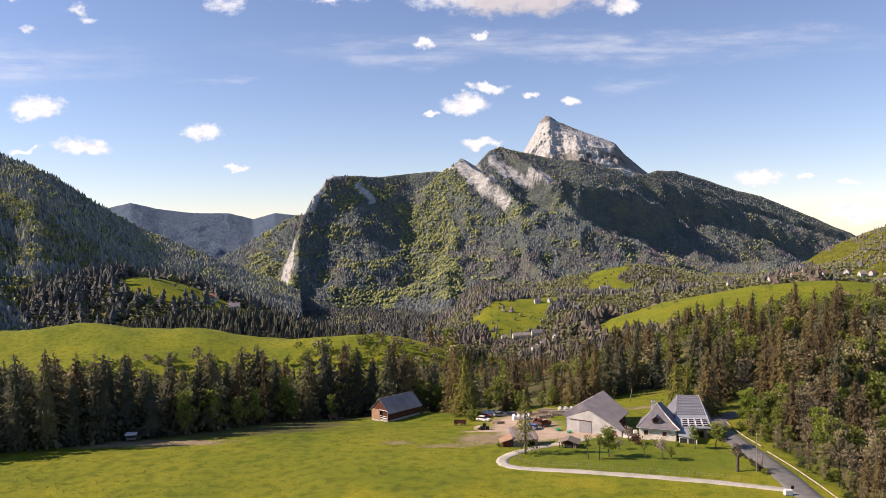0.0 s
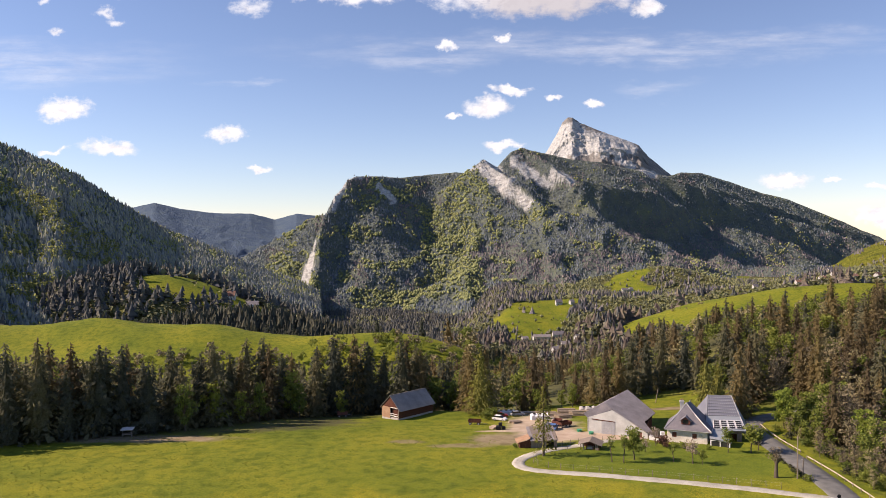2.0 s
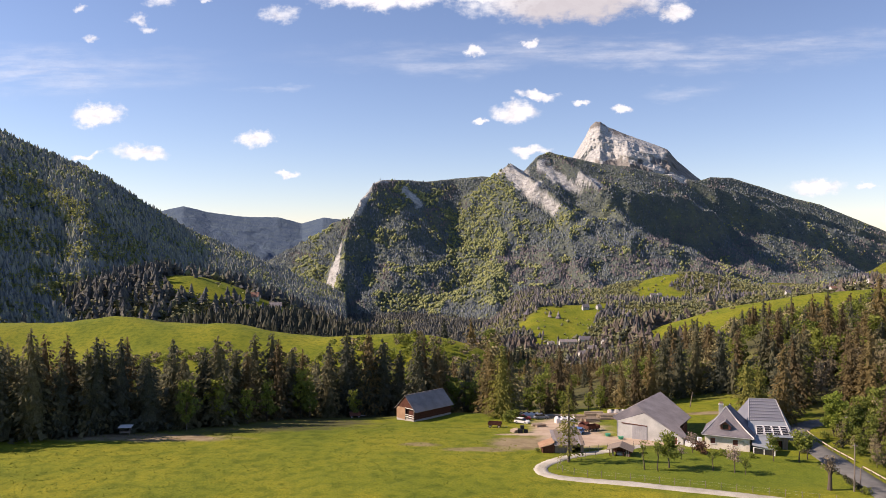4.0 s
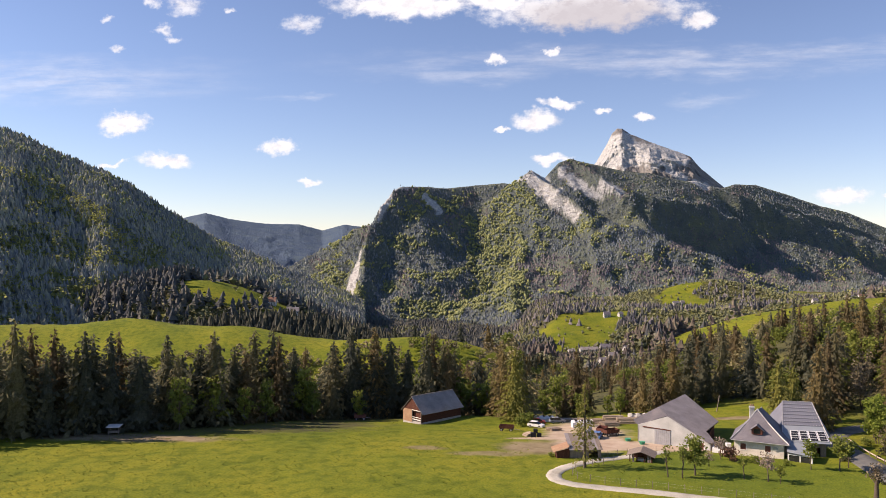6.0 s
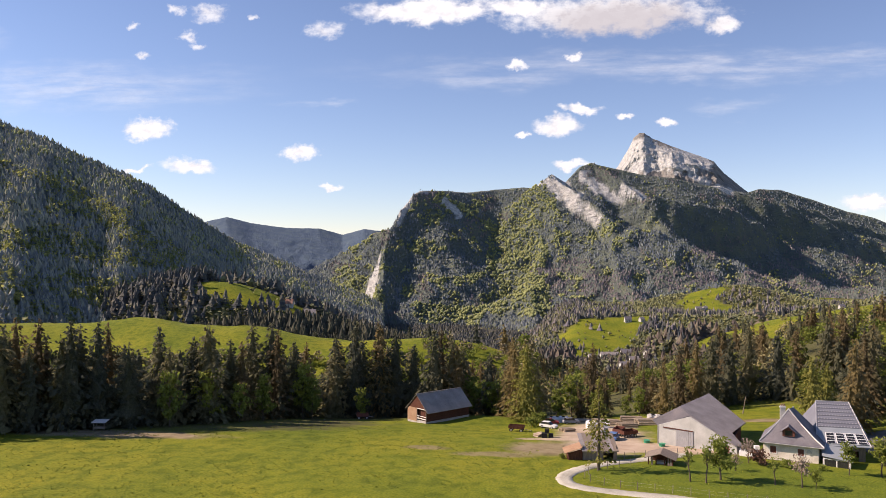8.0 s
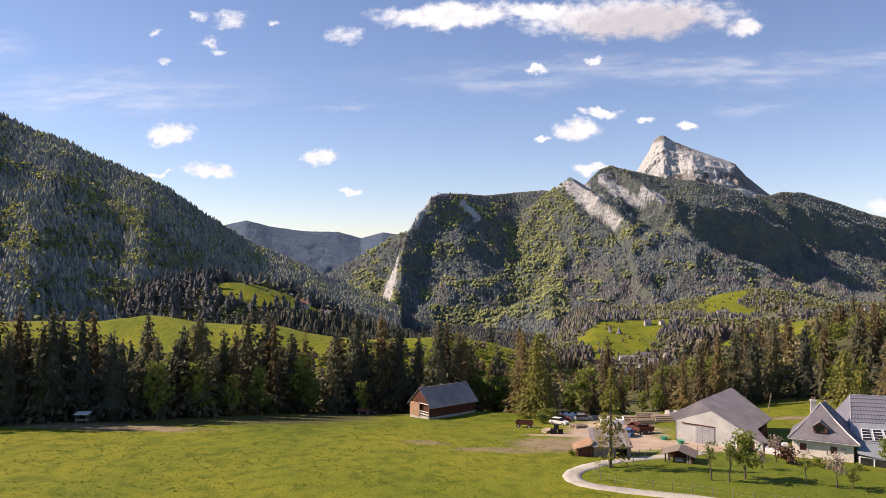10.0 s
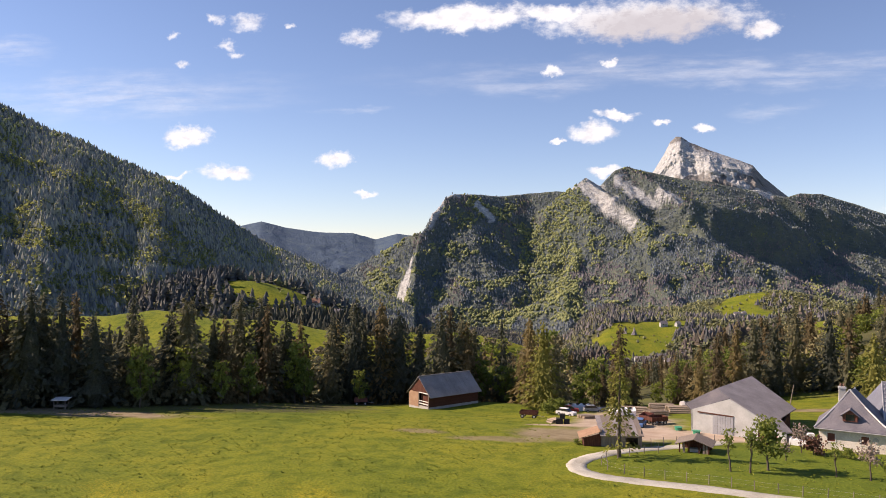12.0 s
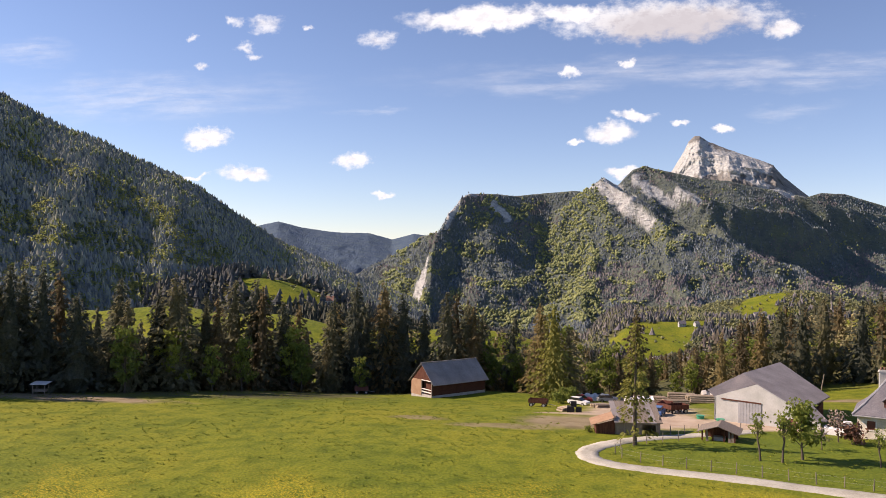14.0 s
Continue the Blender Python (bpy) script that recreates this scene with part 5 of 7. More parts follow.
LOG = material("peeled_logs", [(0.25, 0.195, 0.14), (0.36, 0.295, 0.22)], 1.0, 6.0, spread=0.2, each=0.5)
GREEN_TARP = material("green_plastic", [(0.03, 0.24, 0.13), (0.04, 0.30, 0.17)], 1.0, 5.0, rough=0.5, bump=0, spread=0.1)


def box(bm, x0, y0, z0, x1, y1, z1):
    v = [bm.verts.new(p) for p in ((x0, y0, z0), (x1, y0, z0), (x1, y1, z0), (x0, y1, z0), (x0, y0, z1), (x1, y0, z1), (x1, y1, z1), (x0, y1, z1))]
    for f in ((0, 3, 2, 1), (4, 5, 6, 7), (0, 1, 5, 4), (1, 2, 6, 5), (2, 3, 7, 6), (3, 0, 4, 7)):
        bm.faces.new([v[i] for i in f])
    return bm


def plate(bm, points, offset):
    """A flat or bent polygon thickened by an offset."""
    offset = Vector(offset)
    a = [bm.verts.new(Vector(p)) for p in points]
    b = [bm.verts.new(Vector(p) + offset) for p in points]
    n = len(points)
    bm.faces.new(a)
    bm.faces.new(b[::-1])
    for i in range(n):
        bm.faces.new((a[i], b[i], b[(i + 1) % n], a[(i + 1) % n]))
    return bm


def rod(bm, p, q, radius, sides=8, radius2=None):
    p, q = Vector(p), Vector(q)
    d = (q - p).normalized()
    u = d.orthogonal().normalized()
    w = d.cross(u)
    r2 = radius if radius2 is None else radius2
    a = [bm.verts.new(p + radius * (u * math.cos(6.2832 * i / sides) + w * math.sin(6.2832 * i / sides))) for i in range(sides)]
    b = [bm.verts.new(q + r2 * (u * math.cos(6.2832 * i / sides) + w * math.sin(6.2832 * i / sides))) for i in range(sides)]
    bm.faces.new(a)
    bm.faces.new(b[::-1])
    for i in range(sides):
        bm.faces.new((a[i], b[i], b[(i + 1) % sides], a[(i + 1) % sides]))
    return bm


def wall_panel(bm, length, height, thick, holes=()):
    """A wall along x, from y 0 inwards, with openings (x0, z0, x1, z1) left free."""
    xs = sorted({0.0, length, *[h[0] for h in holes], *[h[2] for h in holes]})
    zs = sorted({0.0, height, *[h[1] for h in holes], *[h[3] for h in holes]})
    for i in range(len(xs) - 1):
        for j in range(len(zs) - 1):
            cx, cz = (xs[i] + xs[i + 1]) / 2, (zs[j] + zs[j + 1]) / 2
            if not any(h[0] < cx < h[2] and h[1] < cz < h[3] for h in holes):
                box(bm, xs[i], 0, zs[j], xs[i + 1], thick, zs[j + 1])
    bmesh.ops.remove_doubles(bm, verts=bm.verts, dist=0.0005)
    return bm


def frame_of(p, q, z=None):
    """The pose of a wall that runs along x from p to q."""
    a = math.atan2(q[1] - p[1], q[0] - p[0])
    return Matrix.Translation((p[0], p[1], p[2] if z is None else z)) @ Matrix.Rotation(a, 4, "Z")


def window(parent, m, x0, z0, x1, z1, name="window", pane_mat=None, surround=0.16):
    """A window in a wall panel: pale surround, glass and red-brown leaves."""
    bm = bmesh.new()
    s = surround
    for a in ((x0 - s, z0 - s, x1 + s, z0), (x0 - s, z1, x1 + s, z1 + s), (x0 - s, z0, x0, z1), (x1, z0, x1 + s, z1)):
        box(bm, a[0], -0.07, a[1], a[2], 0.02, a[3])
    w = part(name, bm, TRIM, parent)
    w.matrix_local = m
    bm = bmesh.new()
    box(bm, x0, 0.1, z0, x1, 0.13, z1)
    part("pane", bm, pane_mat or GLASS, w)
    bm = bmesh.new()
    c = (x0 + x1) / 2
    for a in ((x0, z0, x0 + 0.07, z1), (x1 - 0.07, z0, x1, z1), (c - 0.04, z0, c + 0.04, z1), (x0, z0, x1, z0 + 0.07), (x0, z1 - 0.07, x1, z1), (x0, (z0 + z1) / 2 - 0.03, x1, (z0 + z1) / 2 + 0.03)):
        box(bm, a[0], 0.05, a[1], a[2], 0.095, a[3])
    part("window_frame", bm, SHUTTER, w, "red-brown wooden window frame")
    return w


# hay barn of dark red boards
def hay_barn():
    base = float(land(-17, 227)) - 0.1
    turn = math.radians(47.5)
    barn = thing("hay_barn", "dark red-brown wooden hay barn with a grey roof", "barn", Matrix.Translation((-17.2, 228.2, base)) @ Matrix.Rotation(turn, 4, "Z"))
    L, W, E, R = 13.6, 7.2, 3.1, 6.4
    bm = bmesh.new()
    box(bm, -0.05, 0, -3.6, L + 0.05, W, 0.35)
    part("foundation", bm, CONCRETE, barn, "pale concrete footing")
    for y0 in (0.0, W - 0.16):
        w = part("long_wall", box(bmesh.new(), 0, y0 + 0.04, 0.35, L, y0 + 0.12, E), WOOD, barn)
        plank = None
        n = 47
        for i in range(n):
            x0 = i * L / n
            if plank is None:
                bm = bmesh.new()
                box(bm, 0.01, -0.03, 0.36, L / n - 0.012, 0.035, E - 0.02)
                bmesh.ops.recalc_face_normals(bm, faces=bm.faces)
                plank = bpy.data.meshes.new("plank")
                bm.to_mesh(plank)
                bm.free()
                plank.materials.append(WOOD)
            o = new("plank", plank)
            o.parent = w
            o.location = (x0, y0 if y0 == 0 else y0 + 0.16, 0.02 * math.sin(i * 7.1))
    # gable towards the meadow: tan sheathing, open bay with rails, boards above
    bm = bmesh.new()
    plate(bm, [(0.02, W, 0.0), (0.02, W - 3.6, 0.0), (0.02, W - 3.6, 3.15), (0.02, W - 0.6, 3.15), (0.02, W - 0.15, 2.8), (0.02, W, 2.2)], (-0.08, 0, 0))
    part("gable_panel", bm, TAN_BOARD, barn, "tan plywood sheathing")
    bm = bmesh.new()
    box(bm, 0.5, 0.2, 0.35, 0.56, W - 3.6, 3.1)
    part("bay_back", bm, WOOD, barn)
    for z0, z1 in ((0.75, 0.98), (1.35, 1.5), (3.08, 3.24)):
        bm = bmesh.new()
        box(bm, -0.12, 0.0, z0, -0.02, W - 3.6, z1)
        part("rail", bm, TRIM, barn, "pale wooden rail")
    for y0 in (0.0, W - 3.72):
        bm = bmesh.new()
        box(bm, -0.14, y0, 0, 0.06, y0 + 0.16, 3.2)
        part("post", bm, GREY_WOOD, barn)
    for x0 in (0.0, L - 0.08):
        n = 24
        for i in range(n):
            y0, y1 = i * W / n, (i + 1) * W / n
            top = lambda y: E + (R - E) * (1 - abs(y - W / 2) / (W / 2)) - 0.12
            low = 3.2 if x0 == 0 else 0.3
            bm = bmesh.new()
            if min(top(y0), top(y1)) > low + 0.05:
                plate(bm, [(x0, y0 + 0.008, low), (x0, y1 - 0.008, low), (x0, y1 - 0.008, top(y1)), (x0, y0 + 0.008, top(y0))], (0.06, 0, 0))
                part("gable_board", bm, WOOD, barn)
            else:
                bm.free()
    for side in (0, 1):
        roof = None
        n = 13
        for i in range(n):
            x0, x1 = -0.28 + i * (L + 0.8) / n, -0.28 + (i + 1) * (L + 0.8) / n
            y0, y1 = (-0.75, W / 2) if side == 0 else (W + 0.75, W / 2)
            z0 = E - 0.75 * (R - E) / (W / 2)
            bm = bmesh.new()
            plate(bm, [(x0 + 0.01, y0, z0), (x1 - 0.01, y0, z0), (x1 - 0.01, y1, R), (x0 + 0.01, y1, R)], (0, 0, 0.09))
            if roof is None:
                roof = part("roof", bm, SHEET_ROOF, barn, "grey corrugated roof sheets")
            else:
                part("roof_sheet", bm, SHEET_ROOF, roof)
    bm = bmesh.new()
    rod(bm, (-0.3, W / 2, R + 0.1), (L + 0.55, W / 2, R + 0.1), 0.12)
    part("ridge_cap", bm, SHEET_ROOF, barn)
    return barn


hay_barn()


# large white barn
def white_barn():
    barn = thing("white_barn", "large whitewashed barn with a broad grey roof", "barn")
    g = 1.2
    A, B, C, D = (36.6, 204.4, 8.3), (38.0, 200.6, 7.55), (32.3, 203.2, 4.75), (31.4, 204.6, 5.5)
    R, S, T, E1 = (45.6, 219.6, 8.3), (50.6, 209.6, 4.45), (45.9, 197.6, 4.9), (44.4, 193.4, 3.55)
    n0 = (Vector(R) - Vector(A)).cross(Vector(E1) - Vector(A))
    onto = lambda x, y: (x, y, A[2] - (n0.x * (x - A[0]) + n0.y * (y - A[1])) / n0.z)
    B, S, T, E2 = onto(38.0, 201.2), onto(50.3, 208.5), onto(45.5, 199.9), onto(46.2, 195.0)
    t = (0, 0, 0.16)
    bm = plate(bmesh.new(), [A, B, E1, E2, T, S, R], t)
    part("roof_slope", bm, SHEET_ROOF, barn, "broad grey sheet roof slope")
    bm = plate(bmesh.new(), [D, C, B, A], t)
    part("roof_slope", bm, DARK_ROOF, barn, "dark grey front roof strip")
    bm = plate(bmesh.new(), [D, A, R, (40.5, 220.5, 5.4)], t)
    part("roof_slope", bm, SHEET_ROOF, barn)
    # gable wall, from the western corner to the low eave, with the great door free
    p, q = Vector((32.1, 202.9, g)), Vector((45.0, 194.6, g))
    u = (q - p).normalized()
    n = Vector((u.y, -u.x, 0))
    wallp = lambda s, z: p + u * s + Vector((0, 0, z))
    length = (q - p).length
    top = lambda s: 3.75 + (6.3 - 3.75) * s / 6.4 if s < 6.4 else 6.3 - (6.3 - 2.1) * (s - 6.4) / (length - 6.4)
    cuts = [0, 3.9, 6.4, 7.1, 11.0, 12.2, 12.9, 14.1, length]
    bm = bmesh.new()
    for a, b in zip(cuts, cuts[1:]):
        low = 3.55 if 3.9 <= a < 7.1 else (2.0 if a in (11.0, 12.9) and top(b) > 2.1 else -1.2)
        plate(bm, [wallp(a, low), wallp(b, low), wallp(b, max(low + 0.02, top(b))), wallp(a, max(low + 0.02, top(a)))], tuple(-n * 0.35))
    part("gable_wall", bm, PLASTER, barn, "whitewashed gable wall")
    bm = bmesh.new()
    plate(bm, [wallp(0, -1.2), Vector((41, 219, g - 3.4)), Vector((41, 219, g + 3.9)), wallp(0, 3.75)], tuple(u * 0.3))
    part("side_wall", bm, PLASTER, barn)
    bm = bmesh.new()
    plate(bm, [Vector((45.0, 196.9, g - 0.8)), Vector((49.6, 209.3, g - 1.6)), Vector((49.6, 209.3, g + 3.0)), Vector((45.0, 196.9, onto(45.0, 196.9)[2] - 0.3))], (-0.3, 0.1, 0))
    part("side_wall", bm, WOOD, barn, "dark boarded side wall")
    bm = bmesh.new()
    plate(bm, [Vector((49.6, 209.3, g - 3)), Vector((45.2, 219, g - 4)), Vector((45.2, 219, g + 6.8)), Vector((49.6, 209.3, g + 3.2))], (-0.2, -0.3, 0))
    plate(bm, [Vector((45.2, 219, g - 4)), Vector((41, 219.2, g - 4)), Vector((41, 219.2, g + 4)), Vector((45.2, 219, g + 6.8))], (-0.1, -0.3, 0))
    part("back_wall", bm, GREY_WOOD, barn)
    # sliding door of upright sheets on a dark track
    door = None
    for i in range(8):
        a, b = 3.75 + i * 0.43, 3.75 + (i + 1) * 0.43 - 0.03
        bm = plate(bmesh.new(), [wallp(a, -0.15) + n * 0.05, wallp(b, -0.15) + n * 0.05, wallp(b, 3.45) + n * 0.05, wallp(a, 3.45) + n * 0.05], tuple(n * 0.06))
        if door is None:
            door = part("sliding_door", bm, DOOR_GREY, barn, "grey sheet sliding door")
        else:
            part("door_sheet", bm, DOOR_GREY, door)
    bm = plate(bmesh.new(), [wallp(1.2, 3.48) + n * 0.04, wallp(7.2, 3.48) + n * 0.04, wallp(7.2, 3.66) + n * 0.04, wallp(1.2, 3.66) + n * 0.04], tuple(n * 0.12))
    part("door_track", bm, WOOD, barn)
    for a, b in ((11.05, 12.15), (12.95, 14.05)):
        bm = plate(bmesh.new(), [wallp(a, -0.3) - n * 0.18, wallp(b, -0.3) - n * 0.18, wallp(b, 1.95) - n * 0.18, wallp(a, 1.95) - n * 0.18], tuple(-n * 0.05))
        d = part("stable_door", bm, SHUTTER, barn, "red-brown wooden stable door")
        bm = bmesh.new()
        for s in (a - 0.18, b + 0.02):
            plate(bm, [wallp(s, -0.3), wallp(s + 0.16, -0.3), wallp(s + 0.16, min(2.0, top(s + 0.1) - 0.05)), wallp(s, min(2.0, top(s + 0.1) - 0.05))], tuple(n * 0.05))
        part("door_frame", bm, TRIM, d)
    return barn


white_barn()


# stone farmhouse with a hipped slate roof
def farmhouse():
    g = 2.0
    house = thing("farmhouse", "cream rendered farmhouse under a steep hipped slate roof", "house")
    A, B, C, D = (48.8, 191.5), (57.1, 188.2), (60.4, 196.0), (51.6, 199.0)
    E = 5.15
    hole = [(1.15, 1.3, 2.15, 2.5), (5.6, 1.3, 6.6, 2.5), (4.9, -0.9, 6.6, 0.95)]
    m = frame_of(A, B, g)
    bm = bmesh.new()
    wall_panel(bm, 8.9, 3.3, 0.4, hole[:2] + [(5.2, 0.0, 6.9, 0.3)])
    w = part("front_wall", bm, CREAM, house, "cream rendered front wall")
    w.matrix_local = m
    bm = bmesh.new()
    for x0, x1, z0, z1 in ((0, 5.2, -2.2, -0.004), (6.9, 8.9, -2.2, -0.004), (5.2, 6.9, -2.2, -0.85)):
        box(bm, x0, -0.03, z0, x1, 0.42, z1)
    w = part("plinth", bm, CREAM, house)
    w.matrix_local = m
    for p, q in ((B, C), (C, D), (D, A)):
        bm = bmesh.new()
        wall_panel(bm, math.dist(p, q) - 0.01, 5.3, 0.4)
        w = part("wall", bm, CREAM, house)
        w.matrix_local = frame_of(p, q, g - 2)
    window(house, m, *hole[0], pane_mat=SHUTTER)
    window(house, m, *hole[1], pane_mat=SHUTTER)
    window(house, m, 5.2, -0.85, 6.9, 0.3, "cellar_window", None, 0.1)
    bm = bmesh.new()
    rod(bm, (7.45, -0.05, 2.1), (7.45, -0.16, 2.1), 0.42, 16)
    dish = part("satellite_dish", bm, STEEL, house, "grey satellite dish")
    dish.matrix_local = m
    apex, back = (53.8, 193.5, 10.5), (55.4, 196.0, 10.4)
    a, b, c, d = (48.0, 191.1, E), (57.7, 187.3, E), (61.2, 196.2, E + 0.1), (51.4, 199.8, E)
    t = (0, 0, 0.14)
    kick = lambda p, q, f: tuple(p[i] + (q[i] - p[i]) * f - (0.35 * (1 if i == 2 else 0)) * math.sin(math.pi * f) for i in range(3))
    for pts, label in (([a, b, apex], "slate hip facing the lawn"), ([b, c, back, apex], "slate hip beside the tin roof"), ([d, a, apex, back], "slate slope"), ([c, d, back], "")):
        if len(pts) == 3:
            p, q, r = pts
            bm = bmesh.new()
            plate(bm, [p, q, kick(q, r, 0.3), kick(p, r, 0.3)], t)
            plate(bm, [kick(p, r, 0.3), kick(q, r, 0.3), r], t)
        else:
            p, q, r, s = pts
            bm = bmesh.new()
            plate(bm, [p, q, kick(q, r, 0.3), kick(p, s, 0.3)], t)
            plate(bm, [kick(p, s, 0.3), kick(q, r, 0.3), r, s], t)
        part("roof_hip", bm, SLATE, house, label)
    for p, q in ((a, apex), (b, apex), (apex, back)):
        bm = bmesh.new()
        pts = [kick(p, q, f) for f in (0, 0.3, 0.65, 1.0)]
        for k in range(3):
            u, v = Vector(pts[k]) + Vector((0, 0, 0.16)), Vector(pts[k + 1]) + Vector((0, 0, 0.16))
            rod(bm, u, v, 0.13, 6)
        part("ridge_tile", bm, STEEL, house, "pale metal ridge")
    for p, q in ((a, b), (b, c)):
        bm = rod(bmesh.new(), Vector(p) + Vector((0, -0.08, -0.02)), Vector(q) + Vector((0, -0.08, -0.02)), 0.1, 6)
        part("gutter", bm, STEEL, house)
    # chimney behind the hip and dormer in the front hip
    bm = box(bmesh.new(), -0.45, -0.35, 0, 0.45, 0.35, 3.6)
    box(bm, -0.55, -0.45, 3.3, 0.55, 0.45, 3.5)
    ch = part("chimney", bm, PLASTER, house, "pale rendered chimney")
    ch.matrix_local = Matrix.Translation((53.4, 195.6, 7.2)) @ Matrix.Rotation(-0.2, 4, "Z")
    for dx in (-0.2, 0.2):
        bm = rod(bmesh.new(), (dx, 0, 3.6), (dx, 0, 4.0), 0.13, 8)
        part("chimney_pot", bm, TILE, ch)
    dm = Matrix.Translation((52.7, 190.1, 6.45)) @ Matrix.Rotation(-0.37, 4, "Z")
    bm = bmesh.new()
    plate(bm, [(-1.0, 0, 0), (1.0, 0, 0), (1.0, 0, 0.95), (0, 0, 1.7), (-1.0, 0, 0.95)], (0, 0.12, 0))
    plate(bm, [(-1.0, 0, 0), (-1.0, 2.0, 0), (-1.0, 2.0, 0.95), (-1.0, 0, 0.95)], (0.1, 0, 0))
    plate(bm, [(1.0, 0, 0), (1.0, 2.0, 0), (1.0, 2.0, 0.95), (1.0, 0, 0.95)], (-0.1, 0, 0))
    dormer = part("dormer", bm, SHUTTER, house, "small gabled dormer with dark window")
    dormer.matrix_local = dm
    bm = bmesh.new()
    plate(bm, [(-1.35, -0.45, 0.72), (0, -0.45, 1.76), (0, 2.4, 1.76), (-1.35, 2.4, 0.72)], (0, 0, 0.1))
    plate(bm, [(1.35, -0.45, 0.72), (0, -0.45, 1.76), (0, 2.4, 1.76), (1.35, 2.4, 0.72)], (0, 0, 0.1))
    part("dormer_roof", bm, SLATE, dormer)
    bm = box(bmesh.new(), -0.55, -0.05, 0.15, 0.55, 0.0, 1.05)
    part("pane", bm, GLASS, dormer)
    return house


farmhouse()


# wing with the tin roof and the glazed panels
def tin_house():
    g = 1.9
    house = thing("tin_roofed_wing", "farm wing with a hipped blue-grey tin roof", "house")
    a, b, c, d = (57.6, 190.4, 4.9), (66.4, 189.6, 4.9), (69.7, 199.6, 4.9), (58.6, 206.0, 4.9)
    r1, r2 = (61.2, 201.2, 10.7), (66.7, 200.3, 10.7)
    low = lambda p, q, f: tuple(p[i] + (q[i] - p[i]) * f for i in range(3))
    t = (0, 0, 0.12)
    bm = bmesh.new()
    plate(bm, [a, b, low(b, r2, 0.4), low(a, r1, 0.4)], t)
    part("lower_roof", bm, PALE_TIN, house, "smooth pale tin lower roof")
    # upper tin courses, each lapping the one below
    n = 7
    for i in range(n):
        f0, f1 = 0.4 + 0.6 * i / n, 0.4 + 0.6 * (i + 1) / n
        lift = Vector((0, -0.02, 0.07))
        bm = bmesh.new()
        p, q, u, v = Vector(low(a, r1, f0)), Vector(low(b, r2, f0)), Vector(low(b, r2, f1)), Vector(low(a, r1, f1))
        plate(bm, [p + lift, q + lift, u + Vector((0, 0, 0.004)), v + Vector((0, 0, 0.004))], t)
        part("roof_course", bm, TIN, house)
        m = 14
        bm = bmesh.new()
        for k in range(m):
            s = (k + 0.5) / m
            w0 = p + (q - p) * s + Vector((0, -0.02, 0.22))
            w1 = p + (q - p) * (s + 0.026) + Vector((0, -0.02, 0.22))
            up = (v - p) * 0.22
            plate(bm, [w0, w1, w1 + up, w0 + up], (0, 0, 0.05))
        part("snow_hooks", bm, STEEL, house)["kind"] = "stuff"
    for pts in ([b, c, r2], [c, d, r1, r2], [d, a, r1]):
        bm = plate(bmesh.new(), pts, t)
        part("roof_hip", bm, PALE_TIN if pts[0] == b else TIN, house)
    for p, q in ((a, r1), (b, r2), (r1, r2)):
        bm = rod(bmesh.new(), Vector(p) + Vector((0, 0, 0.16)), Vector(q) + Vector((0, 0, 0.16)), 0.1, 6)
        part("ridge_cap", bm, STEEL, house)
    # four glazed panels of four rows
    for k in range(4):
        s0, s1 = 0.17 + 0.2 * k, 0.17 + 0.2 * k + 0.19
        P = lambda s, f: Vector(low(low(a, b, s), low(r1, r2, s), f)) + Vector((0, -0.05, 0.2))
        bm = plate(bmesh.new(), [P(s0, 0.04), P(s1, 0.04), P(s1, 0.27), P(s0, 0.27)], (0, -0.02, 0.06))
        panel = part("roof_panel", bm, WHITE, house, "white-framed glazed roof panel")
        for row in range(4):
            f0, f1 = 0.045 + 0.056 * row, 0.045 + 0.056 * row + 0.040
            bm = plate(bmesh.new(), [P(s0 + 0.02, f0), P(s1 - 0.02, f0), P(s1 - 0.02, f1), P(s0 + 0.02, f1)], (0, -0.05, 0.12))
            part("pane", bm, GLASS, panel)
    A, B, C, D = (58.2, 191.4), (65.8, 190.6), (69.0, 199.2), (58.8, 205.2)
    bm = bmesh.new()
    wall_panel(bm, math.dist(A, B), 5.2, 0.35, [(3.9, 0.4, 6.6, 4.1)])
    w = part("front_wall", bm, GREY_WOOD, house)
    w.matrix_local = frame_of(A, B, g - 2)
    bm = box(bmesh.new(), 3.9, 0.9, 0.4, 6.6, 1.0, 4.1)
    w = part("doorway_back", bm, WOOD, house, "dark boarded doorway")
    w.matrix_local = frame_of(A, B, g - 2)
    for p, q in ((B, C), (C, D), (D, A)):
        bm = bmesh.new()
        wall_panel(bm, math.dist(p, q), 5.2, 0.35)
        w = part("wall", bm, GREY_WOOD, house)
        w.matrix_local = frame_of(p, q, g - 2)
    return house


tin_house()


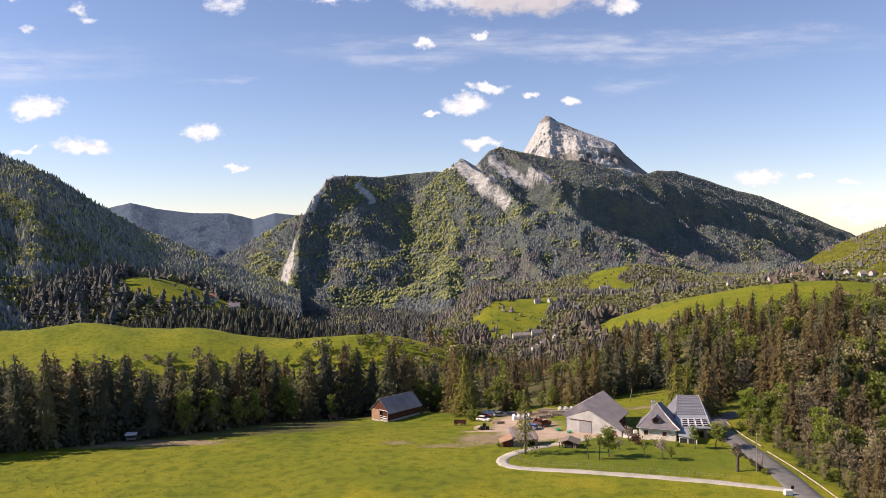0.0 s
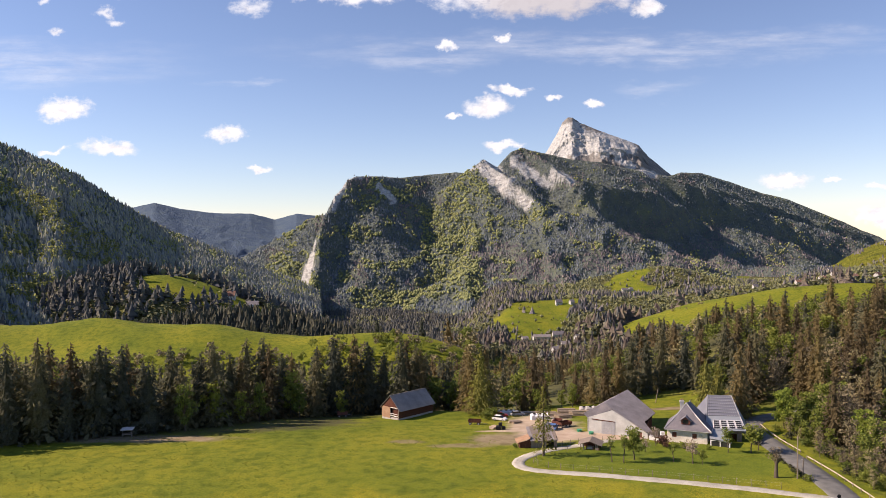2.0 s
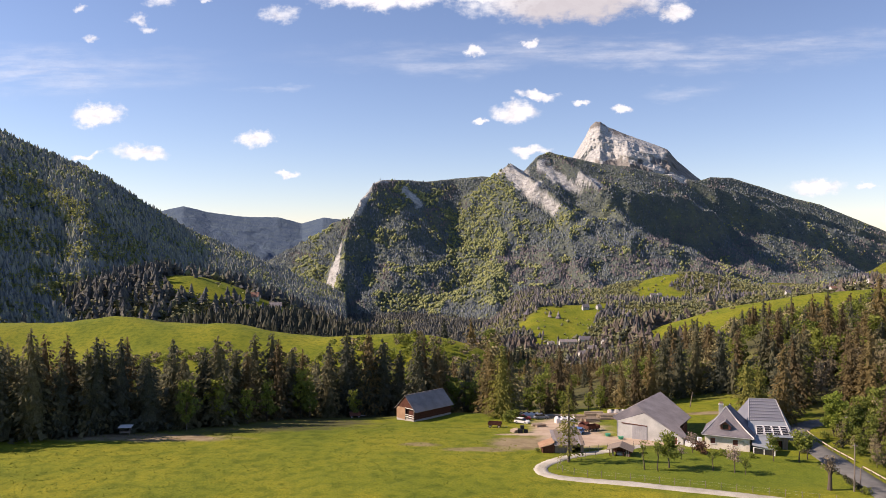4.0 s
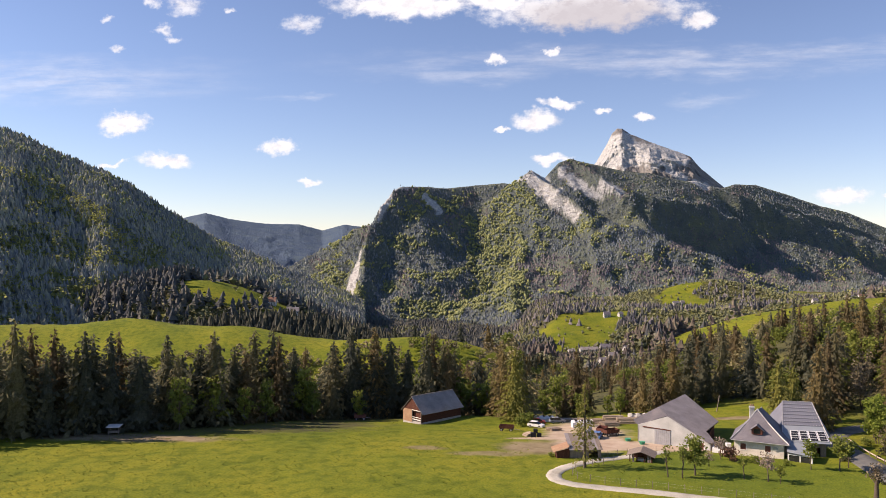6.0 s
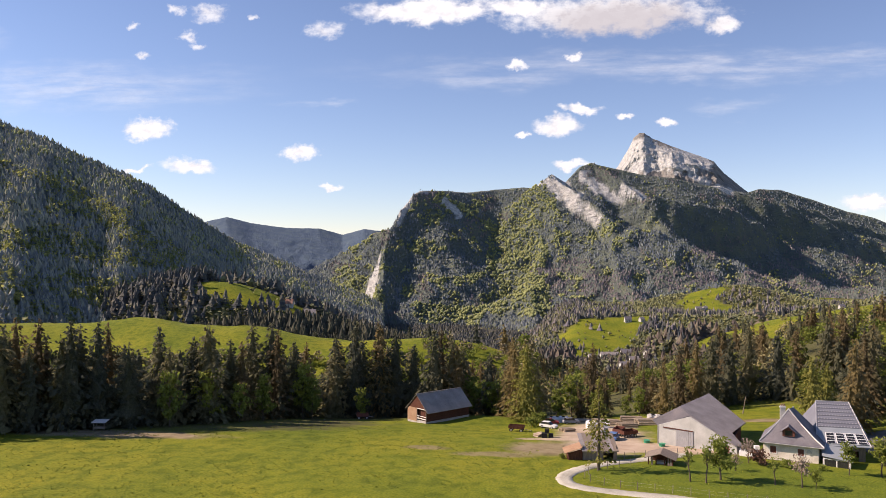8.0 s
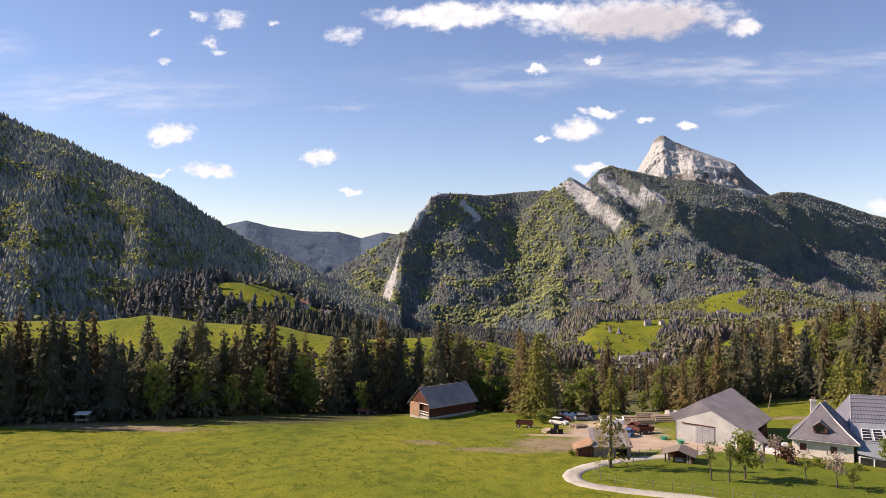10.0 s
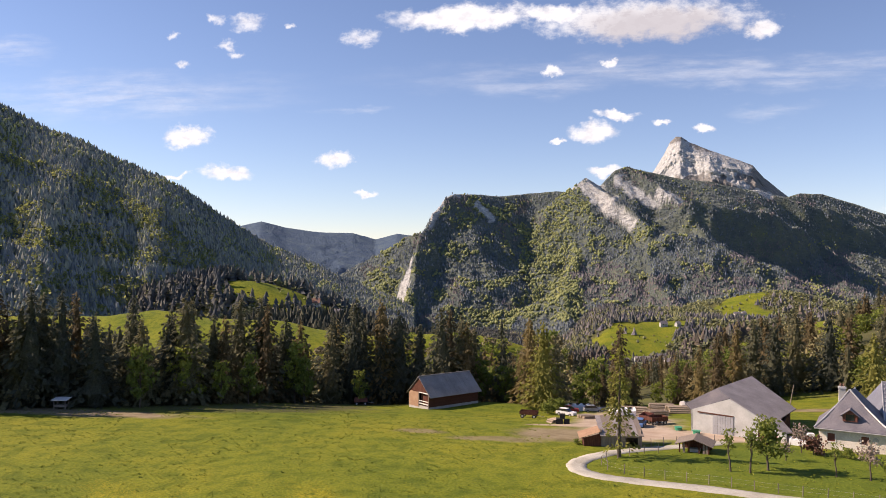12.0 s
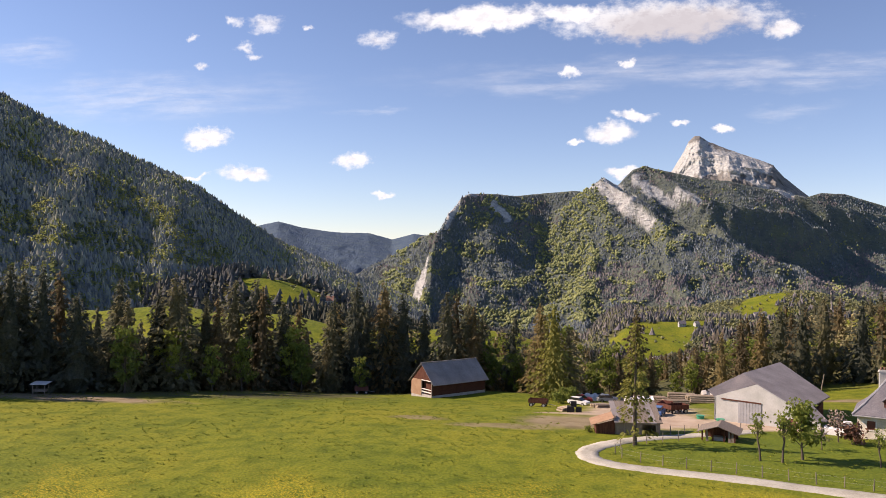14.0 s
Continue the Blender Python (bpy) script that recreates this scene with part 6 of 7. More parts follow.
def porch():
    """Glazed lean-to between the house and the wing."""
    g = 2.1
    lean = thing("porch", "low white porch with a pale metal roof", "porch")
    bm = plate(bmesh.new(), [(57.2, 186.9, g + 1.9), (61.4, 184.6, g + 1.5), (62.2, 189.6, g + 2.75), (58.2, 190.2, g + 2.9)], (0, 0, 0.1))
    part("roof", bm, PALE_TIN, lean)
    m = frame_of((57.4, 187.1), (61.2, 185.0), g - 0.6)
    bm = bmesh.new()
    wall_panel(bm, 4.3, 2.15, 0.15, [(0.25, 0.75, 2.05, 2.0), (2.25, 0.75, 4.05, 2.0)])
    w = part("front", bm, WHITE, lean, "white framed front with large panes")
    w.matrix_local = m
    bm = box(bmesh.new(), 0.2, 0.06, 0.7, 4.1, 0.09, 2.05)
    w = part("pane", bm, GLASS, lean)
    w.matrix_local = m
    bm = bmesh.new()
    wall_panel(bm, 4.6, 2.2, 0.15)
    w = part("side", bm, WHITE, lean)
    w.matrix_local = frame_of((61.2, 185.0), (62.0, 189.6), g - 0.6)
    return lean


porch()


# open shelter on posts in the lawn's corner
def shelter():
    g = float(land(29.8, 184.6)) - 0.05
    s = thing("open_shelter", "open wooden shelter with a low gabled roof", "shed", Matrix.Translation((29.9, 184.8, g)) @ Matrix.Rotation(-0.28, 4, "Z"))
    for x in (-2.0, -0.7, 0.7, 2.0):
        for y in (-1.3, 2.2):
            bm = box(bmesh.new(), x - 0.09, y - 0.09, -0.4, x + 0.09, y + 0.09, 1.35 + (0.45 if abs(x) < 1 else 0))
            part("post", bm, WOOD, s)
    bm = box(bmesh.new(), -2.0, 2.1, -0.2, 2.0, 2.18, 1.35)
    part("back_wall", bm, WOOD, s)
    for sign in (-1, 1):
        bm = plate(bmesh.new(), [(sign * 2.65, -1.9, 1.2), (0, -1.9, 2.1), (0, 2.6, 2.1), (sign * 2.65, 2.6, 1.2)], (0, 0, 0.1))
        part("roof_slope", bm, GREY_WOOD, s, "weathered shingled roof")
    bm = box(bmesh.new(), -0.9, -0.6, -0.1, 0.7, 0.6, 0.5)
    part("trough", bm, CONCRETE, s, "pale stone trough")
    for x in (-1.55, 1.2, 1.6):
        bm = plate(bmesh.new(), [(x, -1.4, -0.1), (x + 0.35, -1.4, -0.1), (x + 0.2, -1.25, 1.6), (x, -1.25, 1.6)], (0, 0.05, 0))
        part("leaning_board", bm, GREY_WOOD, s)
    return s


shelter()


# weathered shack by the lane
def shack():
    g = float(land(18, 187)) - 0.1
    s = thing("shack", "weathered plank shack with a grey lean-to roof", "shed", Matrix.Translation((16.6, 186.0, g)) @ Matrix.Rotation(0.12, 4, "Z"))
    bm = bmesh.new()
    wall_panel(bm, 6.0, 1.9, 0.12, [(3.6, 0.0, 5.4, 1.5)])
    part("front_wall", bm, GREY_WOOD, s)
    bm = box(bmesh.new(), 0, 0.12, -0.6, 0.12, 4.6, 2.6)
    box(bm, 5.88, 0.12, -0.6, 6.0, 4.6, 2.6)
    box(bm, 0.12, 4.5, -0.6, 5.88, 4.6, 3.3)
    box(bm, 0, 0.0, -0.6, 6.0, 0.12, -0.004)
    part("side_wall", bm, GREY_WOOD, s)
    for i in range(8):
        bm = plate(bmesh.new(), [(-0.25 + i * 0.81, -0.6, 1.82), (0.54 + i * 0.81, -0.6, 1.82), (0.54 + i * 0.81, 4.9, 3.75), (-0.25 + i * 0.81, 4.9, 3.75)], (0, 0, 0.07 + 0.02 * (i % 2)))
        part("roof_sheet", bm, GREY_WOOD if i % 3 else SHEET_ROOF, s)
    for i in range(5):
        bm = plate(bmesh.new(), [(-3.3 + i * 0.62, -0.3, 1.35 + i * 0.2), (-2.7 + i * 0.62, -0.3, 1.55 + i * 0.2), (-2.7 + i * 0.62, 2.4, 1.9 + i * 0.2), (-3.3 + i * 0.62, 2.4, 1.7 + i * 0.2)], (0, 0, 0.07))
        part("lean_to_roof", bm, TAN_BOARD, s)
    bm = plate(bmesh.new(), [(-2.6, 0, -0.3), (-0.1, 0, -0.3), (-0.1, 0, 2.1), (-2.6, 0, 1.4)], (0, 0.1, 0))
    part("lean_to_front", bm, WOOD, s, "red-brown boarded lean-to")
    bm = box(bmesh.new(), -2.6, 0.1, -0.4, -2.5, 2.2, 1.5)
    part("lean_to_side", bm, WOOD, s)
    return s


shack()

# ---------------------------------------------------------------- roads, fences, poles


def ribbon(name, points, width, mat, label, lift=0.05, category="road", wobble=0.10):
    pts = [Vector((x, y, 0)) for x, y in points]
    fine = []
    for k in range(len(pts) - 1):
        p0, p1, p2, p3 = pts[max(0, k - 1)], pts[k], pts[k + 1], pts[min(len(pts) - 1, k + 2)]
        for i in range(10):
            t = i / 10
            fine.append(0.5 * ((2 * p1) + (p2 - p0) * t + (2 * p0 - 5 * p1 + 4 * p2 - p3) * t * t + (3 * p1 - p0 - 3 * p2 + p3) * t**3))
    fine.append(pts[-1])
    V, F = [], []
    for k, p in enumerate(fine):
        d = (fine[min(k + 1, len(fine) - 1)] - fine[max(k - 1, 0)]).normalized()
        nrm = Vector((-d.y, d.x, 0))
        w = width * (1 + wobble * math.sin(k * 1.7) * math.sin(k * 0.61)) / 2
        for f in (-1.06, -1, -0.35, 0.35, 1, 1.06):
            q = p + nrm * w * f
            z = float(land(q.x, q.y)) + (lift if abs(f) <= 1 else -0.12)
            V.append((q.x, q.y, z + (0.04 if abs(f) < 0.5 else 0)))
    for k in range(len(fine) - 1):
        for i in range(5):
            a = k * 6 + i
            F.append((a, a + 1, a + 7, a + 6))
    mesh_object(name, V, F, mat, None, True, label, "structure", category)
    return fine


LANE = [(36, 193), (29, 188.6), (23.0, 185.2), (17.4, 181), (13.4, 175.5), (12.9, 171), (15.2, 168.2), (20.6, 166.4), (37.5, 162.0), (53.7, 156.8), (68, 151.2)]
ribbon("road", LANE, 2.6, GRAVEL, "pale gravel farm lane curving round the lawn", 0.06, "lane")
ribbon("road", [(69.5, 95), (69.9, 120), (70.4, 147), (71.2, 160), (71.5, 182), (72.2, 200), (75.2, 210.5), (81, 217.5), (90, 221.8), (104, 226), (130, 236)], 5.4, ASPHALT, "grey asphalt country road past the farm", 0.07, wobble=0.025)


def along_line(points, step):
    out, left = [], 0.0
    for p, q in zip(points, points[1:]):
        p, q = Vector(p), Vector(q)
        length = (q - p).length
        s = left
        while s < length:
            out.append(p + (q - p) * (s / length))
            s += step
        left = s - length
    return out


def fence(points, step, label, height=1.25):
    f = thing("fence", label, "fence")
    posts = along_line(points, step)
    data = None
    tops = []
    for i, p in enumerate(posts):
        z = float(land(p.x, p.y))
        lean = 0.05 * math.sin(i * 12.9)
        if data is None:
            bm = rod(bmesh.new(), (0, 0, -0.4), (0, 0, height), 0.065, 7, 0.05)
            bmesh.ops.recalc_face_normals(bm, faces=bm.faces)
            data = bpy.data.meshes.new("post")
            bm.to_mesh(data)
            bm.free()
            data.materials.append(GREY_WOOD)
        o = new("post", data)
        o.parent = f
        o.location, o.rotation_euler = (p.x, p.y, z), (lean, 0.7 * lean, i)
        tops.append(Vector((p.x, p.y, z)))
    for h in (0.55, 1.05):
        bm = bmesh.new()
        for a, b in zip(tops, tops[1:]):
            rod(bm, a + Vector((0, 0, h)), b + Vector((0, 0, h)), 0.006, 4)
        part("wire", bm, STEEL, f)
    return f


fence([(24.5, 183), (19.5, 179.5), (16.2, 175.2), (16.0, 172.2), (18.0, 170.2), (22, 168.4), (37.8, 164.2), (54, 159), (63, 155.8)], 2.6, "wooden post and wire fence along the lane")
fence([(34, 192.5), (27.5, 189.6), (23.5, 187.6)], 2.2, "short post and wire fence beside the yard")


RAIL = material("pale_timber", [(0.40, 0.35, 0.27), (0.50, 0.44, 0.34)], 1.0, 6.0, spread=0.15)


def guard_rail(points, label):
    rail = thing("guard_rail", label, "guard rail")
    spots = along_line(points, 3.0)
    tops = [Vector((p.x, p.y, float(land(p.x, p.y)))) for p in spots]
    for p in tops:
        bm = box(bmesh.new(), p.x - 0.07, p.y - 0.07, p.z - 0.4, p.x + 0.07, p.y + 0.07, p.z + 0.62)
        part("post", bm, GREY_WOOD, rail)
    for a, b in zip(tops, tops[1:]):
        d = (b - a).normalized()
        nrm = Vector((-d.y, d.x, 0))
        u, v = a + nrm * 0.09, b + nrm * 0.09
        bm = plate(bmesh.new(), [u + Vector((0, 0, 0.40)), v + Vector((0, 0, 0.40)), v + Vector((0, 0, 0.62)), u + Vector((0, 0, 0.62))], tuple(nrm * 0.08))
        part("beam", bm, RAIL, rail)
    return rail


guard_rail([(76.4, 207.6), (75.2, 199), (74.6, 190.6), (75.0, 178.6)], "pale wooden guard rail along the road")
guard_rail([(74.3, 176.2), (75.0, 164), (75.0, 151.8), (74.1, 125)], "pale wooden guard rail along the road")


def pole(x, y, height, label):
    p = thing("utility_pole", label, "pole", Matrix.Translation((x, y, float(land(x, y)))))
    bm = rod(bmesh.new(), (0, 0, -0.6), (0.05, 0, height), 0.15, 9, 0.1)
    part("shaft", bm, GREY_WOOD, p)
    bm = rod(bmesh.new(), (-0.3, 0, height - 0.4), (0.4, 0, height - 0.4), 0.05, 6)
    part("bracket", bm, STEEL, p)
    return p


pole(66.4, 162.4, 8.4, "tall weathered wooden utility pole")
pole(68.3, 164.3, 3.6, "short grey marker pole")
leaning = thing("leaning_pole", "pale wooden pole leaning over the paddock", "pole", Matrix.Translation((60.6, 250, float(land(60.6, 250)))))
part("shaft", rod(bmesh.new(), (0, 0, -0.4), (0.8, 0, 4.4), 0.14, 8, 0.1), GREY_WOOD, leaning)


# ---------------------------------------------------------------- yard things
def wheel(bm_parent, x, y, z, r=0.33, w=0.2):
    tyre = part("wheel", rod(bmesh.new(), (x, y - w / 2, z), (x, y + w / 2, z), r, 14), RUBBER, bm_parent)
    part("rim", rod(bmesh.new(), (x, y - w / 2 - 0.01, z), (x, y + w / 2 + 0.01, z), r * 0.55, 12), STEEL, tyre)


def car(x, y, turn, paint, label):
    c = thing("car", label, "car", Matrix.Translation((x, y, float(land(x, y)))) @ Matrix.Rotation(turn, 4, "Z"))
    bm = bmesh.new()
    low = [(-2.0, 0.35), (-2.05, 0.75), (-1.9, 0.92), (-1.0, 1.0), (1.1, 0.95), (1.95, 0.8), (2.05, 0.6), (2.0, 0.35)]
    plate(bm, [(px, -0.82, pz) for px, pz in low], (0, 1.64, 0))
    bmesh.ops.bevel(bm, geom=bm.edges[:], offset=0.05, segments=1)
    part("body", bm, paint, c)
    bm = bmesh.new()
    top = [(-1.75, 0.93), (-1.35, 1.42), (0.3, 1.45), (1.05, 0.95)]
    plate(bm, [(px, -0.72, pz) for px, pz in top], (0, 1.44, 0))
    part("window_band", bm, GLASS, c, "dark car windows")
    bm = plate(bmesh.new(), [(-1.4, -0.66, 1.43), (0.33, -0.66, 1.46), (0.33, 0.66, 1.46), (-1.4, 0.66, 1.43)], (0, 0, 0.05))
    part("roof", bm, paint, c)
    for px in (-1.25, 1.25):
        for py in (-0.78, 0.78):
            wheel(c, px, py, 0.33)
    for py in (-0.55, 0.55):
        part("headlight", box(bmesh.new(), 1.98, py - 0.18, 0.6, 2.06, py + 0.18, 0.75), WHITE, c)
    return c


def wagon(x, y, turn, wood, label, long=4.0, side=0.7):
    w = thing("farm_wagon", label, "wagon", Matrix.Translation((x, y, float(land(x, y)))) @ Matrix.Rotation(turn, 4, "Z"))
    part("deck", box(bmesh.new(), -long / 2, -0.95, 0.75, long / 2, 0.95, 0.88), wood, w)
    for py in (-0.95, 0.89):
        part("side_board", box(bmesh.new(), -long / 2, py, 0.88, long / 2, py + 0.06, 0.88 + side), wood, w)
    for px in (-long / 2, long / 2 - 0.06):
        part("end_board", box(bmesh.new(), px, -0.89, 0.88, px + 0.06, 0.89, 0.88 + side), wood, w)
    for px in (-long / 3, long / 3):
        for py in (-0.8, 0.8):
            wheel(w, px, py, 0.4, 0.4, 0.22)
    part("drawbar", rod(bmesh.new(), (long / 2, 0, 0.6), (long / 2 + 1.5, 0, 0.35), 0.06, 6), STEEL, w)
    return w


def log_stack(x, y, turn, long, rows, label):
    s = thing("log_stack", label, "log pile", Matrix.Translation((x, y, float(land(x, y)))) @ Matrix.Rotation(turn, 4, "Z"))
    data = None
    for k in range(rows):
        for i in range(7 - k):
            if data is None:
                bm = rod(bmesh.new(), (-long / 2, 0, 0), (long / 2, 0, 0), 0.2, 8, 0.16)
                bmesh.ops.recalc_face_normals(bm, faces=bm.faces)
                data = bpy.data.meshes.new("log")
                bm.to_mesh(data)
                bm.free()
                data.materials.append(LOG)
            o = new("log", data)
            o.parent = s
            o.location = (0.25 * math.sin(7 * i + k), (i - 3 + 0.5 * k) * 0.4, 0.2 + 0.34 * k)
            o.rotation_euler = (i, 0, 0.02 * math.sin(5 * i + k))
    return s


car(12.0, 233.5, 0.1, RED, "red car parked in the shade of the trees")
car(17.0, 236.0, 0.2, DOOR_GREY, "dark grey car parked in the shade of the trees")
car(11.4, 227.6, -0.5, WHITE, "white car parked on the grass")
car(24.2, 207.5, 1.3, BLUE, "blue car parked in the yard")
wagon(4.2, 219.6, -0.15, WOOD, "low brown wooden farm wagon on the meadow", 3.4, 0.5)
wagon(27.4, 210.5, 0.5, WOOD, "dark brown farm trailer standing in the yard", 3.4, 0.6)
wagon(-35.4, 240.5, 0.3, SHUTTER, "small rusty red farm wagon by the trees", 3.0, 0.7)
wagon(25.8, 213.0, 1.2, SHUTTER, "reddish loaded trailer in the yard", 3.2, 0.7)
log_stack(25.0, 231.5, 0.0, 6.0, 4, "stack of pale peeled logs")
log_stack(31.0, 232.5, 0.05, 5.0, 5, "tall stack of pale peeled logs")
log_stack(29.0, 225.5, 0.3, 4.0, 3, "stack of pale peeled logs")
log_stack(34.5, 229.0, 0.1, 6.0, 4, "stack of pale peeled logs")
log_stack(40.5, 226.5, 0.25, 4.5, 4, "stack of pale peeled logs")
log_stack(20.0, 239.5, 0.05, 6.5, 2, "stack of pale peeled logs")
log_stack(15.4, 220.5, 0.4, 2.6, 2, "heap of short pale logs")
log_stack(9.2, 211.0, 2.2, 1.8, 2, "heap of short pale logs")


def crate_stack(x, y, label, mat):
    c = thing("crate_stack", label, "crates", Matrix.Translation((x, y, float(land(x, y)))))
    for k, (dx, dy, s) in enumerate(((0, 0, 1.2), (1.3, 0.2, 1.0), (0.5, 0.1, 0.9))):
        z = 0 if k < 2 else 1.05
        bm = box(bmesh.new(), dx - s / 2, dy - s / 2, z - 0.1, dx + s / 2, dy + s / 2, z + s * 0.85)
        bmesh.ops.bevel(bm, geom=bm.edges[:], offset=0.04, segments=1)
        part("crate", bm, mat, c)
    return c


crate_stack(10.2, 209.0, "dark crates standing on the grass", RUBBER)
crate_stack(22.5, 212.0, "grey crates stacked in the yard", DOOR_GREY)
crate_stack(47.8, 193.6, "white covered boxes under the eave", WHITE)


def tub(x, y):
    t = thing("water_tub", "green plastic water tub on the grass", "tub", Matrix.Translation((x, y, float(land(x, y)))))
    bm = bmesh.new()
    rod(bm, (0, 0, -0.1), (0, 0, 0.5), 0.5, 16, 0.62)
    part("bowl", bm, GREEN_TARP, t)
    part("rim", rod(bmesh.new(), (0, 0, 0.5), (0, 0, 0.56), 0.67, 16), GREEN_TARP, t)
    return t


tub(30.2, 203.8), tub(32.6, 200.4)


def hay_feeder():
    x, y = -82.8, 200.4
    f = thing("hay_feeder", "small feeder with a white roof on legs", "feeder", Matrix.Translation((x, y, float(land(x, y)))) @ Matrix.Rotation(0.1, 4, "Z"))
    for px in (-1.1, 1.1):
        for py in (-0.6, 0.6):
            part("leg", box(bmesh.new(), px - 0.06, py - 0.06, -0.2, px + 0.06, py + 0.06, 1.9), GREY_WOOD, f)
    part("roof", plate(bmesh.new(), [(-1.5, -0.95, 1.75), (1.5, -0.95, 1.75), (1.5, 0.95, 2.05), (-1.5, 0.95, 2.05)], (0, 0, 0.1)), WHITE, f)
    part("trough", box(bmesh.new(), -1.1, -0.5, 0.45, 1.1, 0.5, 0.85), GREY_WOOD, f)
    return f


hay_feeder()
cabinet = thing("roadside_cabinet", "white rounded cabinet beside the lane's mouth", "cabinet", Matrix.Translation((66.8, 148.3, float(land(66.8, 148.3)))))
bm = box(bmesh.new(), -0.85, -0.45, -0.1, 0.85, 0.45, 1.15)
bmesh.ops.bevel(bm, geom=bm.edges[:], offset=0.2, segments=3, affect="EDGES")
part("body", bm, WHITE, cabinet)
part("plinth", box(bmesh.new(), -0.75, -0.38, -0.3, 0.75, 0.38, 0.05), CONCRETE, cabinet)
mirror = thing("traffic_mirror", "dark round traffic mirror on a thin post", "mirror", Matrix.Translation((68.4, 150.0, float(land(68.4, 150.0)))))
part("post", rod(bmesh.new(), (0, 0, -0.3), (0, 0, 1.05), 0.04, 8), STEEL, mirror)
part("disc", rod(bmesh.new(), (0, -0.06, 0.95), (0, 0.06, 0.95), 0.36, 18, 0.3), RUBBER, mirror, "dark back of the round mirror")


def sheeted_pile(x, y, turn, long, wide, high, mat, label):
    p = thing("covered_pile", label, "pile", Matrix.Translation((x, y, float(land(x, y)))) @ Matrix.Rotation(turn, 4, "Z"))
    bm = bmesh.new()
    n = 9
    rows = []
    for i in range(n + 1):
        s = long * (i / n - 0.5)
        lift = high * (1 + 0.12 * math.sin(i * 2.3))
        rows.append([bm.verts.new((s, q * wide / 2, z * lift)) for q, z in ((-1.05, -0.1), (-1, 0.75), (-0.35, 1.0), (0.35, 1.02), (1, 0.78), (1.05, -0.1))])
    for a, b in zip(rows, rows[1:]):
        for k in range(5):
            bm.faces.new((a[k], a[k + 1], b[k + 1], b[k]))
    bm.faces.new(rows[0])
    bm.faces.new(rows[-1][::-1])
    part("sheet", bm, mat, p)
    for i in range(3):
        part("weight", rod(bmesh.new(), (long * (0.3 * i - 0.3), -0.2, high * 1.0), (long * (0.3 * i - 0.3), -0.2, high * 1.0 + 0.22), 0.32, 10), RUBBER, p)
    return p


sheeted_pile(22.5, 226.5, 0.15, 5.0, 2.2, 1.5, WHITE, "timber pile under a white sheet")
sheeted_pile(37.5, 232.0, 0.05, 6.0, 2.4, 1.8, CONCRETE, "timber pile under a pale grey sheet")
sheeted_pile(13.8, 239.5, 0.1, 5.0, 2.2, 1.4, WHITE, "pile under a white sheet by the trees")
sheeted_pile(46.6, 193.4, -0.5, 2.6, 1.5, 1.1, WHITE, "white sheeted cart beside the barn")

# ---------------------------------------------------------------- houses of the valley and the village
def village_house(x, y, turn, wide, deep, wall_h, roof_h, roof_mat, label, lift=0.0, wall_mat=None):
    z = float(land(x, y)) + lift
    h = thing("house", label, "house", Matrix.Translation((x, y, z)) @ Matrix.Rotation(turn, 4, "Z"), "village houses")
    body = bmesh.new()
    a, b = wide / 2, deep / 2
    plate(body, [(-a, -b, -3), (-a, b, -3), (-a, b, wall_h), (-a, 0, wall_h + roof_h), (-a, -b, wall_h)], (wide, 0, 0))
    part("wall", body, wall_mat or PLASTER, h)
    for s in (-1, 1):
        bm = plate(bmesh.new(), [(-a - 0.6, s * (b + 0.7), wall_h - 0.7 * roof_h / b), (a + 0.6, s * (b + 0.7), wall_h - 0.7 * roof_h / b), (a + 0.6, 0, wall_h + roof_h + 0.05), (-a - 0.6, 0, wall_h + roof_h + 0.05)], (0, 0, 0.25))
        part("roof", bm, roof_mat, h)
    n = max(2, int(wide / 3.2))
    for i in range(n):
        for zz in ((1.0, 3.6) if wall_h > 4.5 else (1.0,)):
            cx = -a + (i + 0.5) * wide / n
            part("window", box(bmesh.new(), cx - 0.5, -b - 0.06, zz, cx + 0.5, -b + 0.05, zz + 1.3), GLASS, h)
    part("chimney", box(bmesh.new(), a * 0.4, 0.4, wall_h + roof_h * 0.5, a * 0.4 + 0.8, 1.2, wall_h + roof_h + 1.2), PLASTER, h)
    return h


VALLEY = [(135, 1342, 0.15, 30, 11, 8, 4), (166, 1353, 0.1, 22, 12, 10, 5), (106, 1344, 0.3, 11, 8, 5, 3), (193, 1573, 0.2, 13, 9, 6, 5), (219, 1571, 0.5, 9, 8, 5, 4),
          (386, 1857, 0.1, 14, 9, 6, 4), (401, 1861, 0.4, 10, 8, 5, 4), (585, 1563, 0.2, 10, 8, 5, 4)]
NEAR_VALLEY = [(91, 757, 0.4, 9, 7, 4, 3), (104, 794, 0.2, 8, 6, 4, 3), (123, 828, 0.6, 9, 7, 4.5, 3), (-306, 1008, 0.1, 13, 9, 4, 5), (-276, 1004, 0.3, 15, 8, 4, 4)]
VILLAGE = [(653, 1522, 0.2, 12, 9, 5, 4), (672, 1511, 0.4, 11, 9, 5, 4), (686, 1494, 0.1, 12, 9, 6, 4), (708, 1462, 0.5, 11, 9, 5, 4), (730, 1463, 0.2, 13, 9, 6, 4), (746, 1442, 0.3, 11, 9, 5, 4), (767, 1450, 0.6, 12, 10, 6, 5)]
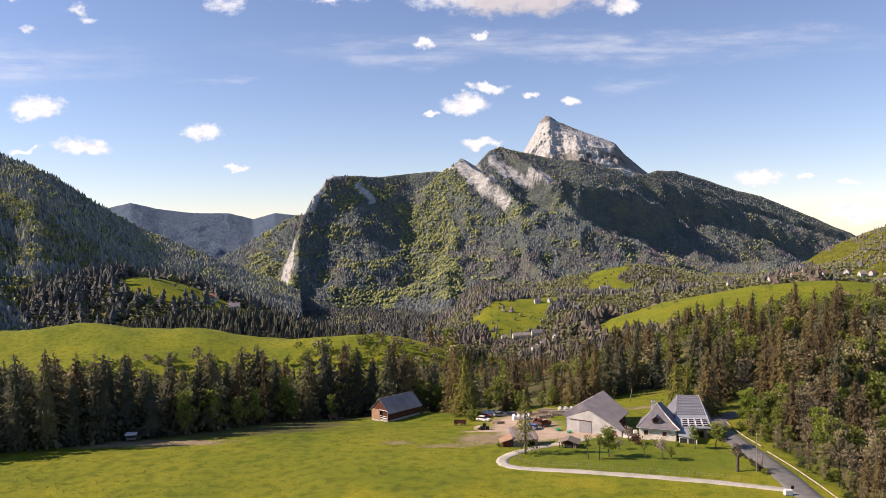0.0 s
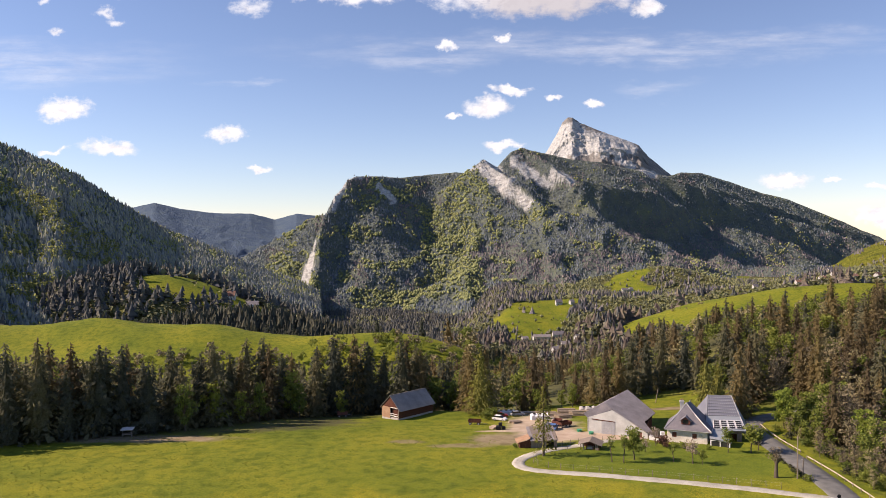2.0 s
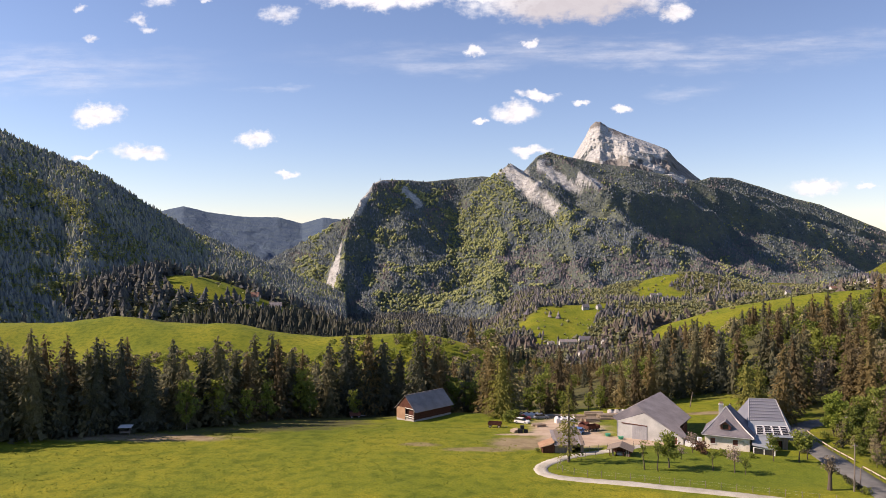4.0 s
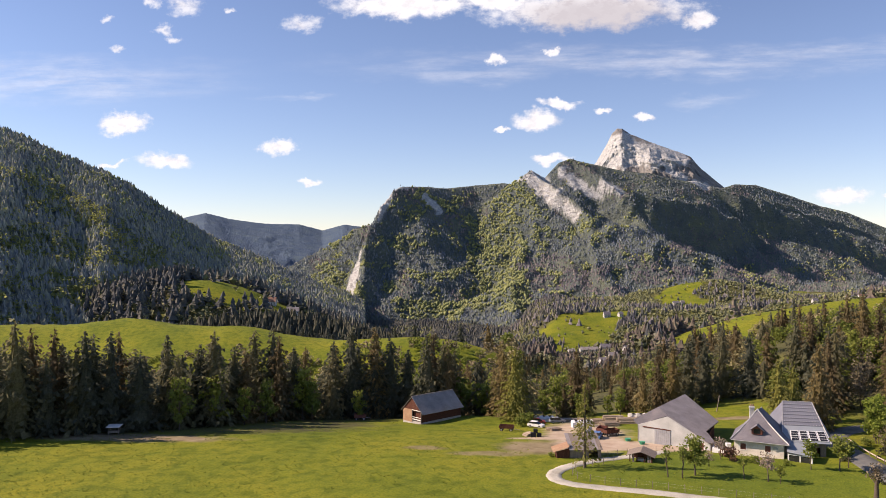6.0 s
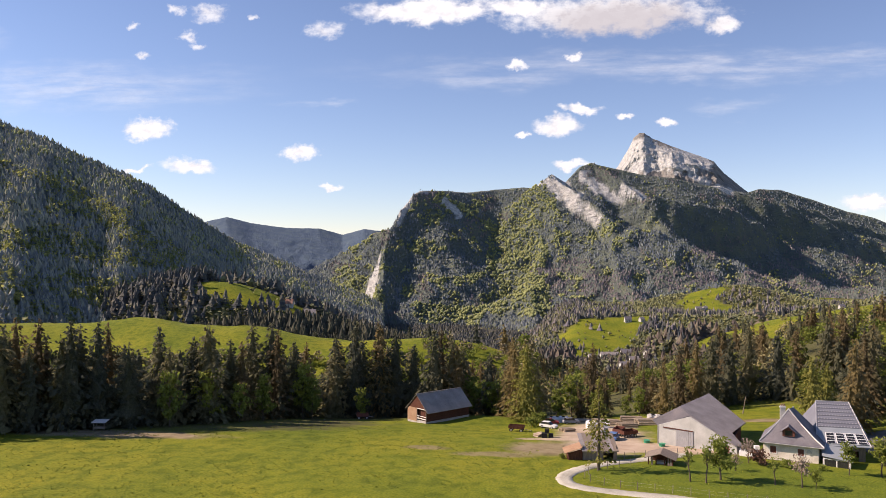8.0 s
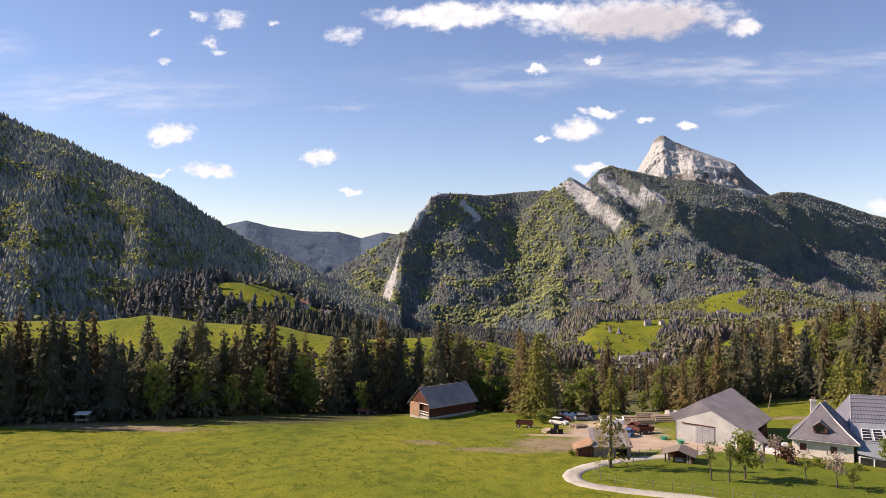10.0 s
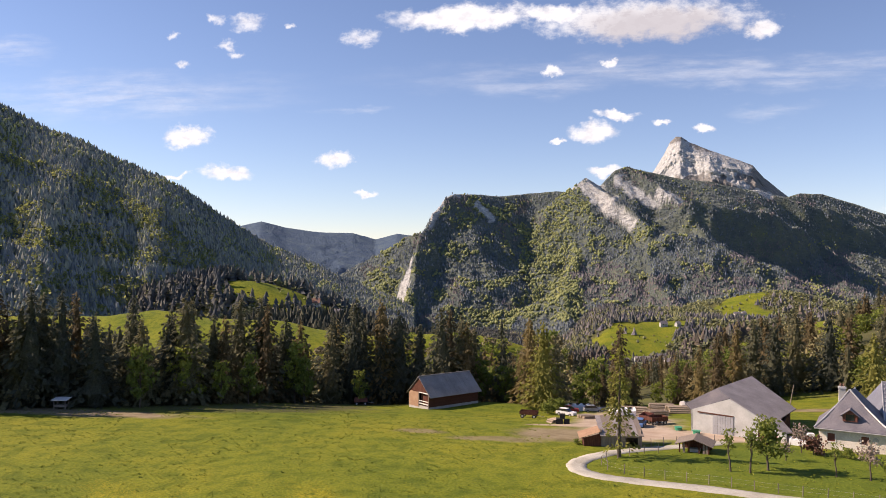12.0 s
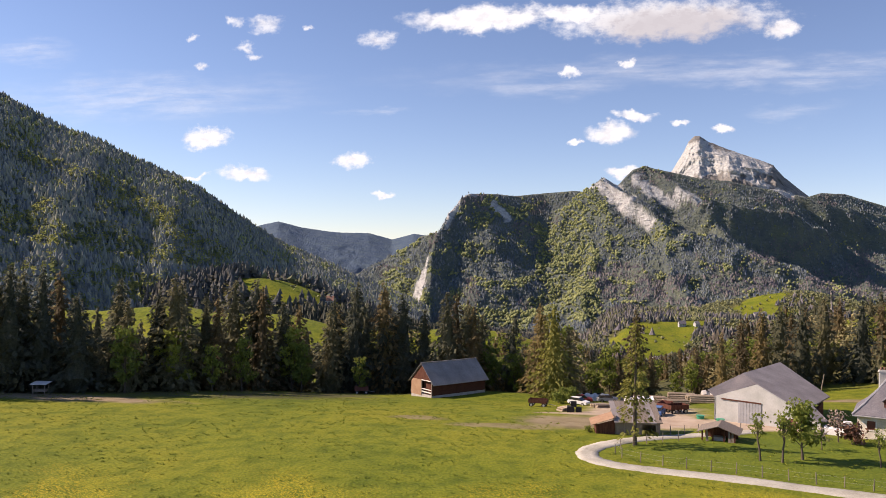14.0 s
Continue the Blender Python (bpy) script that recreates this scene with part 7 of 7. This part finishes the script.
UPPER_VILLAGE = [(784, 1430, 0.1, 13, 10, 6, 5), (807, 1436, 0.4, 12, 9, 6, 4), (826, 1421, 0.2, 13, 9, 6, 4), (874, 1525, 0.2, 16, 11, 8, 5), (712, 1502, 0.3, 11, 9, 5, 4), (850, 1470, 0.4, 12, 9, 6, 4), (730, 1560, 0.3, 11, 9, 6, 4)]
for k, row in enumerate(VALLEY):
    village_house(*row, SLATE if k % 2 else SHEET_ROOF, "white rendered house with a grey roof in the valley")
for k, row in enumerate(NEAR_VALLEY):
    village_house(*row, SHEET_ROOF if k != 3 else TILE, "small pale house with a low roof among trees")
for k, row in enumerate(VILLAGE + UPPER_VILLAGE):
    village_house(*row, (TILE, SLATE, TILE, SHEET_ROOF)[k % 4], ("white village house with a brown tiled roof", "white village house with a dark slate roof")[(k % 4) % 2 if k % 4 != 3 else 1])

# ---------------------------------------------------------------- scattered bushes on the pastures
n = 260
x = np.r_[rng.uniform(-480, -60, 120), rng.uniform(90, 300, 80), rng.uniform(180, 500, 60)]
y = np.r_[rng.uniform(455, 600, 120), rng.uniform(1430, 1690, 80), rng.uniform(690, 930, 60)]
keep = ((fractal(x / 50, y / 50, 3, 33) > 0.12) & (y > 600)) | (y < 475)
P = np.stack([x, y, land(x, y) - 0.4], -1)[keep]
forest("bushes", MID_PUFFS, P, rng.uniform(2.5, 6, len(P)), BUD_LEAF, "scattered budding bushes on the pastures", 1.2)

# ---------------------------------------------------------------- grass tufts of the meadow
n = 17000
x, y = rng.uniform(-125, 64, n), 108 + 130 * rng.random(n) ** 0.9
ok = (y < np.interp(x, ROW_X, ROW_Y) - 1) & ~((x > 9) & (y > 183)) & (fractal(x / 5, y / 5, 3, 71) > -0.12)
lane_x, lane_y = np.array(LANE).T
for a, b, c, d in zip(lane_x, lane_y, lane_x[1:], lane_y[1:]):
    t = np.clip(((x - a) * (c - a) + (y - b) * (d - b)) / ((c - a) ** 2 + (d - b) ** 2), 0, 1)
    ok &= np.hypot(x - a - t * (c - a), y - b - t * (d - b)) > 2.3
x, y = x[ok], y[ok]
V, T = [], []
for i in range(5):
    a = 1.2566 * i
    V += [(0.5 * math.cos(a), 0.5 * math.sin(a), 0.0), (0.5 * math.cos(a + 1.1), 0.5 * math.sin(a + 1.1), 0.0), (0.75 * math.cos(a + 0.5), 0.75 * math.sin(a + 0.5), 1.0)]
    T.append((3 * i, 3 * i + 1, 3 * i + 2))
TUFT = material("grass_blades", [(0.095, 0.135, 0.012), (0.135, 0.170, 0.014), (0.19, 0.205, 0.018)], 0.05, 1.0, bump=0, spread=0.25, island=0.5)
forest("grass", [(np.array(V), np.array(T))], np.stack([x, y, land(x, y) - 0.02], -1), rng.uniform(0.06, 0.15, len(x)), TUFT, "tufts of meadow grass", 2.6)["category"] = "grass"
